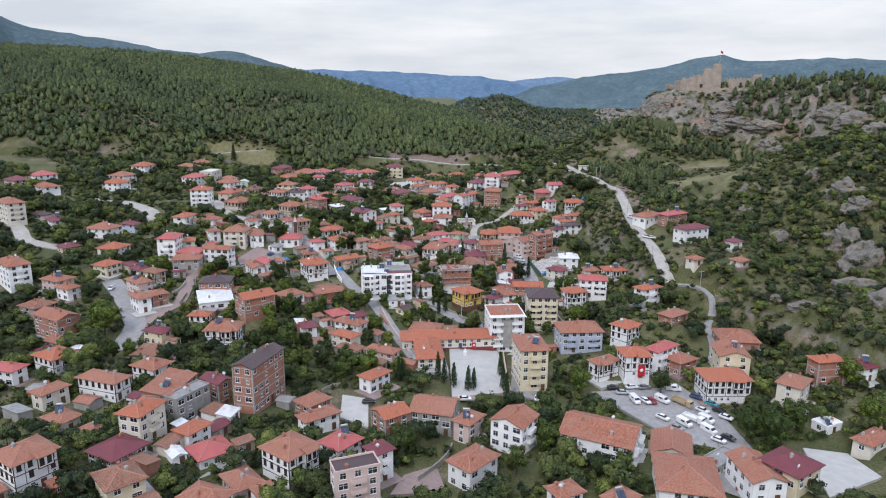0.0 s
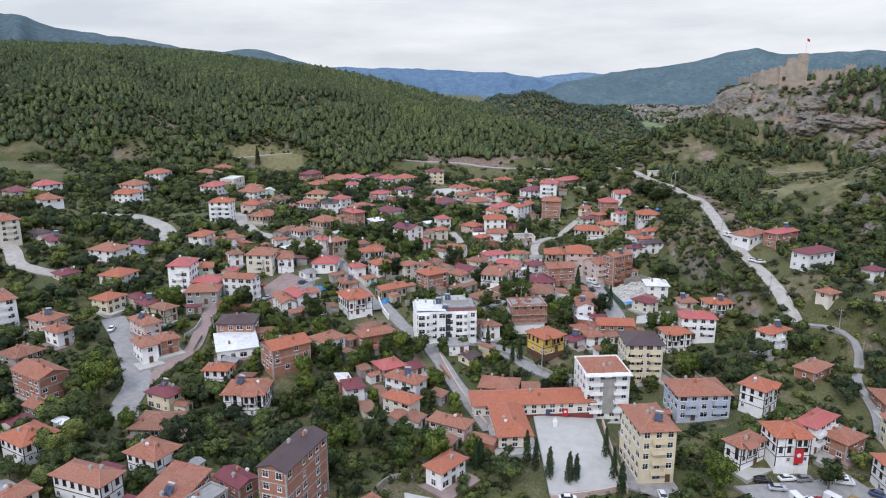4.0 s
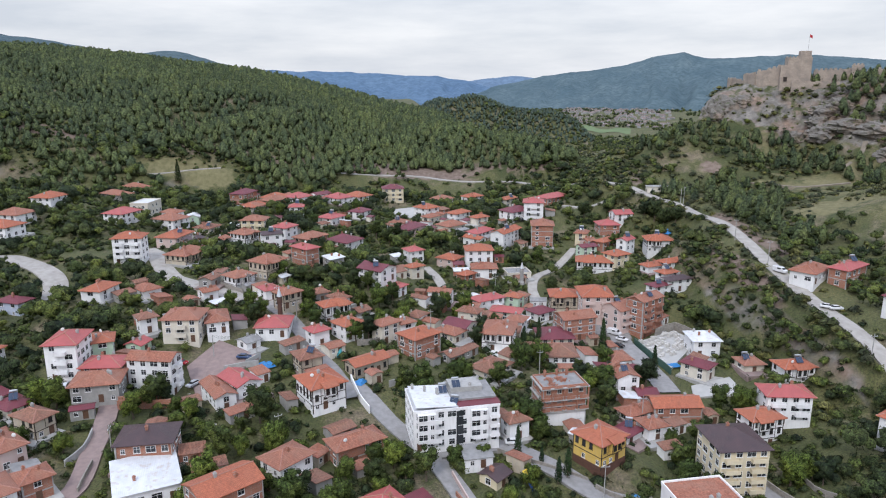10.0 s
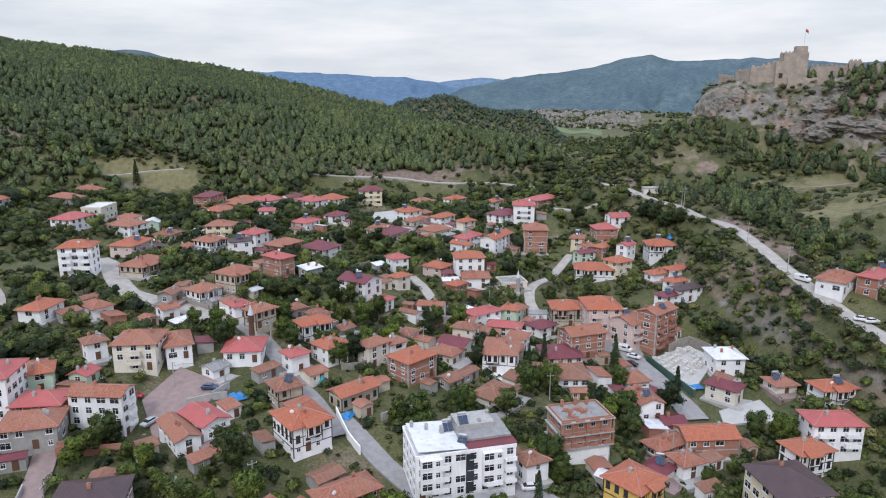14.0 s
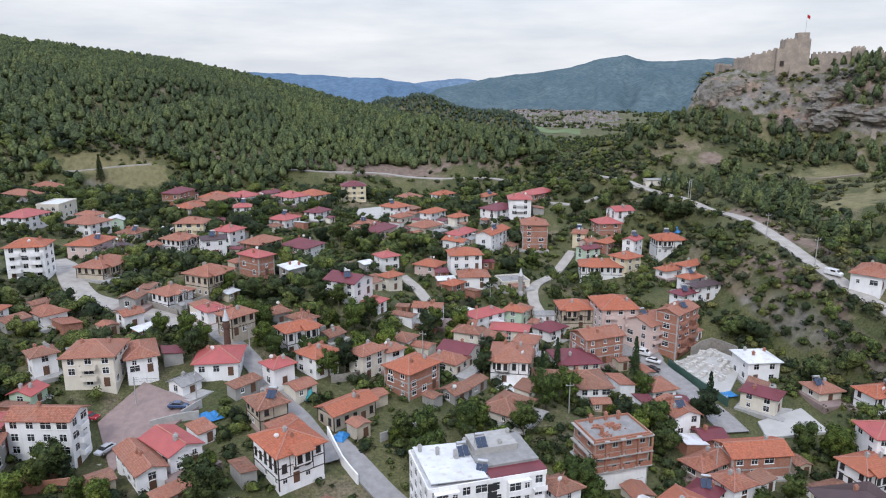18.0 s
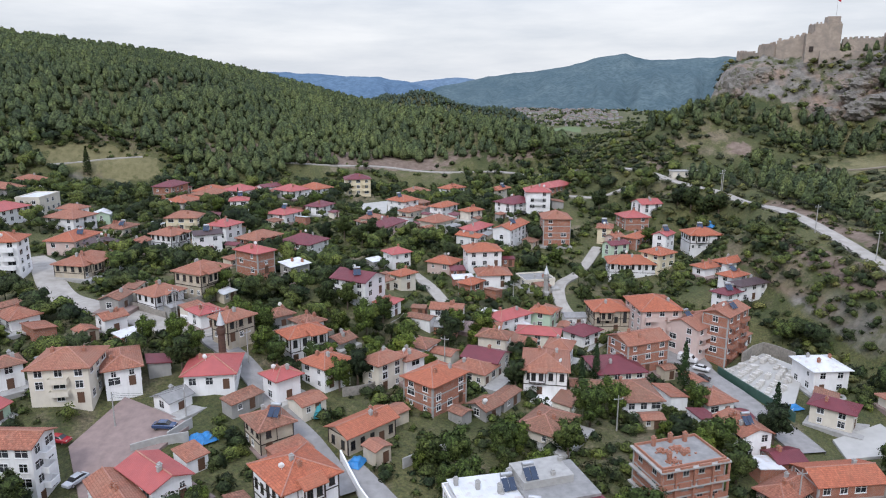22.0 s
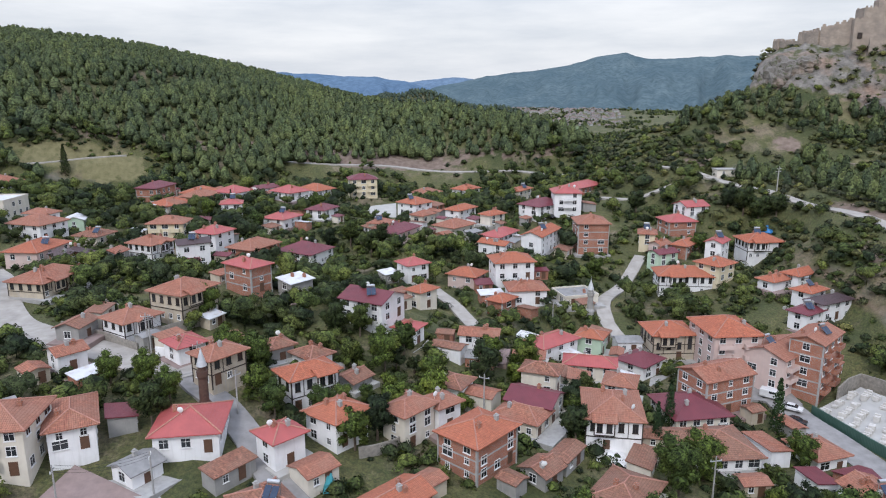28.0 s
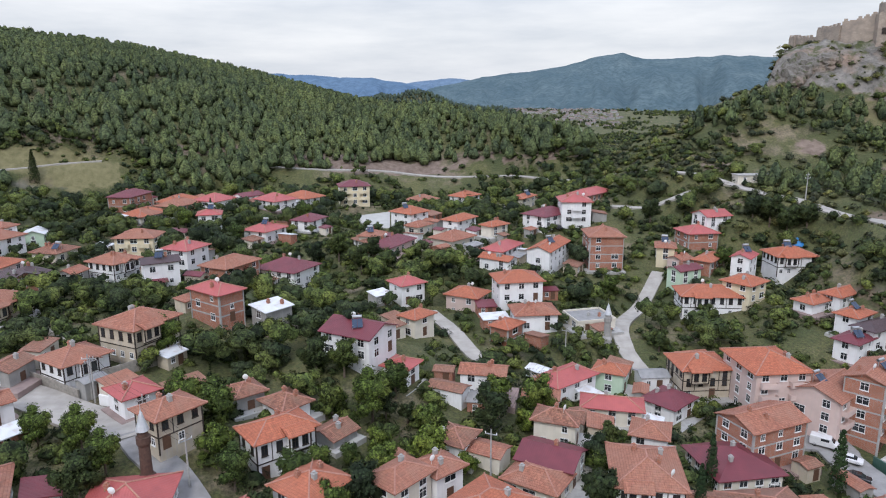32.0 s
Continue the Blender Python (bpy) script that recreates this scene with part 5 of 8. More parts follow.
            bay = part("bay", MB().box(bx - bw / 2, -b - bd, z0, bx + bw / 2, -b, z1).mesh("bay", WALL[wall]), base, "projecting upper bay")
            bt = MB()
            for sx in (-1, 1):
                bt.box(bx + sx * bw / 2 - 0.1, -b - bd - 0.06, z0, bx + sx * bw / 2 + 0.1, -b - bd + 0.08, z1)
            for zz in (z0, z1 - 0.15):
                bt.box(bx - bw / 2, -b - bd - 0.05, zz - 0.1, bx + bw / 2, -b - bd + 0.05, zz + 0.1)
            part("bay_frame", bt.mesh("bay_frame", TIMBER), bay)
            for k in range(2):
                fr, pa, fw, ww, hh = WIN["tall"]
                part("window", fw, bay, m=Matrix.Translation((bx + (k - 0.5) * bw * 0.48, -b - bd, z0 + 0.6)))
            rf, _, _ = roof_mesh("gable", bw, 3.2, 0.45, 0.9, ROOF[tile])
            part("bay_roof", rf, base, m=Matrix.Translation((bx, -b - bd + 1.3, H + 0.04)))
    if wall == "brick":
        cb = MB()
        a, b = w / 2 + 0.03, d / 2 + 0.03
        for k in range(1, n_st + 1):
            zz = k * (H - 0.2) / n_st
            cb.box(-a, -b, zz - 0.2, a, -b + 0.2, zz + 0.1).box(-a, b - 0.2, zz - 0.2, a, b, zz + 0.1)
            cb.box(-a, -b + 0.2, zz - 0.2, -a + 0.2, b - 0.2, zz + 0.1).box(a - 0.2, -b + 0.2, zz - 0.2, a, b - 0.2, zz + 0.1)
        for sx in (-1, 1):
            for sy in (-1, 1):
                cb.box(sx * a - 0.18, sy * b - 0.18, low, sx * a + 0.0 if sx > 0 else -a + 0.18, sy * b + 0.0 if sy > 0 else -b + 0.18, H - 0.3)
        part("concrete_frame", cb.mesh("concrete_frame", CONC), base, "grey concrete beams and columns")
    if apartment:
        for s in range(1, n_st):
            zz = s * (H - 0.2) / n_st
            for px in ((-0.27 * w, 0.27 * w) if w > 11 else (0.0,)):
                bw = min(3.6, w * 0.4)
                bal = MB().box(px - bw / 2, -d / 2 - 1.2, zz - 0.12, px + bw / 2, -d / 2, zz + 0.05)
                bal.box(px - bw / 2, -d / 2 - 1.2, zz + 0.05, px + bw / 2, -d / 2 - 1.1, zz + 0.95)
                bal.box(px - bw / 2, -d / 2 - 1.1, zz + 0.05, px - bw / 2 + 0.1, -d / 2, zz + 0.95).box(px + bw / 2 - 0.1, -d / 2 - 1.1, zz + 0.05, px + bw / 2, -d / 2, zz + 0.95)
                part("balcony", bal.mesh("balcony", WALL[wall]), base)
    # on the roof
    for k in range(rng.choice((1, 1, 2, 2, 3)) if dist < 260 else rng.choice((0, 1))):
        px, py = rng.uniform(-0.3, 0.3) * w, rng.uniform(-0.25, 0.3) * d
        part("chimney", rng.choice(CHIM), base, m=Matrix.Translation((px, py, H + height(px, py))))
    if rng.random() < 0.25 and dist < 260:
        px, py = rng.uniform(-0.35, 0.35) * w, rng.uniform(-0.4, 0.1) * d
        part("satellite_dish", DISH, base, "white satellite dish", Matrix.Translation((px, py, H + height(px, py) - 0.2)) @ Matrix.Rotation(radians(rng.uniform(-20, 40) - turn), 4, "Z"))
    if rng.random() < (0.35 if apartment else 0.2) and dist < 300:
        px, py = rng.uniform(-0.25, 0.25) * w, rng.uniform(-0.3, 0.1) * d
        part("solar_heater", SOLAR_ME, base, "roof solar water heater with steel tank", Matrix.Translation((px, py, H + height(px, py) + 0.25)) @ Matrix.Rotation(radians(rng.choice((0, 20, -20)) - turn), 4, "Z"))
    return base


FORM = {"h": "hip", "g": "gable", "s": "shed", "f": "flat", "u": "shell", "q": "gable", "W": "block"}
TILE = {"o": "orange", "t": "tile", "a": "aged", "x": "aged", "r": "maroon", "p": "pink", "d": "dark", "w": "white", "g": "grey", "c": "tile", "b": "grey"}
WALLS = {"w": "white", "W": "white", "c": "cream", "y": "paleyellow", "Y": "paleyellow", "O": "yellow", "b": "brick", "B": "brick", "g": "grey", "k": "pink",
         "l": "blue", "v": "green", "m": "white", "T": "aged"}
HOUSES = []
for i_, p_ in enumerate(PLOTS):
    HOUSES.append(house(*p_[:7], FORM[p_[7]], TILE[p_[8]], WALLS[p_[9]], 100 + i_, p_[9] in "mTO", p_[6] >= 2.9 and p_[9] in "wWcYyBkl"))


# ---- sheds and lean-tos beside the houses ----
SHEDS = []


def shed(x, y, turn, w, d, h, form, tile, wall, seed):
    """A small outbuilding with a low roof."""
    root = tagged(new("shed"), f"small {WALL_NAME[wall]} shed under a {TILE_NAME[tile]} roof", "shed", "sheds beside the houses")
    m = pose(x, y, gz(x, y), 0, 0, turn)
    root.matrix_basis = m
    rise = 0.32 * d / 2
    part("wall", walls_mesh(form, w, d, -2.2, h, rise, 0.3, WALL[wall]), root)
    rm, _, _ = roof_mesh(form, w, d, 0.3, rise, ROOF[tile])
    part("roof", rm, root, m=Matrix.Translation((0, 0, h + 0.02)))
    part("door", DOOR_ME, root, m=Matrix.Translation((0.15 * w, -d / 2, 0.02)))
    if w > 4.2:
        part("window", WIN["small"][2], root, m=Matrix.Translation((-0.25 * w, -d / 2, 0.9)))
    SHEDS.append((x, y, 0, turn, w, d))
    return root


def clear_of(x, y, r):
    """True where a circle touches no house, shed or road."""
    for p in PLOTS + SHEDS:
        c, s = math.cos(radians(p[3])), math.sin(radians(p[3]))
        u, v = (x - p[0]) * c + (y - p[1]) * s, -(x - p[0]) * s + (y - p[1]) * c
        if abs(u) < p[4] / 2 + r and abs(v) < p[5] / 2 + r:
            return False
    return all(math.hypot(x - a, y - b) > r + w_ for a, b, w_ in ROADS)


srng = random.Random(77)
for p_ in PLOTS:
    for _ in range(4):
        if p_[1] > 560 or srng.random() < 0.35:
            continue
        w_, d_ = srng.uniform(3.2, 7.5), srng.uniform(2.6, 5.2)
        side_ = srng.randrange(4)
        o_ = (p_[5] if side_ % 2 == 0 else p_[4]) / 2 + srng.uniform(0.3, 3.5) + max(w_, d_) / 2
        e_ = srng.uniform(-0.35, 0.35) * (p_[4] if side_ % 2 == 0 else p_[5])
        q_ = ((e_, -o_), (o_, e_), (e_, o_), (-o_, e_))[side_]
        c_, s_ = math.cos(radians(p_[3])), math.sin(radians(p_[3]))
        x_, y_ = p_[0] + q_[0] * c_ - q_[1] * s_, p_[1] + q_[0] * s_ + q_[1] * c_
        if clear_of(x_, y_, 0.42 * max(w_, d_)) and x_ < 66 and not (-76 < x_ < -30 and 355 < y_ < 400) and len(SHEDS) < 175:
            shed(round(x_, 1), round(y_, 1), p_[3] + srng.choice((0, 0, 90, 8)), w_, d_, srng.uniform(2.2, 3.0), srng.choice(("gable", "shed", "shed")),
                 srng.choice(("tile", "aged", "aged", "aged", "grey", "white", "maroon", "tile")), srng.choice(("grey", "aged", "brick", "white", "grey", "cream")), 1)

# ---- trees ----


def clumps(rng, centres, count, size, out):
    """Leaf clumps: bent four-sided leaves scattered over lobes (x, y, z, radius, flatness)."""
    for _ in range(count):
        cx, cy, cz, r, fl = rng.choice(centres)
        n = Vector((rng.gauss(0, 1), rng.gauss(0, 1), rng.gauss(0.25, 0.9))).normalized()
        p = Vector((cx, cy, cz)) + Vector((n.x * r, n.y * r, n.z * r * fl)) * rng.uniform(0.70, 1.14)
        nn = (n + Vector((rng.uniform(-0.7, 0.7), rng.uniform(-0.7, 0.7), rng.uniform(-0.3, 0.7)))).normalized()
        q = nn.to_track_quat("Z", "Y")
        s = size * rng.uniform(0.65, 1.35)
        a = rng.uniform(0, math.tau)
        c, sn = math.cos(a) * s, math.sin(a) * s
        k = s * 0.35
        pts = [p + q @ Vector(v) for v in ((c, sn, -k), (-sn, c, 0), (-c, -sn, -k), (sn, -c, 0))]
        out.face(pts, 0, [(0, 0), (1, 0), (1, 1), (0, 1)])


def core(rng, cx, cy, cz, r, flat, segs=7, rows_=3, point=0.0):
    """The closed inside of a lobe of leaves: a lumpy round body as quads; point pulls its top up to a tip."""
    grid = []
    for j in range(rows_ + 1):
        b = math.pi * (0.06 + 0.88 * j / rows_) - math.pi / 2
        row = []
        for k in range(segs):
            a = math.tau * (k + 0.5 * (j % 2)) / segs
            q = r * rng.uniform(0.82, 1.1) * math.cos(b) ** (1 + point)
            row.append((cx + q * math.cos(a), cy + q * math.sin(a), cz + r * flat * math.sin(b)))
        grid.append(row)
    return [(p[k], p[(k + 1) % segs], q[(k + 1) % segs], q[k]) for p, q in zip(grid, grid[1:]) for k in range(segs)]


def round_off(me, normals):
    """Shade leaves with the roundness of their crown."""
    own = np.empty(len(me.vertices) * 3)
    me.vertices.foreach_get("normal", own)
    own = own.reshape(-1, 3)
    n = normals / np.maximum(np.linalg.norm(normals, axis=1, keepdims=True), 1e-6)
    n = 0.7 * n + 0.6 * own
    n /= np.maximum(np.linalg.norm(n, axis=1, keepdims=True), 1e-6)
    me.polygons.foreach_set("use_smooth", [True] * len(me.polygons))
    me.normals_split_custom_set_from_vertices(n.tolist())
    return me


def rounded(mb, name, mat, z0, flat=1.0):
    """A mesh of leaves round a crown centre at height z0."""
    me = mb.mesh(name, mat)
    q = np.array(mb.v) - np.array((0, 0, z0))
    q[:, 2] *= flat
    return round_off(me, q)


def broad_tree(seed, height, spread, mat, label):
    rng = random.Random(seed)
    root = new("tree")
    tagged(root, label, "tree", "trees among the houses")
    th = height * 0.36
    trunk = MB().tube(((0, 0, -0.6), (0.1, 0, th * 0.5), (0.0, 0.15, th), (0.2, 0.1, height * 0.7)), (0.28, 0.22, 0.18, 0.07), 7)
    lobes = [(0, 0, height * 0.66, spread * 0.58, 1.0), (0, 0, height * 0.45, spread * 0.55, 0.9)]
    for k in range(15):
        a = math.tau * k / 15 * 2 + rng.uniform(-0.5, 0.5)
        up = rng.uniform(0.26, 0.88)
        r = spread * rng.uniform(0.40, 0.72) * (1.0 - 0.75 * max(0.0, up - 0.55))
        q = (r * math.cos(a), r * math.sin(a), height * up)
        lobes.append((*q, spread * rng.uniform(0.20, 0.40), rng.uniform(0.75, 1.05)))
        if k % 2 == 0:
            trunk.tube(((0, 0.1, th * rng.uniform(0.7, 1.0)), (q[0] * 0.5, q[1] * 0.5, (th + q[2]) / 2), q), (0.13, 0.09, 0.03), 5)
    part("trunk", trunk.mesh("trunk", BARK), root)
    crown = MB()
    for q in lobes:
        for f in core(rng, *q[:3], q[3] * 0.72, q[4], 8, 4):
            crown.face(f, 1, [(0, 0), (1, 0), (1, 1), (0, 1)])
    clumps(rng, lobes, 1450, 0.034 * spread + 0.16, crown)
    part("crown", rounded(crown, "crown", mat, height * 0.5), root)
    return root


def cypress_tree(seed, height, wide=0.95, mat=CYP, label="narrow dark green cypress tree", name="cypress"):
    rng = random.Random(seed)
    root = new(name)
    tagged(root, label, "tree", "cypresses" if name == "cypress" else "")
    part("trunk", MB().tube(((0, 0, -0.5), (0, 0, height * 0.8)), (0.2, 0.04), 6).mesh("trunk", BARK), root)
    crown = MB()
    lobes = [(rng.uniform(-.1, .1), rng.uniform(-.1, .1), height * (0.12 + 0.84 * k / 12), wide * (1 - (k / 12.5) ** 1.7) + 0.12, 1.3) for k in range(13)]
    clumps(rng, lobes, 1300, 0.19 * wide, crown)
    part("crown", rounded(crown, "crown", mat, height * 0.4, 0.15), root)
    return root


def spray(rng, p, q, s, out, droop=0.4):
    """One bent four-sided spray of leaves at p, lying across the direction q."""
    b = rng.uniform(0, math.tau)
    c, sn = math.cos(b), math.sin(b)
    q = q.to_track_quat("Z", "Y")
    for v in ((1, 0, -droop), (0, 1, 0.1), (-1, 0, -droop), (0, -1, 0.1)):
        out.append(p + q @ Vector(((v[0] * c - v[1] * sn) * s, (v[0] * sn + v[1] * c) * s, v[2] * s)))


def shape_of(cores, out):
    """Vertices of a plant as quads, the closed inside first, and how many quads that has."""
    return np.array([tuple(v) for f in cores for v in f] + [tuple(v) for v in out]), len(cores)


def pine_points(rng, n_cl, size=0.118, segs=6, rows_=3):
    """One pine of unit height: an uneven cone with sprays of needles."""
    out = []
    lean, wide = rng.uniform(-0.05, 0.05), rng.uniform(0.85, 1.15)
    gaps = [rng.uniform(0.7, 1.15) for _ in range(9)]
    for _ in range(n_cl):
        t = rng.random() ** 0.85
        a = rng.uniform(0, math.tau)
        r = wide * 0.34 * (1 - t) ** 0.62 * (0.6 + 0.4 * min(1, t * 4)) * gaps[int(a / math.tau * 8.99)] + 0.015
        rr = r * rng.uniform(0.6, 1.12)
        spray(rng, Vector((rr * math.cos(a) + lean * t, rr * math.sin(a), 0.14 + 0.84 * t)),
              Vector((math.cos(a) * 0.8 + rng.uniform(-.5, .5), math.sin(a) * 0.8 + rng.uniform(-.5, .5), rng.uniform(0.4, 1.2))), size * rng.uniform(0.6, 1.25) * (1 - 0.45 * t), out)
    cores = []
    for f in core(rng, 0, 0, 0.5, 0.5, 0.86, segs, rows_):
        ring_ = []
        for x, y, z in f:
            t = min(max((z - 0.1) / 0.86, 0), 1)
            k = wide * 0.44 * (1 - t) ** 0.5 * (0.55 + 0.45 * min(1, t * 4)) + 0.02
            d = max(math.hypot(x, y), 1e-6)
            ring_.append((x / d * k * rng.uniform(0.42, 0.56) + lean * t, y / d * k * rng.uniform(0.42, 0.56), z))
        cores.append(ring_)
    return shape_of(cores, out)


def woods(name, xs, ys, hs, shapes, mat, label, category, widen=1.0, tints=None):
    """Many plants joined into one object; every plant is one of the shapes, scaled and turned."""
    rng = np.random.default_rng(5)
    zs = ground(xs, ys)
    allv, alln, inner, tint = [], [], [], []
    if tints is None:
        tints = rng.uniform(0, 1, len(xs))
    for k, (x, y, z, h) in enumerate(zip(xs, ys, zs, hs)):
        s, n_core = shapes[k % len(shapes)]
        inner.append(np.arange(len(s) // 4) < n_core)
        tint.append(np.full(len(s) // 4, max(0.001, tints[k])))
        a = rng.uniform(0, math.tau)
        c, sn = math.cos(a), math.sin(a)
        w = h * widen * rng.uniform(0.85, 1.2)
        q = s - np.array((0, 0, 0.36))
        alln.append(np.stack([q[:, 0] * c - q[:, 1] * sn, q[:, 0] * sn + q[:, 1] * c, q[:, 2] * 0.75 + 0.06], 1))
        allv.append(np.stack([x + (s[:, 0] * c - s[:, 1] * sn) * w, y + (s[:, 0] * sn + s[:, 1] * c) * w, z - 0.1 + s[:, 2] * h], 1))
    v = np.concatenate(allv)
    soft = np.concatenate(alln)
    me = bpy.data.meshes.new(name)
    nf = len(v) // 4
    me.vertices.add(len(v))
    me.vertices.foreach_set("co", v.ravel())
    me.loops.add(nf * 4)
    me.loops.foreach_set("vertex_index", np.arange(nf * 4))
    me.polygons.add(nf)
    me.polygons.foreach_set("loop_start", np.arange(nf) * 4)
    me.polygons.foreach_set("loop_total", np.full(nf, 4))
    me.update(calc_edges=True)
    round_off(me, soft)
    for q in mat:
        me.materials.append(q)
    me.polygons.foreach_set("material_index", np.concatenate(inner).astype(np.int32))
    me.attributes.new("tint", "FLOAT", "FACE").data.foreach_set("value", np.concatenate(tint).astype(np.float32))
    return tagged(new(name, me), label, category, kind="stuff")


def free_of(xs, ys, gap, road_gap=None):
    """True where no house and no road stands within gap."""
    ok = np.ones(len(xs), bool)
    for p in PLOTS + SHEDS:
        c, s = math.cos(radians(p[3])), math.sin(radians(p[3]))
        u, v = (xs - p[0]) * c + (ys - p[1]) * s, -(xs - p[0]) * s + (ys - p[1]) * c
        ok &= (np.abs(u) > p[4] / 2 + gap) | (np.abs(v) > p[5] / 2 + gap)
    r = np.array(ROADS)
    for k in range(0, len(xs), 2000):
        d = np.hypot(xs[k:k + 2000, None] - r[:, 0], ys[k:k + 2000, None] - r[:, 1]) - r[:, 2]
        ok[k:k + 2000] &= d.min(1) > (gap * 0.7 if road_gap is None else road_gap)
    return ok


def below_eaves(xs, ys, hs):
    """Heights lowered for the trees that stand close before a house."""
    cap = np.full(len(xs), 99.0)
    for p in PLOTS:
        if p[6] >= 3:
            continue
        c, s = math.cos(radians(p[3])), math.sin(radians(p[3]))
        u, v = np.abs((xs - p[0]) * c + (ys - p[1]) * s) - p[4] / 2, np.abs(-(xs - p[0]) * s + (ys - p[1]) * c) - p[5] / 2
        gap = np.hypot(np.maximum(u, 0), np.maximum(v, 0))
        before = (ys < p[1]) & (np.abs(xs - p[0]) < max(p[4], p[5]) / 2 + 2)
        cap = np.where(before, np.minimum(cap, 1.25 * p[6] + 1.5 + 0.45 * gap), cap)
    return np.minimum(hs, cap)


prng = random.Random(3)
PINES = [pine_points(prng, 30, 0.088) for _ in range(12)]
PINES_NEAR = [pine_points(prng, 110, 0.085, 9, 6) for _ in range(8)]
PINES_FAR = [pine_points(prng, 6, 0.13, 5, 3) for _ in range(7)]
nr = np.random.default_rng(11)


def scatter(x0, x1, y0, y1, spacing):
    """Jittered places on a grid."""
    a, b = np.meshgrid(np.arange(x0, x1, spacing), np.arange(y0, y1, spacing))
    a, b = a.ravel(), b.ravel()
    return a + nr.uniform(-0.62, 0.62, len(a)) * spacing, b + nr.uniform(-0.62, 0.62, len(b)) * spacing


def pine_side(x, y):
    foot = np.interp(x, (-900, -400, -260, -234, -200, -115, 0, 60, 130), (470, 525, 540, 556, 566, 578, 585, 575, 600))
    bank = np.interp(x, (-130, -95, -61, -14, 29, 54, 75, 100), (560, 590, 610, 628, 620, 596, 586, 560))
    clearing = (np.hypot((x + 172) / 40, (y - 594) / 15) < 1) | (np.hypot((x + 270) / 14, (y - 571) / 10) < 1)
    return (y > np.maximum(foot + 10, bank)) & ~clearing & (118 + (y - 600) * 0.10 - x > -18)


def field(x, y, size, seed):
    """Smooth random values between about 0 and 1, for patchy growth."""
    return np.array([noise.noise(Vector((a / size, b / size, seed))) for a, b in zip(x, y)]) * 0.5 + 0.5


def relief_shade(x, y):
    """Pine tints: light ribs, and shade coloured into the gullies, which run down to the town."""
    gully = bump(x, y, -300, 690, 1, 100, 24, 134) + bump(x, y, -150, 690, 1, 80, 20, 55) + bump(x, y, -400, 640, 1, 90, 24, 110) + bump(x, y, -250, 600, 0.8, 70, 12, 12)
    return np.clip(0.62 - 0.62 * gully + 1.1 * (field(x, y, 42, 13.0) - 0.5) + 0.5 * (field(x, y, 130, 14.0) - 0.5), 0, 1)


fx, fy = scatter(-560, 180, 530, 900, 4.7)
keep = pine_side(fx, fy) & (np.hypot(fx + 115, fy - 692) > 7)
fx, fy = fx[keep], fy[keep]
stand = field(fx, fy, 38, 1.7)
keep = stand + nr.uniform(-0.15, 0.15, len(fx)) > -0.05
fx, fy, stand = fx[keep], fy[keep], stand[keep]
# the hill's shading goes into the tints, and slightly into the heights
woods("pine_wood_near", fx, fy, nr.uniform(4.2, 9.2, len(fx)) * (0.62 + 0.75 * stand + 0.2 * relief_shade(fx, fy)), PINES, PINE, "dense green pine wood on the hillside", "pine wood", 1.5, 0.5 * nr.uniform(0, 1, len(fx)) + 0.75 * relief_shade(fx, fy) - 0.12)
fx, fy = scatter(-1150, 330, 900, 1350, 11)
keep = pine_side(fx, fy)
fx, fy = fx[keep], fy[keep]
woods("pine_wood_ridge", fx, fy, nr.uniform(8, 13, len(fx)), PINES_FAR, PINE, "distant pine wood along the ridge", "pine wood", 1.6)
fx, fy = scatter(-150, 420, 1450, 1850, 9)
keep = knoll(fx, fy) > 12
fx, fy = fx[keep], fy[keep]
woods("pine_wood_far", fx, fy, nr.uniform(6, 11, len(fx)), PINES_FAR, HAZE_PINE, "dark pine wood on a far knoll, tinted bluish for haze", "pine wood", 1.6)


def OPEN(x, y):
    """The dry clearing at the foot of the pine hill and the bare bank along the terrace road."""
    return (np.hypot((x + 174) / 28, (y - 587) / 11) < 1) | ((x > -112) & (x < 45) & (y > 593) & (field(x, y, 9, 2.2) < 0.60))


def bush_points(rng, n_cl, size):
    out = []
    for _ in range(n_cl):
        n = Vector((rng.gauss(0, 1), rng.gauss(0, 1), abs(rng.gauss(0, 0.8)))).normalized()
        spray(rng, Vector((n.x * 0.62, n.y * 0.62, 0.12 + n.z * 0.75)) * rng.uniform(0.8, 1.1), n + Vector((rng.uniform(-.5, .5), rng.uniform(-.5, .5), 0.3)), size * rng.uniform(0.7, 1.4), out)
    return shape_of(core(rng, rng.uniform(-.1, .1), rng.uniform(-.1, .1), 0.3, 0.48, 0.85, 6, 2), out)


BUSHES = [bush_points(prng, 9, 0.28) for _ in range(10)]
BUSHES_FAR = [bush_points(prng, 5, 0.3) for _ in range(8)]


# gardens
fx, fy = scatter(-270, 125, 110, 620, 3.1)
keep = free_of(fx, fy, 0.5, 1.2) & (field(fx, fy, 13, 3.1) > 0.37) & ~OPEN(fx, fy) & ~((fx > 104) & (fy > 270))
fx, fy = fx[keep], fy[keep]
woods("garden_shrubs", fx, fy, nr.uniform(0.6, 3.2, len(fx)), BUSHES, LEAF_D, "green garden bushes and vines between the houses", "shrubs", 1.15)
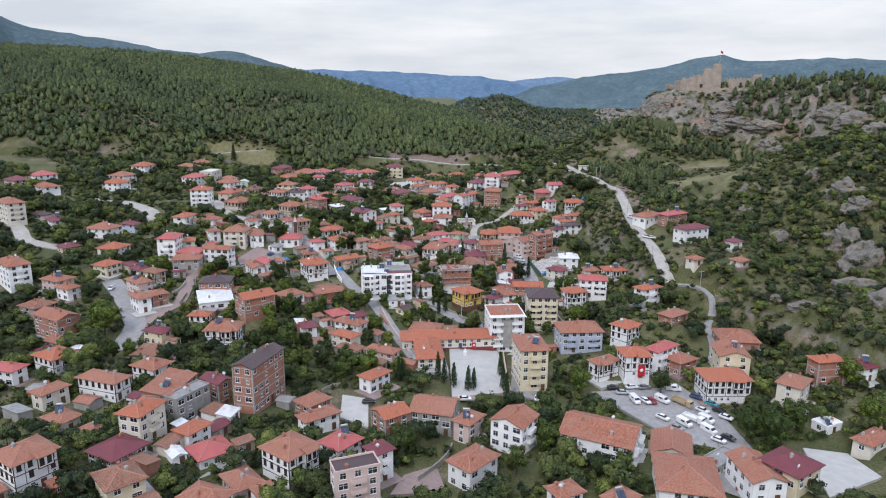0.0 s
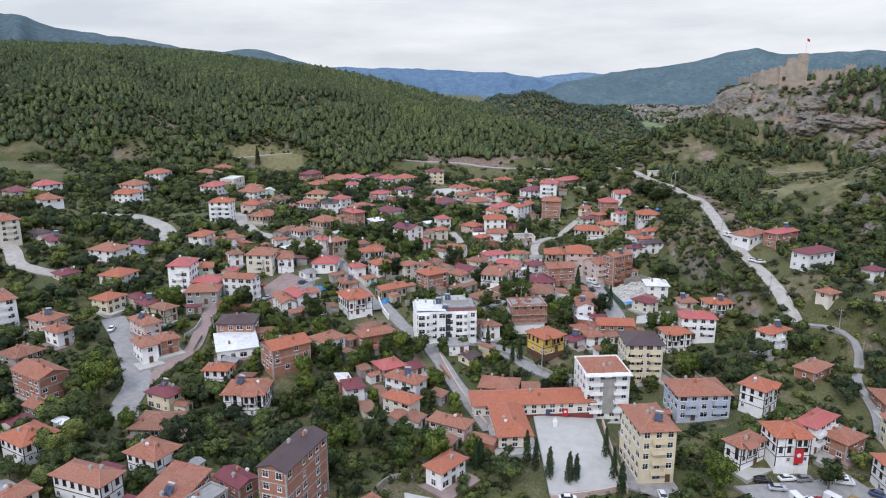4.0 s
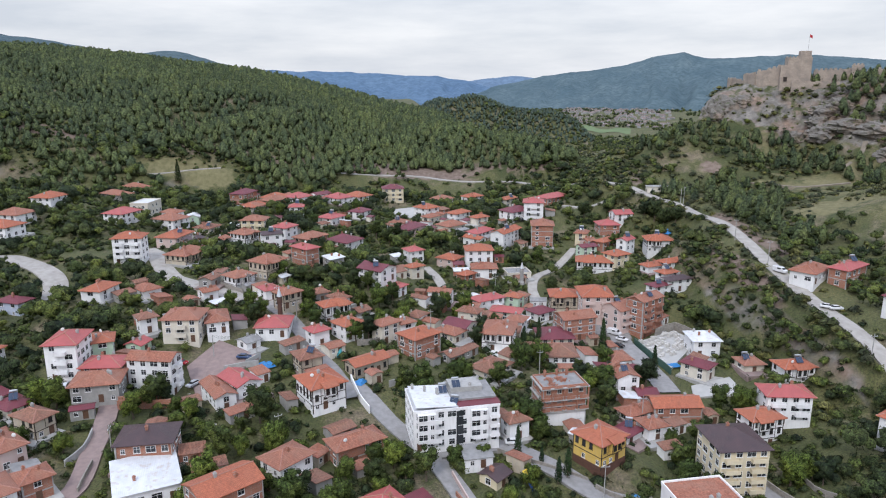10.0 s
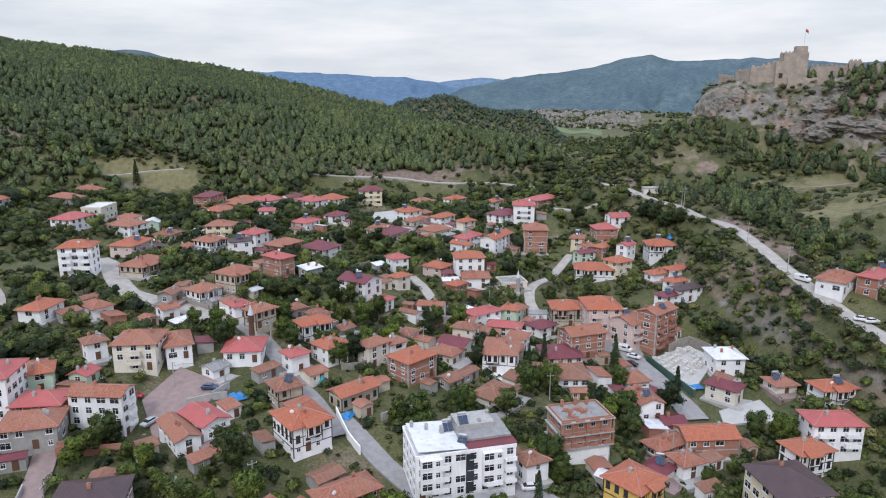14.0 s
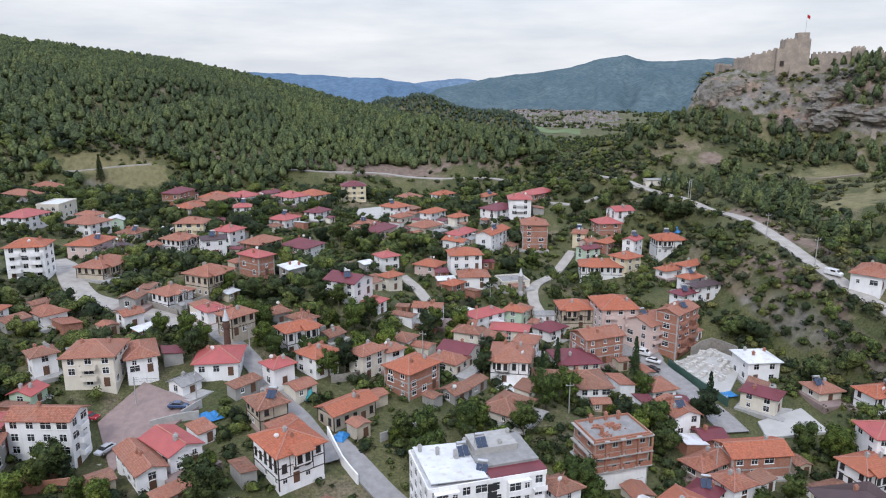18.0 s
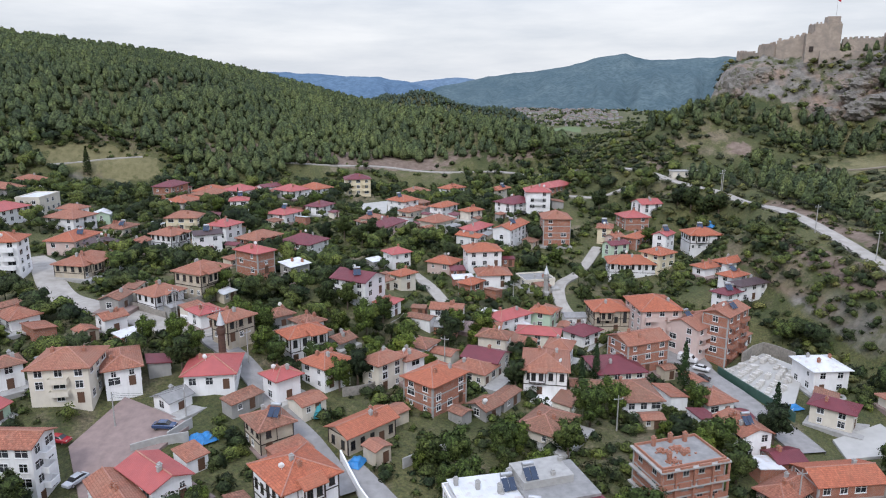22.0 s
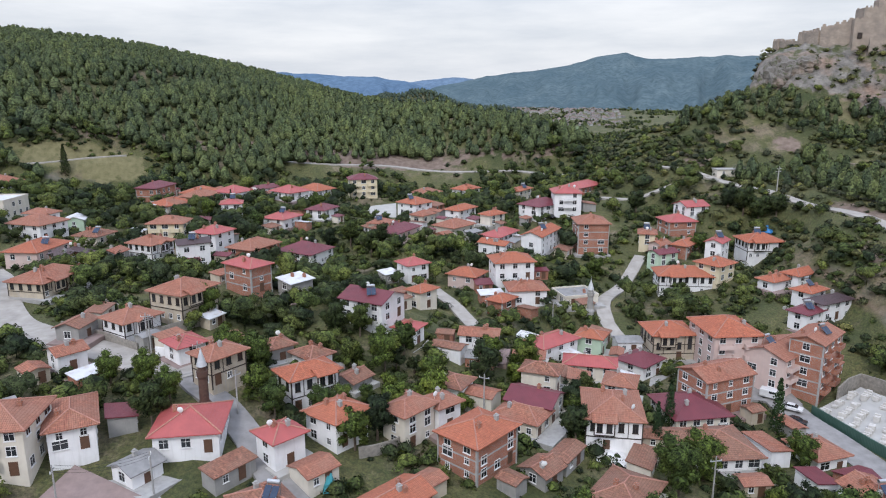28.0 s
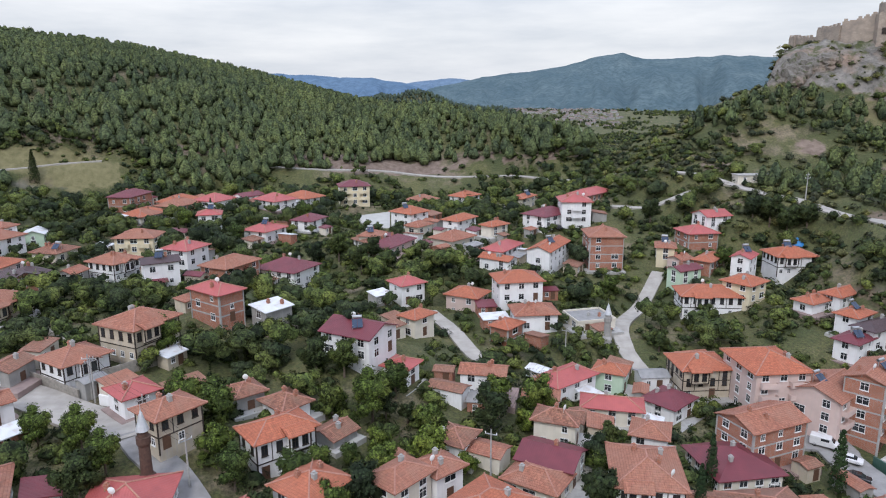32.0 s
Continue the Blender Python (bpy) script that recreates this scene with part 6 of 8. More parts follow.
# castle hill


def MEADOW(x, y):
    """Open grass: the meadow below the castle, the clay bank and the strip above the pale road."""
    u, v = (x - 154) * 0.54 + (y - 403) * 0.84, (x - 154) * 0.84 - (y - 403) * 0.54
    return (np.hypot(u / 36, v / 15) < 1) | (np.hypot((x - 165) / 14, (y - 514) / 9) < 1) | (np.hypot((x - 185) / 32, (y - 470) / 12) < 1) | (np.hypot((x - 132) / 14, (y - 500) / 10) < 1)


fx, fy = scatter(70, 460, 190, 660, 4.3)
keep = free_of(fx, fy, 1.0) & (fx > np.interp(fy, (190, 250, 300, 600), (130, 110, 74, 60))) & (field(fx, fy, 20, 8.0) > np.where(MEADOW(fx, fy), 0.62, 0.28) + 0.1 * smooth(30, 44, castle_rock(fx, fy)))
fx, fy = fx[keep], fy[keep]
woods("hill_scrub", fx, fy, nr.uniform(0.6, 3.4, len(fx)), BUSHES, SCRUB, "low green scrub on the rocky castle hill", "shrubs", 1.25)


def ROADSIDE(x, y):
    """The open verges of the hill road."""
    return (np.abs(x - 101) < 9) & (y > 285) & (y < 470)


fx, fy = scatter(78, 440, 200, 620, 6.8)
keep = ((fy < 545) | (fx > 150)) & free_of(fx, fy, 1.5, 2.5) & (fx > np.interp(fy, (190, 250, 300, 600), (135, 116, 84, 80))) & (field(fx, fy, 30, 4.4) > np.where(MEADOW(fx, fy), 0.80, np.where(fy < 390, 0.36, 0.50))) & (castle_rock(fx, fy) < 26) & ~ROADSIDE(fx, fy)
fx, fy = fx[keep], fy[keep]
fx2, fy2 = scatter(106, 300, 150, 400, 5.6)
keep = free_of(fx2, fy2, 1.2, 2.0) & (field(fx2, fy2, 22, 7.7) > 0.37) & ~ROADSIDE(fx2, fy2)
HILL_TREES = (np.concatenate([fx, fx2[keep]]), np.concatenate([fy, fy2[keep]]))
# pines below the castle
fx, fy = scatter(80, 340, 380, 640, 5.2)
m_ = np.maximum.reduce([bump(fx, fy, 132, 530, 1.3, 30, 13, -14), bump(fx, fy, 168, 508, 1.2, 17, 12), bump(fx, fy, 186, 490, 1.1, 26, 8, -35), bump(fx, fy, 126, 462, 1.25, 34, 13, -28), bump(fx, fy, 125, 428, 1.1, 13, 20), bump(fx, fy, 128, 396, 1.0, 8, 18), bump(fx, fy, 140, 479, 1.1, 16, 9, -20), bump(fx, fy, 215, 462, 1.1, 26, 9, -25), bump(fx, fy, 260, 480, 1.2, 60, 22, -40), bump(fx, fy, 222, 537, 1.5, 12, 7), bump(fx, fy, 245, 512, 1.2, 30, 12, -40)])
keep = (m_ * 1.1 + 0.55 * field(fx, fy, 12, 5.5) > 0.80) & free_of(fx, fy, 1.2) & (np.hypot((fx - 133) / 11, (fy - 500) / 9) > 1)
fx, fy = fx[keep], fy[keep]
woods("hill_pines", fx, fy, nr.uniform(4.5, 9, len(fx)), PINES_NEAR, PINE, "dark pines scattered below the castle", "pines", 1.25)
# valley behind the saddle
fx, fy = scatter(60, 620, 650, 1700, 11)
keep = field(fx, fy, 50, 2.0) > 0.40 - 0.3 * smooth(330, 230, fx + 0.12 * (1200 - fy))
fx, fy = fx[keep], fy[keep]
woods("valley_scrub", fx, fy, nr.uniform(2.5, 7, len(fx)), BUSHES_FAR, SCRUB, "scrub on the valley sides", "shrubs", 1.2)

fx, fy = scatter(150, 1150, 1500, 2750, 15)
az_, far_ = np.degrees(np.arctan2(fx + 42, fy - 150)), np.hypot(fx + 42, fy - 150)
keep = ~((az_ > 15) & (az_ < 20.5) & (far_ > 1800) & (far_ < 2000)) & (field(fx, fy, 70, 9.3) > np.where((fy > 1850) & (fx > 450), 0.56, 0.36))
fx, fy = fx[keep], fy[keep]
woods("valley_trees", fx, fy, nr.uniform(6, 12, len(fx)), BUSHES_FAR, LEAF_D, "green trees along the floor of the far valley", "trees", 0.9)

PROTO = {}
for key, args in {"b": (21, 9.0, 4.2, LEAF, "leafy green broad-crowned garden tree"), "B": (22, 8.0, 3.6, LEAF, "leafy green garden tree"), "d": (23, 9.0, 3.8, LEAF_D, "dark green leafy tree"),
                  "r": (24, 5.0, 2.6, LEAF, "small round green fruit tree"), "R": (25, 6.0, 2.7, LEAF_D, "small dark green fruit tree"), "g": (26, 7.0, 3.4, LEAF, "spreading green walnut tree")}.items():
    PROTO[key] = broad_tree(*args)
PROTO["c"] = cypress_tree(31, 9.0)
PROTO["C"] = cypress_tree(32, 8.0)
PROTO["p"] = cypress_tree(33, 15.0, 2.1, LEAF_D, "tall narrow green poplar by a clearing", "poplar")
PROTO_H = {"b": 9.0, "B": 8.0, "d": 9.0, "r": 5.0, "R": 6.0, "g": 7.0, "c": 9.0, "C": 8.0, "p": 15.0}
used = set()
TREES = []


def tree(kind, x, y, height, turn=0):
    """A tree of a kind at a place; its height in metres."""
    m = Matrix.Translation((x, y, gz(x, y))) @ Matrix.Rotation(radians(turn), 4, "Z")
    s = height / PROTO_H[kind]
    if kind in used:
        ob = copy_thing(PROTO[kind], m)
    else:
        used.add(kind)
        ob = PROTO[kind]
        ob.matrix_basis = m
    ob.scale = (s, s, s)
    TREES.append((x, y, 0.35 * height))
    return ob


tree("p", -177.1, 581.8, 15)
tree("b", -123.9, 237.9, 14)
tree("b", 94.4, 178.0, 13)
tree("b", 89.3, 181.0, 10)
tree("g", 104.1, 186.4, 10)
tree("b", 45.1, 208.2, 10)
tree("d", 72.0, 209.4, 9)
tree("d", 37.5, 207.3, 6)
tree("d", 45.3, 154.1, 9)
tree("d", 40.3, 154.2, 8)
tree("d", 18.5, 156.2, 9)
tree("c", 20.1, 221.8, 9)
tree("c", 20.3, 212.5, 9)
tree("C", 20.9, 206.3, 9)
tree("C", 8.5, 208.5, 9)
tree("C", 10.4, 209.5, 8)
tree("c", -1.4, 214.0, 10)
tree("c", 0.7, 213.0, 9)
tree("C", 3.8, 209.7, 9)
tree("c", -14.3, 211.0, 9)
tree("C", -13.3, 212.1, 8)
tree("d", 124.5, 241.8, 9)
tree("d", 120.1, 244.0, 8)
tree("b", 134.5, 210.8, 10)
tree("b", 127.7, 186.6, 10)
tree("b", 28.2, 168.6, 9)
tree("d", -3.3, 169.7, 8)
tree("B", -9.3, 165.6, 8)
tree("d", -52.4, 194.2, 9)
tree("B", -55.7, 187.1, 8)
tree("B", -113.0, 220.1, 7)
tree("b", -107.3, 221.1, 7)
tree("B", -121.4, 207.5, 6)
tree("r", -24.7, 277.1, 5)
tree("r", -17.8, 277.7, 4.5)
tree("c", -9.3, 279.1, 9)
tree("C", 1.1, 271.5, 8)
tree("C", -1.6, 269.2, 7)
tree("C", -3.9, 276.9, 5)
tree("c", 41.9, 325.4, 11)
tree("c", 3.7, 341.5, 9)
tree("C", -57.8, 357.3, 5)
tree("c", 10.4, 349.7, 10)
tree("c", 32.1, 347.2, 12)
tree("c", -96.0, 534.1, 8)
tree("c", -77.1, 455.0, 8)
tree("C", -60.4, 351.6, 5)
tree("b", 0.1, 326.4, 10)
tree("b", 7.3, 331.3, 9)
tree("d", -8.6, 315.2, 9)
tree("b", 29.4, 335.6, 7)
tree("d", -47.4, 341.4, 9)
tree("B", -51.3, 338.0, 8)
tree("d", -12.1, 341.2, 8)
tree("B", -67.3, 350.0, 7)
tree("b", -86.7, 353.6, 7)
tree("b", -94.3, 358.0, 6.5)
tree("b", -81.8, 347.5, 6.5)
tree("b", -73.8, 361.1, 8)
tree("g", -68.7, 361.0, 8)
tree("d", -53.8, 377.1, 9)
tree("d", -47.1, 387.6, 9)
tree("d", -48.6, 377.1, 8)
tree("B", -39.6, 372.1, 8)
tree("B", -20.4, 372.1, 8)
tree("b", -59.7, 522.4, 9)
tree("d", -47.8, 470.7, 10)
tree("d", -41.3, 459.0, 10)
tree("d", -37.4, 465.1, 9)
tree("d", -55.0, 472.5, 9)
tree("d", 59.9, 476.5, 10)
tree("d", 90.1, 445.4, 11)
tree("d", 87.5, 450.6, 11)
tree("d", 83.5, 453.7, 9)
tree("d", 94.9, 443.0, 9)
tree("B", 27.0, 431.5, 7)
tree("B", -9.9, 449.5, 7)
tree("B", 63.8, 436.0, 7)
tree("R", 25.9, 399.5, 6)
tree("R", 44.7, 412.1, 6)
tree("b", -102.4, 516.1, 8)
tree("b", -81.3, 490.4, 8)
tree("b", -88.2, 393.1, 8)
tree("b", -82.0, 388.7, 8)
fx, fy = scatter(-430, 110, 115, 612, 5.9)
keep = ((fx > -265) | (fy > 330)) & free_of(fx, fy, 1.4, 2.6) & (field(fx, fy, 26, 6.6) > np.where(fx > 74, 0.50, 0.40)) & ~OPEN(fx, fy) & ~((fx > 104) & (fy > 270)) & ~ROADSIDE(fx, fy)
t_ = np.array(TREES)
keep &= np.array([np.min(np.hypot(t_[:, 0] - a, t_[:, 1] - b) - t_[:, 2]) > 2.5 for a, b in zip(fx, fy)])
fx, fy = fx[keep], fy[keep]
# the nearest of them are trees of their own, the rest are joined
order = np.argsort(np.abs(fx + 30) * 0.8 + np.abs(fy - 290))
kinds = [prng.choice("bBbddrRRgg") for k in order[:170]]
tall = below_eaves(fx[order[:170]], fy[order[:170]], np.array([PROTO_H[k] * prng.uniform(0.6, 1.15) for k in kinds]))
for k, kind, h in zip(order, kinds, tall):
    tree(kind, float(fx[k]), float(fy[k]), float(h), prng.uniform(0, 360))


def crown_points(rng, n_cl, size, n_lobes):
    """A broad crown of unit height: several closed lobes with sprays of leaves."""
    lobes = [(0, 0, 0.56, 0.32)] + [(0.25 * math.cos(a), 0.25 * math.sin(a), rng.uniform(0.34, 0.76), rng.uniform(0.15, 0.24)) for a in (math.tau * k / n_lobes + rng.uniform(-.4, .4) for k in range(n_lobes))]
    mb = MB()
    clumps(rng, [(*q, 0.95) for q in lobes], n_cl, size, mb)
    for a in (0.0, 1.6, 3.1, 4.7):
        c, s = 0.02 * math.cos(a), 0.02 * math.sin(a)
        mb.face(((c, s, -0.05), (-s, c, -0.05), (-s * 0.6, c * 0.6, 0.6), (c * 0.6, s * 0.6, 0.6)))
    return shape_of([f for q in lobes for f in core(rng, *q[:3], q[3] * 0.76, 1.0, 6, 3)], mb.v)


CROWNS = [crown_points(prng, 80, 0.072, 5) for _ in range(10)]
CROWNS_FAR = [crown_points(prng, 36, 0.088, 3) for _ in range(10)]
rest = order[170:]
close_by = fy[rest] < 400
for key, ids_, shapes_ in (("garden_trees", rest[close_by], CROWNS), ("far_garden_trees", rest[~close_by], CROWNS_FAR)):
    woods(key, fx[ids_], fy[ids_], below_eaves(fx[ids_], fy[ids_], 3.2 + 7.0 * nr.uniform(0, 1, len(ids_)) ** 1.5), shapes_, LEAF_D, "leafy green trees in the gardens farther off", "trees", 1.1)
woods("hill_trees", HILL_TREES[0], HILL_TREES[1], below_eaves(*HILL_TREES, nr.uniform(2.8, 6.8, len(HILL_TREES[0]))), CROWNS_FAR, LEAF_D, "small dark green trees on the castle hill", "trees", 1.15)

# ---- castle ----
CSTONE = Nodes("pale_castle_stone", 0.95)
cs_t = CSTONE.add("ShaderNodeTexBrick", Scale=1.0)
cs_t.inputs["Color1"].default_value, cs_t.inputs["Color2"].default_value, cs_t.inputs["Mortar"].default_value = (0.47, 0.385, 0.31, 1), (0.36, 0.295, 0.24, 1), (0.24, 0.20, 0.165, 1)
cs_t.inputs["Brick Width"].default_value, cs_t.inputs["Row Height"].default_value, cs_t.inputs["Mortar Size"].default_value = 0.9, 0.5, 0.04
CSTONE.link(CSTONE.co.outputs["UV"], cs_t.inputs["Vector"])
cs_c = CSTONE.mix(CSTONE.ramp(CSTONE.noise(0.25, 7), (0, 0, 0), (0.7, 0.7, 0.7), 0.42, 0.66), cs_t.outputs["Color"], (0.23, 0.20, 0.175))
CSTONE = CSTONE.done(cs_c, CSTONE.noise(1.2, 7), 0.7, 0.15)


def rampart(name, a, b, top_a, top_b, thick, label, merlons=True, parent=None):
    """A battlemented wall from a to b with a sloping or level top; one piece of the castle."""
    a, b = Vector(a), Vector(b)
    ln = (b - a).length
    u = (b - a) / ln
    s = Vector((-u.y, u.x)) * thick / 2
    za = max(min(gz(a.x, a.y), gz(b.x, b.y)) - 4, top_a - 14)
    mb = MB()
    n = max(2, int(ln / 2.4))
    rng = random.Random(int(abs(a.x * 7 + b.y)))
    for k in range(n):
        p, q = a + u * ln * k / n, a + u * ln * (k + 1) / n
        zt = top_a + (top_b - top_a) * (k + 0.5) / n + rng.uniform(-0.25, 0.25)
        c = [p - s, q - s, q + s, p + s]
        mb.face([(v.x, v.y, zt) for v in c])
        for v0, v1 in ((c[0], c[1]), (c[2], c[3]), (c[1], c[2]), (c[3], c[0])):
            mb.face(((v0.x, v0.y, za), (v1.x, v1.y, za), (v1.x, v1.y, zt), (v0.x, v0.y, zt)))
        if merlons and rng.random() < 0.85:
            p2, q2 = a + u * ln * (k + 0.2) / n, a + u * ln * (k + 0.75) / n
            h = 1.1 * rng.uniform(0.7, 1.1)
            e = [p2 - s, q2 - s, q2 - s * 0.3, p2 - s * 0.3]
            mb.face([(v.x, v.y, zt + h) for v in e])
            for v0, v1 in zip(e, e[1:] + e[:1]):
                mb.face(((v0.x, v0.y, zt - 0.1), (v1.x, v1.y, zt - 0.1), (v1.x, v1.y, zt + h), (v0.x, v0.y, zt + h)))
    ob = new(name, mb.mesh(name, CSTONE))
    ob.parent = parent
    return tagged(ob, label)


castle = tagged(new("castle"), "ruined pale stone castle with battlements on a rocky crag", "castle")
rampart("curtain_wall", (186, 586), (186, 568), 98.5, 98.5, 2.0, "low battlemented stone wall", parent=castle)
rampart("curtain_wall", (186, 568), (185.5, 552), 101.5, 102.5, 2.2, "", parent=castle)
rampart("curtain_wall", (185.5, 552), (196, 543), 103.5, 106.5, 2.2, "", parent=castle)
rampart("curtain_wall", (213, 538), (232, 531), 104.0, 104.5, 2.0, "", parent=castle)
rampart("curtain_wall", (238, 526), (262, 508), 104.5, 103.0, 2.0, "", parent=castle)
rampart("curtain_wall", (262, 508), (276, 494), 102.0, 98.5, 2.0, "", parent=castle)
rampart("terrace_wall", (197, 533), (222, 526), 97.8, 97.4, 1.2, "low stone terrace wall", False, parent=castle)


def tower(x, y, w, d, top, turn, name, crenel=True):
    m = pose(x, y, 0, 0, 0, turn)
    z0 = gz(x, y) - 6
    mb = MB().box(-w / 2, -d / 2, z0, w / 2, d / 2, top, 0, m)
    if crenel:
        n = max(3, int(w / 1.8))
        for k in range(n):
            px = -w / 2 + (k + 0.5) * w / n
            for sy in (-1, 1):
                mb.box(px - 0.35, sy * (d / 2 - 0.3) - 0.3, top, px + 0.35, sy * (d / 2 - 0.3) + 0.3, top + 0.8, 0, m)
    ob = new(name, mb.mesh(name, CSTONE))
    ob.parent = castle
    return ob


tower(204.5, 541, 13, 11, 111.5, -20, "keep")
tower(207.5, 540, 6, 6, 115.2, -20, "turret", False)
tower(197, 541, 6, 6, 106.5, -20, "gate_tower")
tower(186, 585, 4, 4, 99.5, 0, "corner_tower")
tower(234, 529, 6, 6, 107.0, -30, "wall_tower")
tower(268, 503, 7, 7, 106.0, -40, "east_tower")
# a solid dark panel on the wall stands in for the gateway's shade
part("gate_opening", MB().box(-1.0, -0.15, 0, 1.0, 0.1, 2.6).mesh("gate_opening", TIMBER), castle, "dark panel for the shaded gateway", pose(195.6, 537.9, 97.6, 0, 0, -20))
RED = plain("red_cloth", (0.50, 0.02, 0.03), (0.42, 0.015, 0.025), 1.0, 0.8)
pole_ = tagged(new("castle_flag", MB().tube(((208.5, 539, 115), (208.5, 539, 125)), (0.1, 0.06), 6).mesh("castle_flag", STEEL)), "red flag on a steel pole above the keep", "flag")
fl = MB()
for k in range(6):
    x0, x1 = k * 0.30, (k + 1) * 0.30
    y0, y1 = 0.2 * math.sin(k * 1.1), 0.2 * math.sin((k + 1) * 1.1)
    fl.face(((208.6 + x0, 539 + y0, 123.2 - 0.18 * k), (208.6 + x1, 539 + y1, 123.02 - 0.18 * k), (208.6 + x1, 539 + y1, 124.75 - 0.2 * k), (208.6 + x0, 539 + y0, 124.95 - 0.2 * k)))
part("flag_cloth", fl.mesh("flag_cloth", RED), pole_, "red cloth")

# ---- rock outcrops ----
ROCK = Nodes("grey_limestone", 0.95)
rk = ROCK.mix(ROCK.noise(0.9, 9, rough=0.75), (0.075, 0.069, 0.062), (0.31, 0.285, 0.250))
rk = ROCK.mix(ROCK.ramp(ROCK.noise(0.12, 5), (0, 0, 0), (0.5, 0.5, 0.5), 0.48, 0.62), rk, (0.30, 0.205, 0.145))
rk = ROCK.mix(ROCK.ramp(ROCK.noise(0.35, 6, rough=0.7), (0, 0, 0), (0.9, 0.9, 0.9), 0.54, 0.62), rk, (0.080, 0.088, 0.042))
ROCK = ROCK.done(rk, ROCK.noise(0.7, 10, rough=0.7), 1.0, 0.9)


def outcrop(x, y, rx, ry, h, turn, seed, label="jagged grey limestone outcrop"):
    """A jagged rock body rising from the slope."""
    bm = bmesh.new()
    bmesh.ops.create_icosphere(bm, subdivisions=4, radius=1.0)
    for v in bm.verts:
        n = noise.fractal(v.co * 1.7 + Vector((seed, 0, 0)), 0.9, 2.2, 5)
        c = noise.cell(v.co * 3.1 + Vector((0, seed, 0)))
        strata = noise.noise(Vector((v.co.x * 1.2 + seed, v.co.y * 1.2, (v.co.z + 0.5 * v.co.x) * 5.0)))
        v.co *= 1 + 0.26 * n + 0.10 * c + 0.16 * strata
        v.co = Vector((v.co.x * rx, v.co.y * ry, v.co.z * h))
    me = bpy.data.meshes.new("rock_outcrop")
    bm.to_mesh(me)
    bm.free()
    me.materials.append(ROCK)
    ob = new("rock_outcrop", me)
    ob.matrix_basis = pose(x, y, gz(x, y) - 0.30 * h, 0, 0, turn)
    return tagged(ob, label, "rock", "rock outcrops of the castle hill")


outcrop(191.1, 322.5, 9, 6, 7, -40, 1)
outcrop(188.7, 304.2, 9, 6, 6, -3, 2)
outcrop(173.5, 291.5, 8, 5, 9, -26, 3)
outcrop(176.6, 279.1, 11, 6, 9, 11, 4)
outcrop(164.6, 260.5, 12, 6, 8, -12, 5)
outcrop(167.2, 249.9, 9, 7, 8, -35, 6)
outcrop(154.8, 308.4, 6, 4, 5, 2, 7)
outcrop(165.8, 367.1, 7, 3, 6, -21, 8)
outcrop(154.1, 344.5, 5, 4, 6, 16, 9)
outcrop(226.8, 466.7, 9, 6, 7, -7, 10)
outcrop(223.0, 476.1, 8, 5, 6, -30, 11)
outcrop(202.0, 504.1, 10, 6, 6, 7, 12)
outcrop(188.3, 510.2, 7, 4, 5, -16, 13)
outcrop(190.4, 350.3, 5, 4, 5, -39, 14)
outcrop(261.4, 466.9, 14, 6, 8, -2, 15)
outcrop(269.2, 453.4, 14, 6, 8, -25, 16)
outcrop(239.7, 383.8, 12, 6, 8, 12, 17)
outcrop(213.5, 498.6, 12, 6, 5, -11, 18)
outcrop(223.6, 488.2, 12, 6, 5, -34, 19)
outcrop(207.2, 512.1, 9, 4, 4, 3, 20)
outcrop(213.4, 510.4, 9, 5, 5, -20, 21)
outcrop(201.8, 510.2, 8, 4, 4, 17, 22)
outcrop(163.5, 547.2, 8, 6, 9, -6, 23)
outcrop(157.1, 544.2, 6, 6, 10, -29, 24)
outcrop(163.8, 545.2, 8, 5, 8, 8, 25)
outcrop(172.5, 543.8, 8, 5, 6, -15, 26)
outcrop(156.7, 546.6, 6, 6, 9, -38, 27)
outcrop(138.7, 252.5, 6, 3, 3, -1, 28)
outcrop(133.4, 259.9, 4, 3, 2, -24, 29)

# ---- distant mountains ----


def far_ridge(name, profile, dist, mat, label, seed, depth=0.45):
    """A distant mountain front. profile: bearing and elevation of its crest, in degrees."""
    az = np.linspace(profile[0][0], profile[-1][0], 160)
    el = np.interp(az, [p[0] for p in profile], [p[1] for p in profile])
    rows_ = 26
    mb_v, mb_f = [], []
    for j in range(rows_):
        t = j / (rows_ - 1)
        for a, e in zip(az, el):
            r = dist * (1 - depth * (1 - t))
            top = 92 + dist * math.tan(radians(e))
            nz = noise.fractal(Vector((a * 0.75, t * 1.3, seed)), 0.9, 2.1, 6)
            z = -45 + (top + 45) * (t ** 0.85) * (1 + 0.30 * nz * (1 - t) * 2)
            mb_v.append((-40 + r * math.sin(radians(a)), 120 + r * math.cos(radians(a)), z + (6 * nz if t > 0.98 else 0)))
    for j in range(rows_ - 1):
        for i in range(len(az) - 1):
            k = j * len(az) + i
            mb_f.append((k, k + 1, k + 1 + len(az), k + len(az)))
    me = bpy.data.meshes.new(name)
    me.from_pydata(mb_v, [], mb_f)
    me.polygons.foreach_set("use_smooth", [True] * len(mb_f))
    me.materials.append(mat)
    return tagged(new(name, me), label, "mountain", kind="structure")


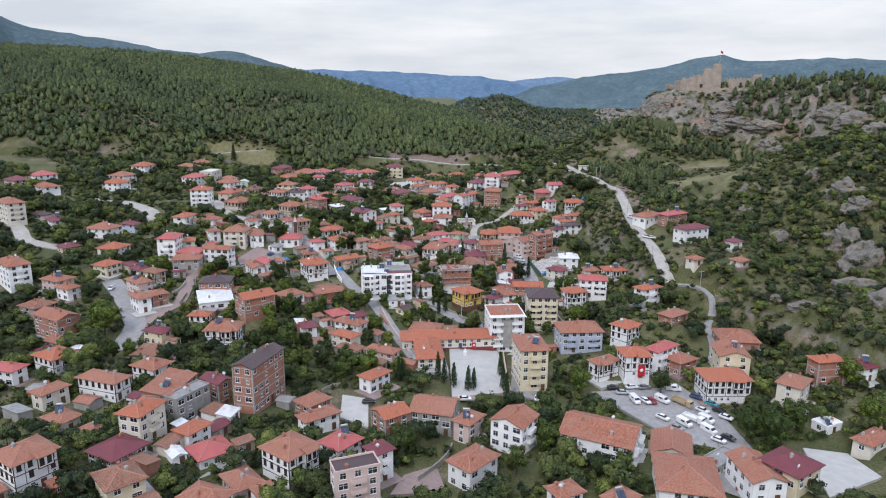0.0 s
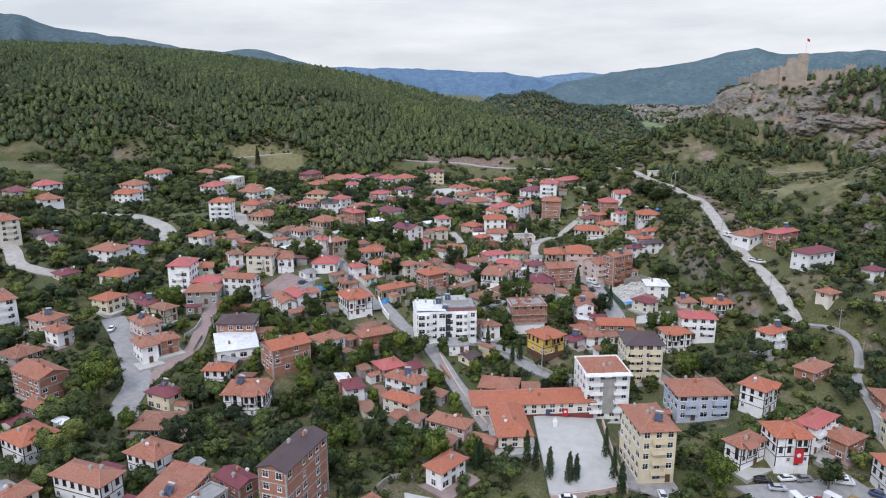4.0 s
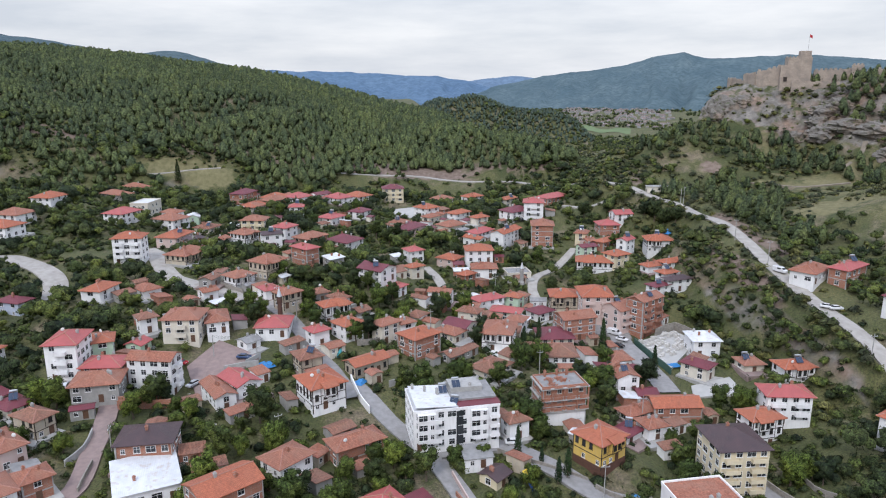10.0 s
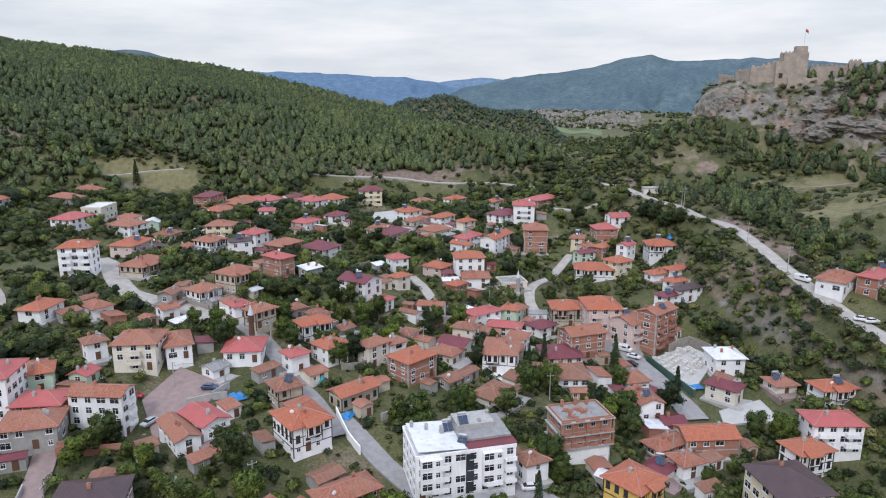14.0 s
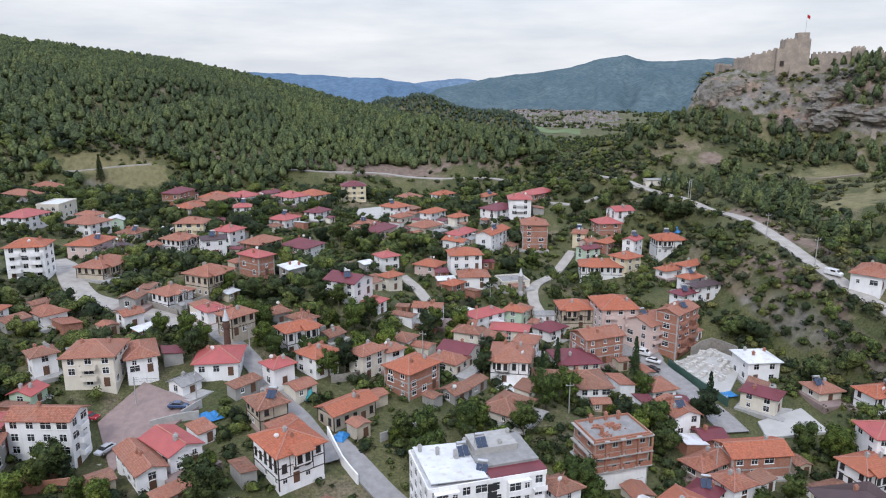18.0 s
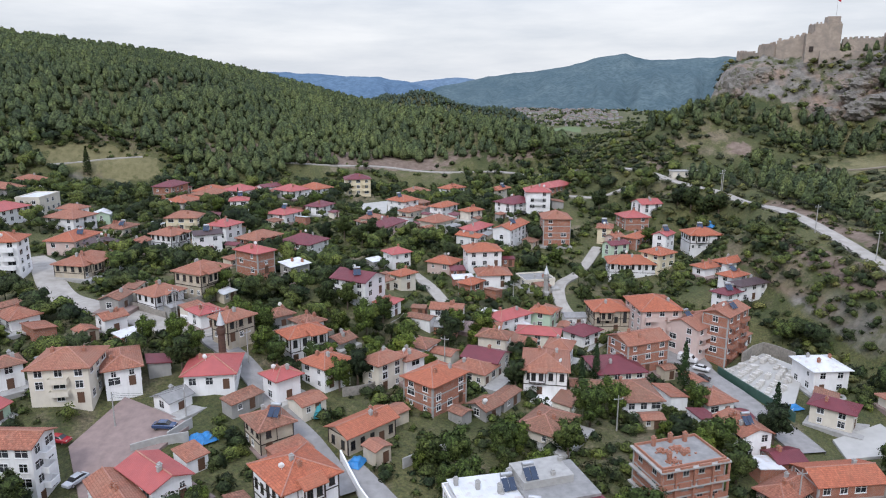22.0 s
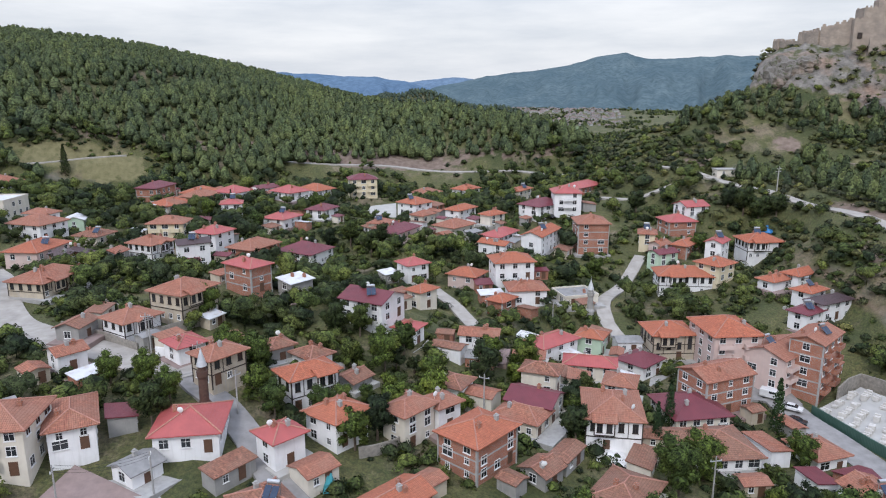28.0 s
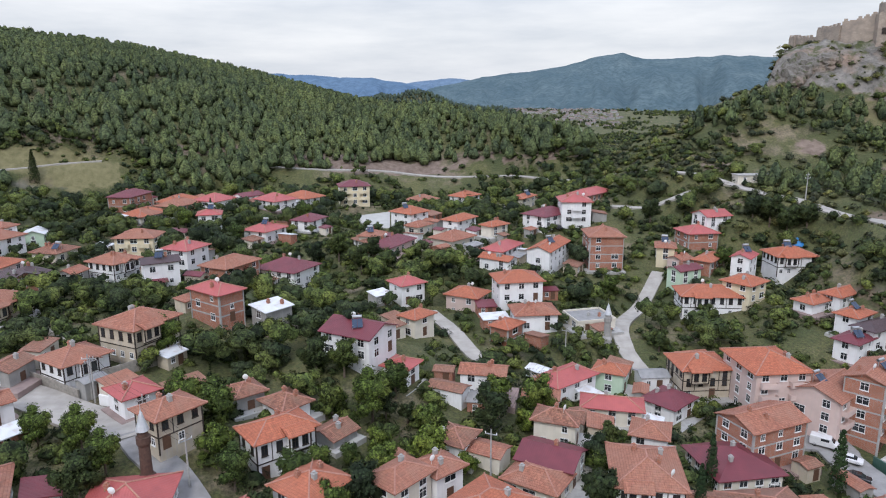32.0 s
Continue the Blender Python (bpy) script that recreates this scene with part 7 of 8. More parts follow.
# material for far things, with the haze mixed into its base colours
def haze_tinted_mat(name, a, b, scale):
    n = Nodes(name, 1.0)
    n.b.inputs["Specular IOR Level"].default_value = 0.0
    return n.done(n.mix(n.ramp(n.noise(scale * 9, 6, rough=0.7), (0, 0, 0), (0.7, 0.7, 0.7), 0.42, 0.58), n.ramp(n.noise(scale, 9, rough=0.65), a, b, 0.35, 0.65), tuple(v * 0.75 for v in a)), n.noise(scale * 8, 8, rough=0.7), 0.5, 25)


# the farther the ridge, the bluer and paler its colour, painted for haze
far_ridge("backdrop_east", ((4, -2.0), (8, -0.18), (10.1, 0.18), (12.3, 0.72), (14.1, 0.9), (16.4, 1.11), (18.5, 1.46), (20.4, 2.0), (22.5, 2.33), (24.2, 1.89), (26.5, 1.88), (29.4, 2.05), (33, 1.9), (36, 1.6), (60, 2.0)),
          3600, haze_tinted_mat("haze_tinted_wooded_mountain", (0.092, 0.140, 0.162), (0.150, 0.202, 0.216), 0.006), "wooded mountain across the valley, coloured blue for haze", 1.0, 0.3)
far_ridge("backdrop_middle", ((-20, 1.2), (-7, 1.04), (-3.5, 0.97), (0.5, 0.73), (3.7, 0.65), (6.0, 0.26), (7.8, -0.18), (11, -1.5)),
          4200, haze_tinted_mat("haze_blue_mountain", (0.115, 0.185, 0.275), (0.145, 0.220, 0.305), 0.003), "long mountain far up the valley, coloured blue for haze", 2.0, 0.2)
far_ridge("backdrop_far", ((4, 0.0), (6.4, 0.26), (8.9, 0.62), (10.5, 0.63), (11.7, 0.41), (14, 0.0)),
          4600, haze_tinted_mat("haze_pale_mountain", (0.15, 0.22, 0.31), (0.17, 0.245, 0.33), 0.003), "peak at the end of the valley, coloured pale blue for haze", 3.0, 0.1)
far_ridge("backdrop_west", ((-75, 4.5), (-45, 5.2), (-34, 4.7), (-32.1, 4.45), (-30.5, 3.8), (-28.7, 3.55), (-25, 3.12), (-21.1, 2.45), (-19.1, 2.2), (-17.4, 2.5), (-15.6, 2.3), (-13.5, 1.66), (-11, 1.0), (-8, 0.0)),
          3300, haze_tinted_mat("haze_blue_green_mountain", (0.088, 0.130, 0.148), (0.140, 0.186, 0.200), 0.006), "mountain behind the pine hill, coloured blue-green for haze", 4.0)

# ---- far village ----
vr = random.Random(8)
vm = MB()
for _ in range(260):
    a, r = radians(vr.uniform(14.0, 22.5)), vr.uniform(2000, 2750)
    x, y = -42 + r * math.sin(a), 150 + r * math.cos(a)
    z, w, d, h = gz(x, y), vr.uniform(3.5, 7.5), vr.uniform(3, 5), vr.choice((3, 3.5, 5, 6))
    m = pose(x, y, z, 0, 0, vr.uniform(0, 90))
    vm.box(-w, -d, -3, w, d, h, 0, m)
    for f in (((-w - 1, -d - 1, h), (w + 1, -d - 1, h), (0, 0, h + 3)), ((w + 1, -d - 1, h), (w + 1, d + 1, h), (0, 0, h + 3)), ((w + 1, d + 1, h), (-w - 1, d + 1, h), (0, 0, h + 3)), ((-w - 1, d + 1, h), (-w - 1, -d - 1, h), (0, 0, h + 3))):
        vm.face([m @ Vector(q) for q in f], 1)
far_grass = plain("far_meadow_grass", (0.140, 0.190, 0.080), (0.105, 0.150, 0.062), 0.02, 0.95)
fm = MB()
for k in range(16):
    for j in range(2):
        q = [(-42 + r_ * math.sin(radians(15.4 + i * 0.25)), 150 + r_ * math.cos(radians(15.4 + i * 0.25))) for i, r_ in ((i, 1880 + 20 * math.sin(i * 0.7) + n * (48 + 14 * math.sin(i * 0.4 + 1))) for i, n in ((k, j), (k + 1, j), (k + 1, j + 1), (k, j + 1)))]
        fm.face([(a_, b_, gz(a_, b_) + 1.0) for a_, b_ in q])
tagged(new("far_field", fm.mesh("far_field", far_grass)), "bright green field on the valley floor", "field", kind="structure")
# wall and tile colours are greyed, with haze put into them
tagged(new("far_village", vm.mesh("far_village", [haze_tinted_mat("far_pale_walls", (0.46, 0.46, 0.46), (0.56, 0.56, 0.55), 0.05), haze_tinted_mat("far_hazy_tiles", (0.30, 0.24, 0.225), (0.36, 0.29, 0.27), 0.05)])), "pale houses with tiled roofs far down the valley", "village", kind="stuff")

# ---- minarets ----
LEAD = plain("pale_lead_sheet", (0.62, 0.64, 0.66), (0.50, 0.52, 0.54), 1.5, 0.35, 0.3)


def minaret(x, y, height, radius, mat, label):
    root = tagged(new("minaret"), label, "minaret")
    root.matrix_basis = pose(x, y, gz(x, y))
    b = height * 0.60
    part("base", MB().tube(((0, 0, -2), (0, 0, 2.2), (0, 0, 2.8)), (radius * 1.5, radius * 1.5, radius), 12).mesh("base", mat), root)
    part("shaft", MB().tube(((0, 0, 2.5), (0, 0, b)), (radius, radius * 0.92), 12).mesh("shaft", mat), root)
    part("gallery", MB().tube(((0, 0, b - 0.5), (0, 0, b), (0, 0, b + 0.9)), (radius * 0.92, radius * 1.18, radius * 1.2), 12).mesh("gallery", mat), root)
    part("upper_shaft", MB().tube(((0, 0, b), (0, 0, height * 0.74)), (radius * 0.85, radius * 0.85), 12).mesh("upper_shaft", mat), root)
    part("cone", MB().tube(((0, 0, height * 0.74), (0, 0, height * 0.74 + 0.1), (0, 0, height)), (radius * 0.9, radius * 1.12, 0.03), 12).mesh("cone", LEAD), root, "pale metal cone")
    part("finial", MB().tube(((0, 0, height - 0.1), (0, 0, height + 0.9)), (0.05, 0.02), 6).mesh("finial", STEEL), root)
    return root


BRICKM = plain("dark_minaret_brick", (0.11, 0.062, 0.045), (0.07, 0.042, 0.032), 2.5, 0.9)
minaret(-75.6, 344.6, 12.0, 0.8, BRICKM, "dark brick minaret with a pale metal cone")
minaret(14.0, 402.5, 11.0, 0.8, WALL["grey"], "small grey minaret with a white cone")

# ---- vehicles ----
PAINT = {}
for key, c in {"white": (0.75, 0.75, 0.75), "black": (0.012, 0.012, 0.014), "red": (0.35, 0.02, 0.03), "blue": (0.03, 0.06, 0.14), "grey": (0.22, 0.23, 0.24), "teal": (0.03, 0.25, 0.30), "silver": (0.42, 0.44, 0.47), "tan": (0.40, 0.31, 0.18)}.items():
    pn = Nodes(key + "_car_paint", 0.25)
    pn.b.inputs["Coat Weight"].default_value = 0.6
    PAINT[key] = pn.done(pn.ramp(pn.noise(1.5, 3), c, tuple(v * 0.88 for v in c), 0.3, 0.7))
RUBBER = plain("black_rubber", (0.02, 0.02, 0.02), (0.03, 0.03, 0.03), 5, 0.9)
LAMP = plain("lamp_glass", (0.6, 0.6, 0.58), (0.5, 0.5, 0.48), 5, 0.2)
CAR_GLASS = plain("tinted_car_glass", (0.02, 0.022, 0.025), (0.03, 0.032, 0.035), 2, 0.06)


def loft(mb, rings, mat=0):
    for a, b in zip(rings, rings[1:]):
        for k in range(len(a)):
            mb.face((a[k], a[(k + 1) % len(a)], b[(k + 1) % len(b)], b[k]), mat)
    mb.face(rings[0][::-1], mat)
    mb.face(rings[-1], mat)


def ring(y, w, z0, z1, r=0.12):
    return [Vector((-w + r, y, z0)), Vector((w - r, y, z0)), Vector((w, y, z0 + r)), Vector((w, y, z1 - r)), Vector((w - r, y, z1)), Vector((-w + r, y, z1)), Vector((-w, y, z1 - r)), Vector((-w, y, z0 + r))]


WHEEL = MB().tube(((-0.11, 0, 0), (0.11, 0, 0)), (0.32, 0.32), 14).mesh("tyre", RUBBER)
RIM = MB().tube(((-0.118, 0, 0), (0.118, 0, 0)), (0.19, 0.19), 10).mesh("rim", STEEL)
CAR_PARTS = {}


def car_meshes(kind, color):
    if (kind, color) in CAR_PARTS:
        return CAR_PARTS[kind, color]
    body, glass = MB(), MB()
    if kind == "car":
        loft(body, [ring(-2.15, 0.78, 0.35, 0.72), ring(-2.0, 0.85, 0.25, 0.85), ring(-0.9, 0.87, 0.22, 0.95), ring(1.4, 0.87, 0.22, 0.98), ring(2.0, 0.84, 0.25, 0.95), ring(2.12, 0.76, 0.38, 0.80)])
        loft(body, [ring(-0.55, 0.62, 1.36, 1.42, 0.03), ring(0.95, 0.62, 1.38, 1.44, 0.03)])
        loft(glass, [ring(-1.15, 0.74, 0.9, 0.97, 0.03), ring(-0.5, 0.68, 0.9, 1.39, 0.1), ring(0.95, 0.68, 0.9, 1.41, 0.1), ring(1.65, 0.74, 0.9, 0.99, 0.03)])
        hl, wy, wx = 2.1, 1.3, 0.80
    elif kind == "van":
        loft(body, [ring(-2.5, 0.85, 0.35, 0.95), ring(-2.3, 0.93, 0.28, 1.15), ring(-1.6, 0.95, 0.25, 1.3), ring(-1.0, 0.95, 0.25, 2.05), ring(2.4, 0.95, 0.25, 2.1), ring(2.5, 0.9, 0.4, 2.0)])
        loft(glass, [ring(-1.72, 0.82, 1.27, 1.34, 0.03), ring(-1.02, 0.86, 1.27, 1.98, 0.1)])
        glass.box(-0.965, -0.8, 1.3, 0.965, 0.6, 1.8)
        hl, wy, wx = 2.45, 1.6, 0.88
    else:
        loft(body, [ring(-3.4, 1.05, 0.5, 1.2), ring(-3.3, 1.1, 0.4, 2.3), ring(-1.9, 1.1, 0.4, 2.45), ring(-1.8, 1.05, 0.5, 2.4)])
        body.box(-1.15, -1.6, 0.9, 1.15, 3.4, 1.1).box(-1.15, -1.6, 1.1, -1.05, 3.4, 1.8).box(1.05, -1.6, 1.1, 1.15, 3.4, 1.8).box(-1.05, 3.3, 1.1, 1.05, 3.4, 1.8).box(-1.05, -1.6, 1.1, 1.05, -1.5, 2.0)
        glass.box(-0.95, -3.36, 1.5, 0.95, -3.2, 2.1)
        hl, wy, wx = 3.35, 2.3, 0.98
    lamp = MB().box(-0.16, -0.04, -0.08, 0.16, 0.04, 0.08).mesh("headlight", LAMP)
    CAR_PARTS[kind, color] = (body.mesh("body", PAINT[color]), glass.mesh("windows", CAR_GLASS), lamp, hl, wy, wx)
    return CAR_PARTS[kind, color]


def vehicle(kind, color, x, y, turn):
    """A parked vehicle that faces -y before its turn."""
    b, g, lamp, hl, wy, wx = car_meshes(kind, color)
    name = {"car": "car", "van": "van", "truck": "truck"}[kind]
    root = tagged(new(name), f"parked {color} {name} on the street", name, "parked vehicles")
    root.matrix_basis = pose(x, y, gz(x, y) + 0.32, 0, 0, turn)
    part("body", b, root)
    part("glazing", g, root, "dark tinted windows")
    for sx in (-1, 1):
        part("headlight", lamp, root, m=Matrix.Translation((sx * 0.6, -hl, 0.72)))
        for sy in (-1, 1):
            w = part("wheel", WHEEL, root, m=Matrix.Translation((sx * wx, sy * wy, 0.32)))
            part("rim", RIM, w)
    return root


vehicle("car", "black", 57.0, 211.6, 80)
vehicle("car", "white", 63.4, 212.7, 100)
vehicle("car", "grey", 67.6, 212.7, 100)
vehicle("car", "silver", 59.2, 208.4, 85)
vehicle("van", "white", 61.9, 203.1, 10)
vehicle("car", "white", 65.2, 203.1, 25)
vehicle("car", "red", 67.3, 203.2, 20)
vehicle("van", "white", 70.9, 204.0, 35)
vehicle("van", "white", 77.2, 212.3, 80)
vehicle("truck", "tan", 77.0, 202.8, 40)
vehicle("car", "blue", 83.4, 207.9, 50)
vehicle("car", "grey", 86.0, 208.9, 45)
vehicle("car", "teal", 86.8, 203.8, 45)
vehicle("car", "black", 87.8, 199.6, 45)
vehicle("car", "white", 88.3, 195.5, 45)
vehicle("car", "white", 82.4, 199.6, 40)
vehicle("van", "white", 81.4, 193.4, 35)
vehicle("van", "white", 79.5, 186.3, 30)
vehicle("car", "white", 80.0, 180.3, 45)
vehicle("car", "black", 83.6, 182.2, 40)
vehicle("van", "white", 73.2, 189.5, 30)
vehicle("truck", "white", 77.0, 192.4, 40)
vehicle("car", "grey", 69.9, 186.5, 45)
vehicle("car", "white", 67.6, 192.6, 40)
vehicle("car", "black", 74.9, 152.6, -5)
vehicle("car", "red", 72.0, 148.6, -10)
vehicle("car", "black", 26.4, 227.0, 5)
vehicle("car", "black", 30.6, 212.5, 85)
vehicle("car", "white", 30.6, 205.2, 0)
vehicle("car", "black", -22.5, 194.5, 90)
vehicle("car", "white", 7.2, 201.3, 90)
vehicle("car", "blue", -83.3, 323.9, 80)
vehicle("car", "silver", -94.8, 311.7, -30)
vehicle("car", "white", -9.3, 285.5, 90)
vehicle("van", "white", 40.7, 361.1, 45)
vehicle("car", "white", 41.7, 355.7, 45)
vehicle("car", "white", 102.7, 331.1, 85)
vehicle("car", "red", -101.2, 322.9, 70)
vehicle("car", "black", 38.8, 350.3, 45)
vehicle("van", "white", 100.3, 360.7, 25)
vehicle("car", "black", 27.7, 479.4, 10)
vehicle("car", "white", -140.2, 278.6, 10)
vehicle("car", "white", 100.7, 332.6, 60)

# ---- poles, walls, fences ----
WOODPOLE = plain("grey_concrete_pole", (0.40, 0.39, 0.37), (0.30, 0.29, 0.275), 2, 0.9)


def power_pole(x, y, height, turn):
    root = tagged(new("power_pole"), "grey power pole with crossarm and insulators", "pole", "power poles")
    root.matrix_basis = pose(x, y, gz(x, y), 0, 0, turn)
    part("post", MB().tube(((0, 0, -0.8), (0, 0, height)), (0.17, 0.1), 8).mesh("post", WOODPOLE), root)
    part("crossarm", MB().box(-1.0, -0.06, height - 0.9, 1.0, 0.06, height - 0.75).mesh("crossarm", STEEL), root)
    ins = MB().tube(((0, 0, 0), (0, 0, 0.28)), (0.07, 0.05), 6).mesh("insulator", WHITE)
    for sx in (-0.9, 0, 0.9):
        part("insulator", ins, root, m=Matrix.Translation((sx, 0, height - 0.75)))
    return root


def garden_wall(pts, height, mat, label, thick=0.3):
    """A wall along a line on the ground."""
    line = spline(pts, 4.0)
    mb = MB()
    for a, b in zip(line, line[1:]):
        d = (b - a).normalized()
        s = Vector((-d.y, d.x, 0)) * thick / 2
        z0, z1 = gz(a.x, a.y), gz(b.x, b.y)
        lo = min(z0, z1) - 1.0
        c = [a - s, b - s, b + s, a + s]
        tops = [z0 + height, z1 + height, z1 + height, z0 + height]
        mb.face([(v.x, v.y, t) for v, t in zip(c, tops)])
        for i, j in ((0, 1), (1, 2), (2, 3), (3, 0)):
            mb.face(((c[i].x, c[i].y, lo), (c[j].x, c[j].y, lo), (c[j].x, c[j].y, tops[j]), (c[i].x, c[i].y, tops[i])))
    return tagged(new("garden_wall", mb.mesh("garden_wall", mat)), label, "wall")


def power_line(pts, height, label):
    """Sagging wires strung from pole to pole, with the poles."""
    tops = []
    for (x, y), (x2, y2) in zip(pts, pts[1:] + pts[-2:-1]):
        a = math.degrees(math.atan2(y2 - y, x2 - x)) + 90
        power_pole(x, y, height, a)
        tops.append((Vector((x, y, gz(x, y) + height - 0.5)), Vector((math.cos(radians(a)), math.sin(radians(a)), 0)) * (1 if len(tops) < len(pts) - 1 else -1)))
    root = tagged(new("power_line"), label, "wires")
    for (p, s), (q, s2) in zip(tops, tops[1:]):
        for e in (-0.9, 0.0, 0.9):
            wire = [(p + s * e).lerp(q + s2 * e, k / 8) - Vector((0, 0, 0.9 * (1 - (k / 4 - 1) ** 2))) for k in range(9)]
            part("wire", MB().tube(wire, [0.022] * 9, 4).mesh("wire", RUBBER), root)


GREEN_SHEET = sheet("green_sheet_fence", (0.05, 0.11, 0.085), (0.035, 0.085, 0.065), 0.5)


power_line([(-26.6, 351.3), (-13.4, 373.8), (2.5, 399.1)], 8, "dark wires above a narrow lane")
power_line([(-70.5, 345.3), (-78.0, 354.5), (-90.6, 372.2)], 8, "dark wires along the minaret street")
power_line([(100.8, 452.5), (100.4, 395.5), (100.6, 369.7)], 9, "dark wires along the castle road")
power_line([(-92.5, 326.0), (-80.1, 327.2)], 7, "dark wires across the paved square")
power_line([(-80.9, 280.7), (-104.9, 280.3)], 7, "dark wires across the paved lane")
power_line([(97.1, 228.1), (111.4, 268.7), (109.5, 280.7)], 8, "dark wires along the hill lane")
garden_wall(((45.9, 354.9), (47.0, 340.2), (48.3, 327.4)), 1.9, GREEN_SHEET, "green sheet metal fence along the stone yard")
garden_wall(((-78.4, 320.4), (-83.1, 320.1), (-88.0, 318.7)), 1.4, CONC, "grey concrete wall by the square")
garden_wall(((-109.9, 297.7), (-103.3, 299.2), (-96.7, 298.9)), 2.4, WALL["brick"], "brown brick garden wall above the lane")
garden_wall(((-107.7, 276.4), (-107.4, 271.0), (-106.9, 266.6)), 1.2, STONE, "low stone wall along the lane")
garden_wall(((-13.8, 282.0), (-3.8, 276.1), (5.6, 270.3)), 1.0, STONE, "low pale stone wall by the street")
garden_wall(((59.0, 278.2), (59.3, 267.9), (62.0, 263.6)), 1.2, STONE, "stone wall along the street")
garden_wall(((22.7, 207.2), (22.4, 225.0), (22.6, 239.5)), 1.3, WALL["pink"], "pinkish school yard wall")
garden_wall(((3.2, 201.4), (12.4, 204.3), (21.5, 208.3)), 1.2, WALL["pink"], "pinkish school yard wall")
power_pole(7.6, 264.1, 9, 0)
power_pole(28.8, 299.0, 8, 0)
power_pole(-67.3, 286.4, 8, 30)
power_pole(104.3, 457.2, 9, 20)
power_pole(5.6, 325.3, 8, 0)
power_pole(-91.4, 373.4, 8, 0)
power_pole(94.6, 301.8, 8, 0)
garden_wall(((-110.2, 299.3), (-104.4, 300.9), (-99.1, 302.6)), 2.6, WALL["brick"], "brown brick garden wall")
garden_wall(((6.8, 267.8), (12.0, 264.2), (19.3, 265.5)), 1.3, STONE, "low rubble stone wall")
garden_wall(((-40.5, 311.6), (-35.8, 314.9), (-29.6, 317.9)), 2.0, CONC, "grey concrete garden wall")
garden_wall(((-97.3, 377.5), (-90.1, 380.5), (-82.4, 385.5)), 2.2, STONE, "stone retaining wall")
garden_wall(((-89.5, 371.2), (-80.8, 365.4), (-76.0, 357.8)), 1.6, WALL["white"], "white rendered garden wall")
garden_wall(((-112.0, 386.0), (-101.5, 379.6), (-93.5, 373.4)), 1.6, STONE, "stone wall along the pale street")
garden_wall(((-51.4, 314.5), (-48.4, 303.7), (-45.6, 298.5)), 1.8, WALL["white"], "white rendered garden wall")
garden_wall(((-82.2, 321.0), (-79.5, 323.8), (-78.6, 324.8)), 1.4, CONC, "grey concrete wall")
garden_wall(((-50.7, 335.7), (-44.9, 338.8), (-36.2, 347.8)), 2.0, STONE, "stone garden wall")
garden_wall(((-113.7, 276.0), (-111.7, 281.4), (-112.2, 287.8)), 1.3, CONC, "grey concrete parapet")
garden_wall(((-25.4, 266.6), (-23.7, 263.2), (-22.1, 259.0)), 1.2, WALL["brick"], "low brick wall")
garden_wall(((48.6, 277.1), (51.2, 267.6), (54.2, 260.2)), 1.5, STONE, "rubble stone wall above the street")
garden_wall(((-5.8, 152.4), (1.3, 164.5), (2.8, 169.7)), 1.4, STONE, "stone garden wall")
garden_wall(((-111.7, 408.6), (-99.2, 390.1), (-91.9, 384.6)), 1.5, STONE, "stone wall along the lane")
garden_wall(((-25.7, 273.4), (-18.3, 250.9), (-11.0, 231.7)), 1.2, WALL["pink"], "low pink wall along the school lane")
garden_wall(((54.9, 358.8), (63.8, 362.9), (66.4, 353.3)), 3.0, STONE, "stone retaining wall behind the yard")
garden_wall(((-29.8, 206.0), (-35.1, 205.0), (-37.9, 200.0)), 1.2, STONE, "low stone wall")

# ---- the school ----
MAROON = plain("maroon_painted_plinth", (0.20, 0.045, 0.045), (0.16, 0.035, 0.035), 1.5, 0.8)


def nearest_house(x, y):
    return min(HOUSES, key=lambda o: math.hypot(o.matrix_basis.translation.x - x, o.matrix_basis.translation.y - y))


for x_, y_, w_, d_ in ((2.3, 243.7, 35.0, 9.2), (-5.0, 229.9, 8.6, 19.0)):
    ob = nearest_house(x_, y_)
    ob.name = "school_building"
    tagged(ob, "long cream school building with orange tiled hip roof", "school", "school wings")
    part("plinth", MB().box(-w_ / 2 - 0.06, -d_ / 2 - 0.06, -1.0, w_ / 2 + 0.06, d_ / 2 + 0.06, 0.75).mesh("plinth", MAROON), ob, "maroon painted plinth")


def banner(x, y, z, turn, w, h, mat, label, mark=True):
    """A hanging cloth banner with a plain pale mark."""
    ob = tagged(new("banner", MB().box(-w / 2, -0.04, -h / 2, w / 2, 0.0, h / 2).mesh("banner", mat)), label, "banner")
    ob.matrix_basis = pose(x, y, z, 0, 0, turn)
    if mark:
        part("mark", MB().tube(((0, -0.03, 0.2), (0, -0.06, 0.2)), (w * 0.24, w * 0.24), 14).mesh("mark", WHITE), ob, "white round mark")
    return ob


banner(11.6, 238.0, 5.9, 6, 1.5, 2.4, RED, "red cloth banner on the school wall")
banner(6.6, 237.6, 6.0, 6, 1.3, 1.9, PAINT["blue"], "dark blue cloth banner on the school wall", False)
banner(67.0, 215.2, 6.3, 6, 2.4, 4.2, RED, "large red cloth banner hanging on a white house")
ped = tagged(new("bust_on_pedestal", MB().box(-0.6, -0.6, -0.3, 0.6, 0.6, 1.6).box(-0.3, -0.2, 1.6, 0.3, 0.2, 2.2).tube(((0, 0, 2.2), (0, 0, 2.6)), (0.17, 0.14), 8).mesh("bust_on_pedestal", WHITE)), "white bust on a stone pedestal in the school yard", "statue")
ped.matrix_basis = pose(8.3, 234.5, gz(8.3, 234.5) + 0.2)

# ---- white apartment block: its mixed roof ----
blk = nearest_house(-24.7, 288.5)
bw_, bd_, bh_ = 21.3, 13.2, 10.2
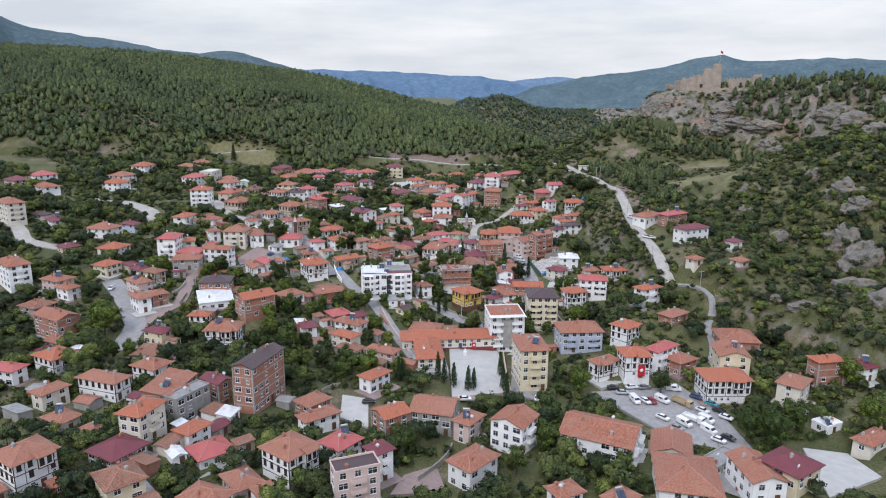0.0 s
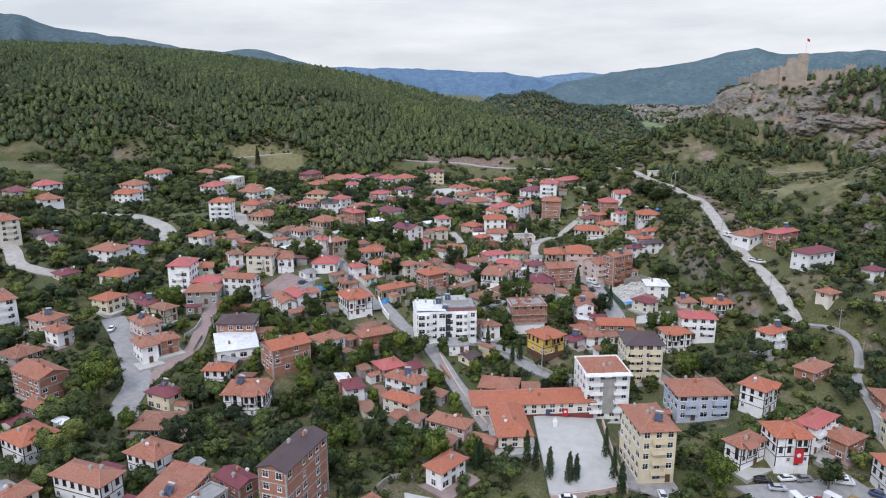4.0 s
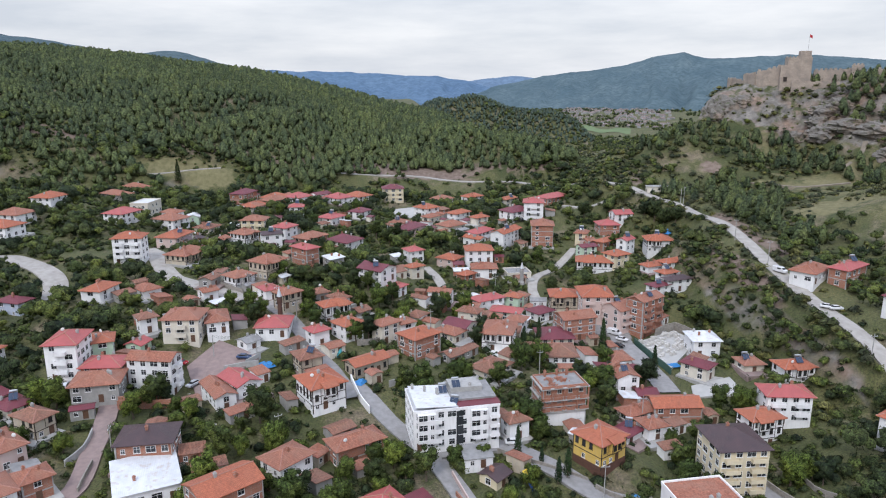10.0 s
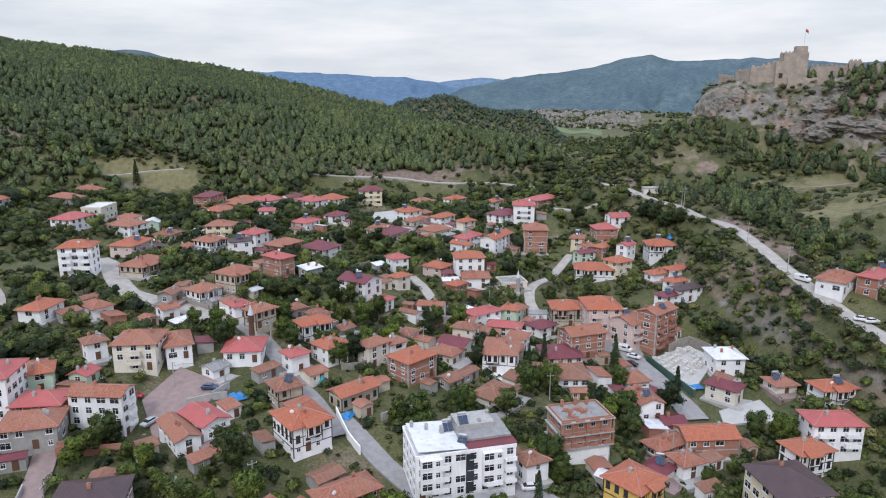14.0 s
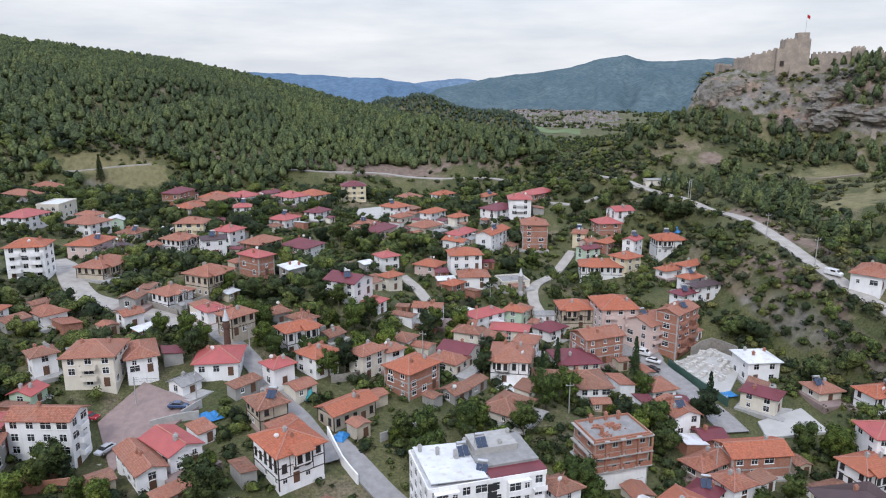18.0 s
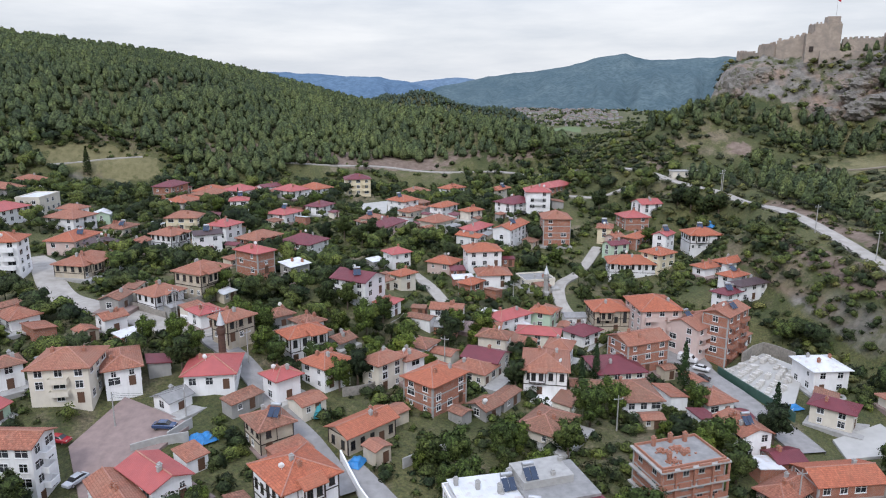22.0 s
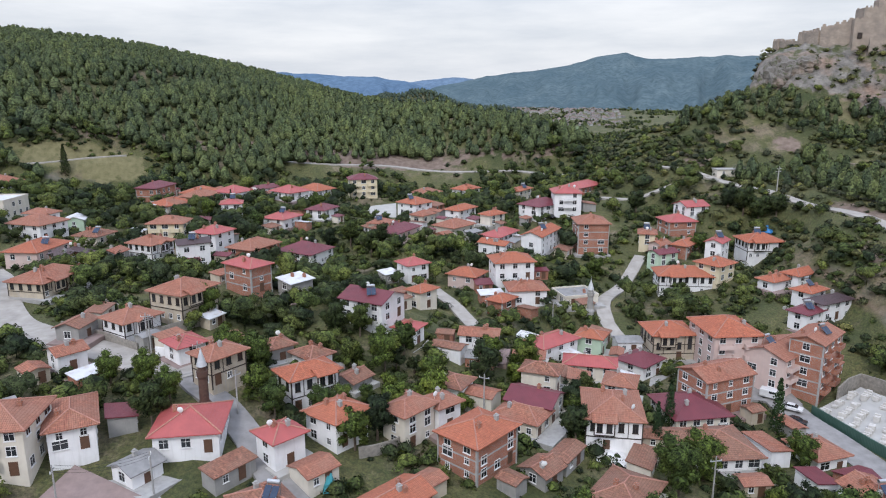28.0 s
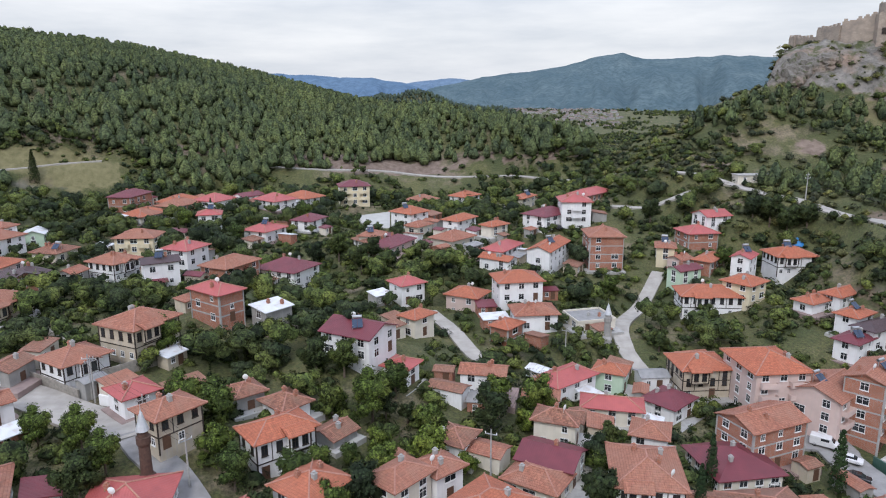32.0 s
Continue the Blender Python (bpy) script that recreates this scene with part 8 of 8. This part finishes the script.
part("roof_sheet", MB().box(-bw_ / 2, -bd_ / 2 + 0.5, bh_ + 0.5, -0.5, bd_ / 2, bh_ + 0.62, 0, Matrix.Rotation(radians(3), 4, "Y")).mesh("roof_sheet", ROOF["white"]), blk, "white sheet roof with rust streaks")
part("roof_slab", MB().box(-0.5, -bd_ / 2 + 3.2, bh_ + 0.1, bw_ / 2, bd_ / 2 - 0.1, bh_ + 1.1).mesh("roof_slab", ROOF["grey"]), blk, "grey felt roof slab")
part("penthouse", MB().box(0.0, 0.5, bh_ + 1.1, bw_ / 2 - 2.5, bd_ / 2 - 0.3, bh_ + 2.3).mesh("penthouse", CONC), blk, "grey stair head on the roof")
part("maroon_band", MB().box(0.4, -bd_ / 2 - 0.3, bh_ + 0.35, bw_ / 2 + 0.3, -bd_ / 2 + 3.2, bh_ + 0.5, 0, Matrix.Rotation(radians(-2), 4, "X")).mesh("maroon_band", ROOF["maroon"]), blk, "maroon sheet canopy")
part("stair_glazing", MB().box(-0.2, -bd_ / 2 - 0.12, 0.9, 1.5, -bd_ / 2 + 0.1, bh_ - 0.4).mesh("stair_glazing", GLASS), blk, "dark column of stairwell windows")
for px_, pw_ in ((-7.6, 4.4), (5.4, 4.2)):
    part("bay", MB().box(px_ - pw_ / 2, -bd_ / 2 - 1.1, 2.6, px_ + pw_ / 2, -bd_ / 2, bh_ - 0.2).mesh("bay", WALL["white"]), blk, "white enclosed balcony bay")
    for k in range(3):
        part("window", WIN["wide"][2], blk, m=Matrix.Translation((px_ - 0.95, -bd_ / 2 - 1.1, 3.4 + 2.5 * k)))
        part("window", WIN["small"][2], blk, m=Matrix.Translation((px_ + 1.25, -bd_ / 2 - 1.1, 3.6 + 2.5 * k)))
for k in range(3):
    part("balcony", MB().box(8.2, -bd_ / 2 - 1.2, 2.5 + 2.5 * k, 10.5, -bd_ / 2, 2.65 + 2.5 * k).box(8.2, -bd_ / 2 - 1.2, 2.65 + 2.5 * k, 10.5, -bd_ / 2 - 1.12, 3.5 + 2.5 * k).mesh("balcony", WALL["white"]), blk)
for k in range(7):
    part("chimney", CHIM[0], blk, m=Matrix.Translation((-bw_ / 2 + 1.5 + k * bw_ / 7.5, bd_ * (0.36 - 0.13 * (k % 3)), bh_ + 1.2 + (0.9 if k > 3 else 0.2))))
part("solar_heater", SOLAR_ME, blk, "roof solar water heater", Matrix.Translation((1.5, 1.8, bh_ + 2.6)))
part("solar_heater", SOLAR_ME, blk, "roof solar water heater", Matrix.Translation((-1.8, 2.2, bh_ + 1.2)))
yel = nearest_house(10.2, 277.3)
part("plinth", MB().box(-4.52, -4.37, -3.0, 4.52, 4.37, 0.9).mesh("plinth", plain("brown_painted_plinth", (0.13, 0.062, 0.042), (0.095, 0.045, 0.03), 1.5, 0.8)), yel, "dark brown painted plinth")
# ---- tall white building: white canopy over the top floor ----
tall = nearest_house(23.5, 248.5)
part("canopy", MB().box(-6.9, -8.6, 14.2, 6.9, -3.6, 14.35, 0, Matrix.Rotation(radians(-1.5), 4, "X")).mesh("canopy", ROOF["white"]), tall, "white sheet canopy")
part("grey_bay", MB().box(-2.2, -6.9, 2.5, 2.2, -6.5, 13.2).mesh("grey_bay", WALL["grey"]), tall, "grey recessed balconies")

# ---- stone yard ----
MARBLE = plain("pale_cut_stone", (0.62, 0.60, 0.56), (0.48, 0.46, 0.43), 1.2, 0.8)
SLAB = [MB().box(-0.2, -0.55, 0, 0.2, 0.55, h_).mesh("slab", MARBLE) for h_ in (0.5, 0.75, 1.0, 1.25)]
A_, B_, C_, D_ = [Vector(q) for q in ((46.5, 355.8, 0), (63.2, 361.9, 0), (65.5, 348.1, 0), (48.2, 328.5, 0))]
sr = random.Random(9)
for i in range(9):
    for j in range(6):
        if sr.random() < 0.72:
            q = (A_.lerp(B_, (i + 0.6) / 10)).lerp(D_.lerp(C_, (i + 0.6) / 10), (j + 0.6) / 7)
            ob = tagged(new("stone_stack"), "stack of pale cut stone slabs in the yard", "stone stack", "stone stacks")
            ob.matrix_basis = pose(q.x, q.y, gz(q.x, q.y) + 0.2, 0, 0, sr.uniform(-15, 15) + 30)
            for k in range(4):
                part("slab", sr.choice(SLAB), ob, m=Matrix.Translation((-0.9 + k * 0.5, sr.uniform(-0.1, 0.1), 0)))

# ---- playground and tarpaulins ----
BLUE = plain("blue_tarpaulin", (0.03, 0.22, 0.50), (0.02, 0.16, 0.40), 1.5, 0.5)
TEAL = plain("teal_netting", (0.05, 0.30, 0.33), (0.04, 0.24, 0.27), 1.5, 0.7)
YEL = plain("yellow_plastic", (0.70, 0.48, 0.03), (0.62, 0.42, 0.03), 1.5, 0.4)


def tarp(x, y, w, d, h, mat, label, seed):
    """A tarpaulin sagging over a heap."""
    bm = bmesh.new()
    bmesh.ops.create_grid(bm, x_segments=10, y_segments=10, size=1.0)
    for v in bm.verts:
        r = max(abs(v.co.x), abs(v.co.y))
        v.co.z = h * (1 - r ** 2) * (0.8 + 0.5 * noise.noise(v.co * 2.3 + Vector((seed, 0, 0))))
        v.co.x, v.co.y = v.co.x * w / 2, v.co.y * d / 2
    me = bpy.data.meshes.new("tarpaulin")
    bm.to_mesh(me)
    bm.free()
    me.materials.append(mat)
    ob = tagged(new("tarpaulin", me), label, "tarpaulin")
    ob.matrix_basis = pose(x, y, gz(x, y) + 0.05, 0, 0, seed * 31)
    return ob


tarp(-76.4, 321.0, 5, 4, 1.6, BLUE, "blue tarpaulin over a heap", 1)
tarp(-48.7, 313.1, 4, 3, 1.2, BLUE, "blue tarpaulin over a stack", 2)
tarp(-55.5, 329.2, 5, 2, 2.5, TEAL, "teal netting around a plot", 3)
tarp(90.0, 441.0, 6, 4, 2, BLUE, "blue tarpaulin by the trees", 4)
tarp(-6.8, 337.1, 6, 5, 1.2, WHITE, "white plastic sheeting over a terrace", 5)
tarp(51.3, 332.2, 4, 3, 0.8, BLUE, "blue plastic sheet beside stone", 6)
tarp(14.3, 264.7, 6, 3, 0.6, BLUE, "blue sheet beside the street", 7)
slide = tagged(new("playground_slide"), "yellow and blue playground slide", "slide")
slide.matrix_basis = pose(-8.8, 270.6, gz(-8.8, 270.6), 0, 0, 200)
part("roof", MB().tube(((0, 0, 2.9), (0, 0, 3.0), (0, 0, 3.9)), (0.9, 1.1, 0.05), 6).mesh("roof", YEL), slide, "yellow peaked roof")
part("platform", MB().box(-0.8, -0.8, 1.5, 0.8, 0.8, 1.65).mesh("platform", YEL), slide)
for sx in (-0.75, 0.75):
    for sy in (-0.75, 0.75):
        part("post", MB().tube(((sx, sy, -0.3), (sx, sy, 3.0)), (0.06, 0.06), 6).mesh("post", STEEL), slide)
part("chute", MB().box(-0.35, 0.75, 1.5, 0.35, 0.85, 1.6).face(((-0.35, 0.8, 1.55), (0.35, 0.8, 1.55), (0.35, 3.4, 0.15), (-0.35, 3.4, 0.15))).face(((-0.35, 3.4, 0.05), (0.35, 3.4, 0.05), (0.35, 0.8, 1.45), (-0.35, 0.8, 1.45))).mesh("chute", PAINT["blue"]), slide, "blue chute")

# ---- low building at the saddle ----
tx_, ty_ = 101.8, 480.1
pump = tagged(new("pump_house"), "long low pale concrete building with a flat roof", "building")
pump.matrix_basis = pose(tx_, ty_ + 2, gz(tx_, ty_), 0, 0, -8)
part("wall", MB().box(-7, -2.5, -1.5, 7, 2.5, 3.0).mesh("wall", WALL["cream"]), pump)
part("roof", MB().box(-7.4, -2.9, 3.0, 7.4, 2.9, 3.25).mesh("roof", CONC), pump, "grey concrete slab")
for k in range(3):
    part("window", WIN["small"][2], pump, m=Matrix.Translation((-4.5 + 3.4 * k, -2.5, 1.3)))
part("door", DOOR_ME, pump, m=Matrix.Translation((5.2, -2.5, 0)))
# ---- unfinished brick building: roof clutter ----
shell = nearest_house(5.4, 299.5)
sh_h = max(v.co.z for o in shell.children if o.name.startswith("roof") for v in o.data.vertices)
rr = random.Random(12)
for zz_ in (4.2, 7.3, sh_h - 0.05):
    part("floor_slab", MB().box(-6.75, -4.9, zz_ - 0.28, 6.75, 4.5, zz_).mesh("floor_slab", CONC), shell, "bare concrete floor slab")
for zz_ in (4.2, 7.3, sh_h - 0.05):
    for px_ in (-5.4, -2.0, 1.6, 5.2):
        part("brick_parapet", MB().box(px_ - 1.15, -4.85, zz_, px_ + 1.15, -4.65, zz_ + (0.85 if zz_ < sh_h - 1 else 0.4)).mesh("brick_parapet", WALL["brick"]), shell, "low red brick parapet")
for zz_ in (4.2, 7.3):
    for px_ in (-6.5, -3.7, -0.2, 3.4, 6.5):
        part("column", MB().box(px_ - 0.16, -4.8, zz_, px_ + 0.16, -4.48, zz_ + 2.85).mesh("column", WALL["brick"]), shell, "red brick column")
part("rendered_base", MB().box(-6.16, -4.2, -2.5, 6.16, 4.2, 4.2).mesh("rendered_base", WALL["white"]), shell, "white rendered lower floor")
for k in range(5):
    px_, py_ = rr.uniform(-3.5, 3.5), rr.uniform(-3, 3)
    heap = MB()
    for i in range(70):
        r_, a_ = abs(rr.gauss(0, 0.6)), rr.uniform(0, math.tau)
        heap.box(-0.19, -0.1, 0, 0.19, 0.1, 0.19, 0, pose(r_ * math.cos(a_), r_ * math.sin(a_), max(0, 0.55 - 0.5 * r_) * rr.random(), 0, 0, rr.uniform(0, 180)))
    tagged(part("rubble", heap.mesh("rubble", WALL["brick"]), shell, "loose heap of red bricks", Matrix.Translation((px_, py_, sh_h))), kind="stuff")
for px_, py_ in ((-3, 3.2), (0.5, 3.4), (3.2, 3.0), (-3.4, -2)):
    part("chimney", CHIM[1], shell, m=Matrix.Translation((px_, py_, sh_h + 0.8)))
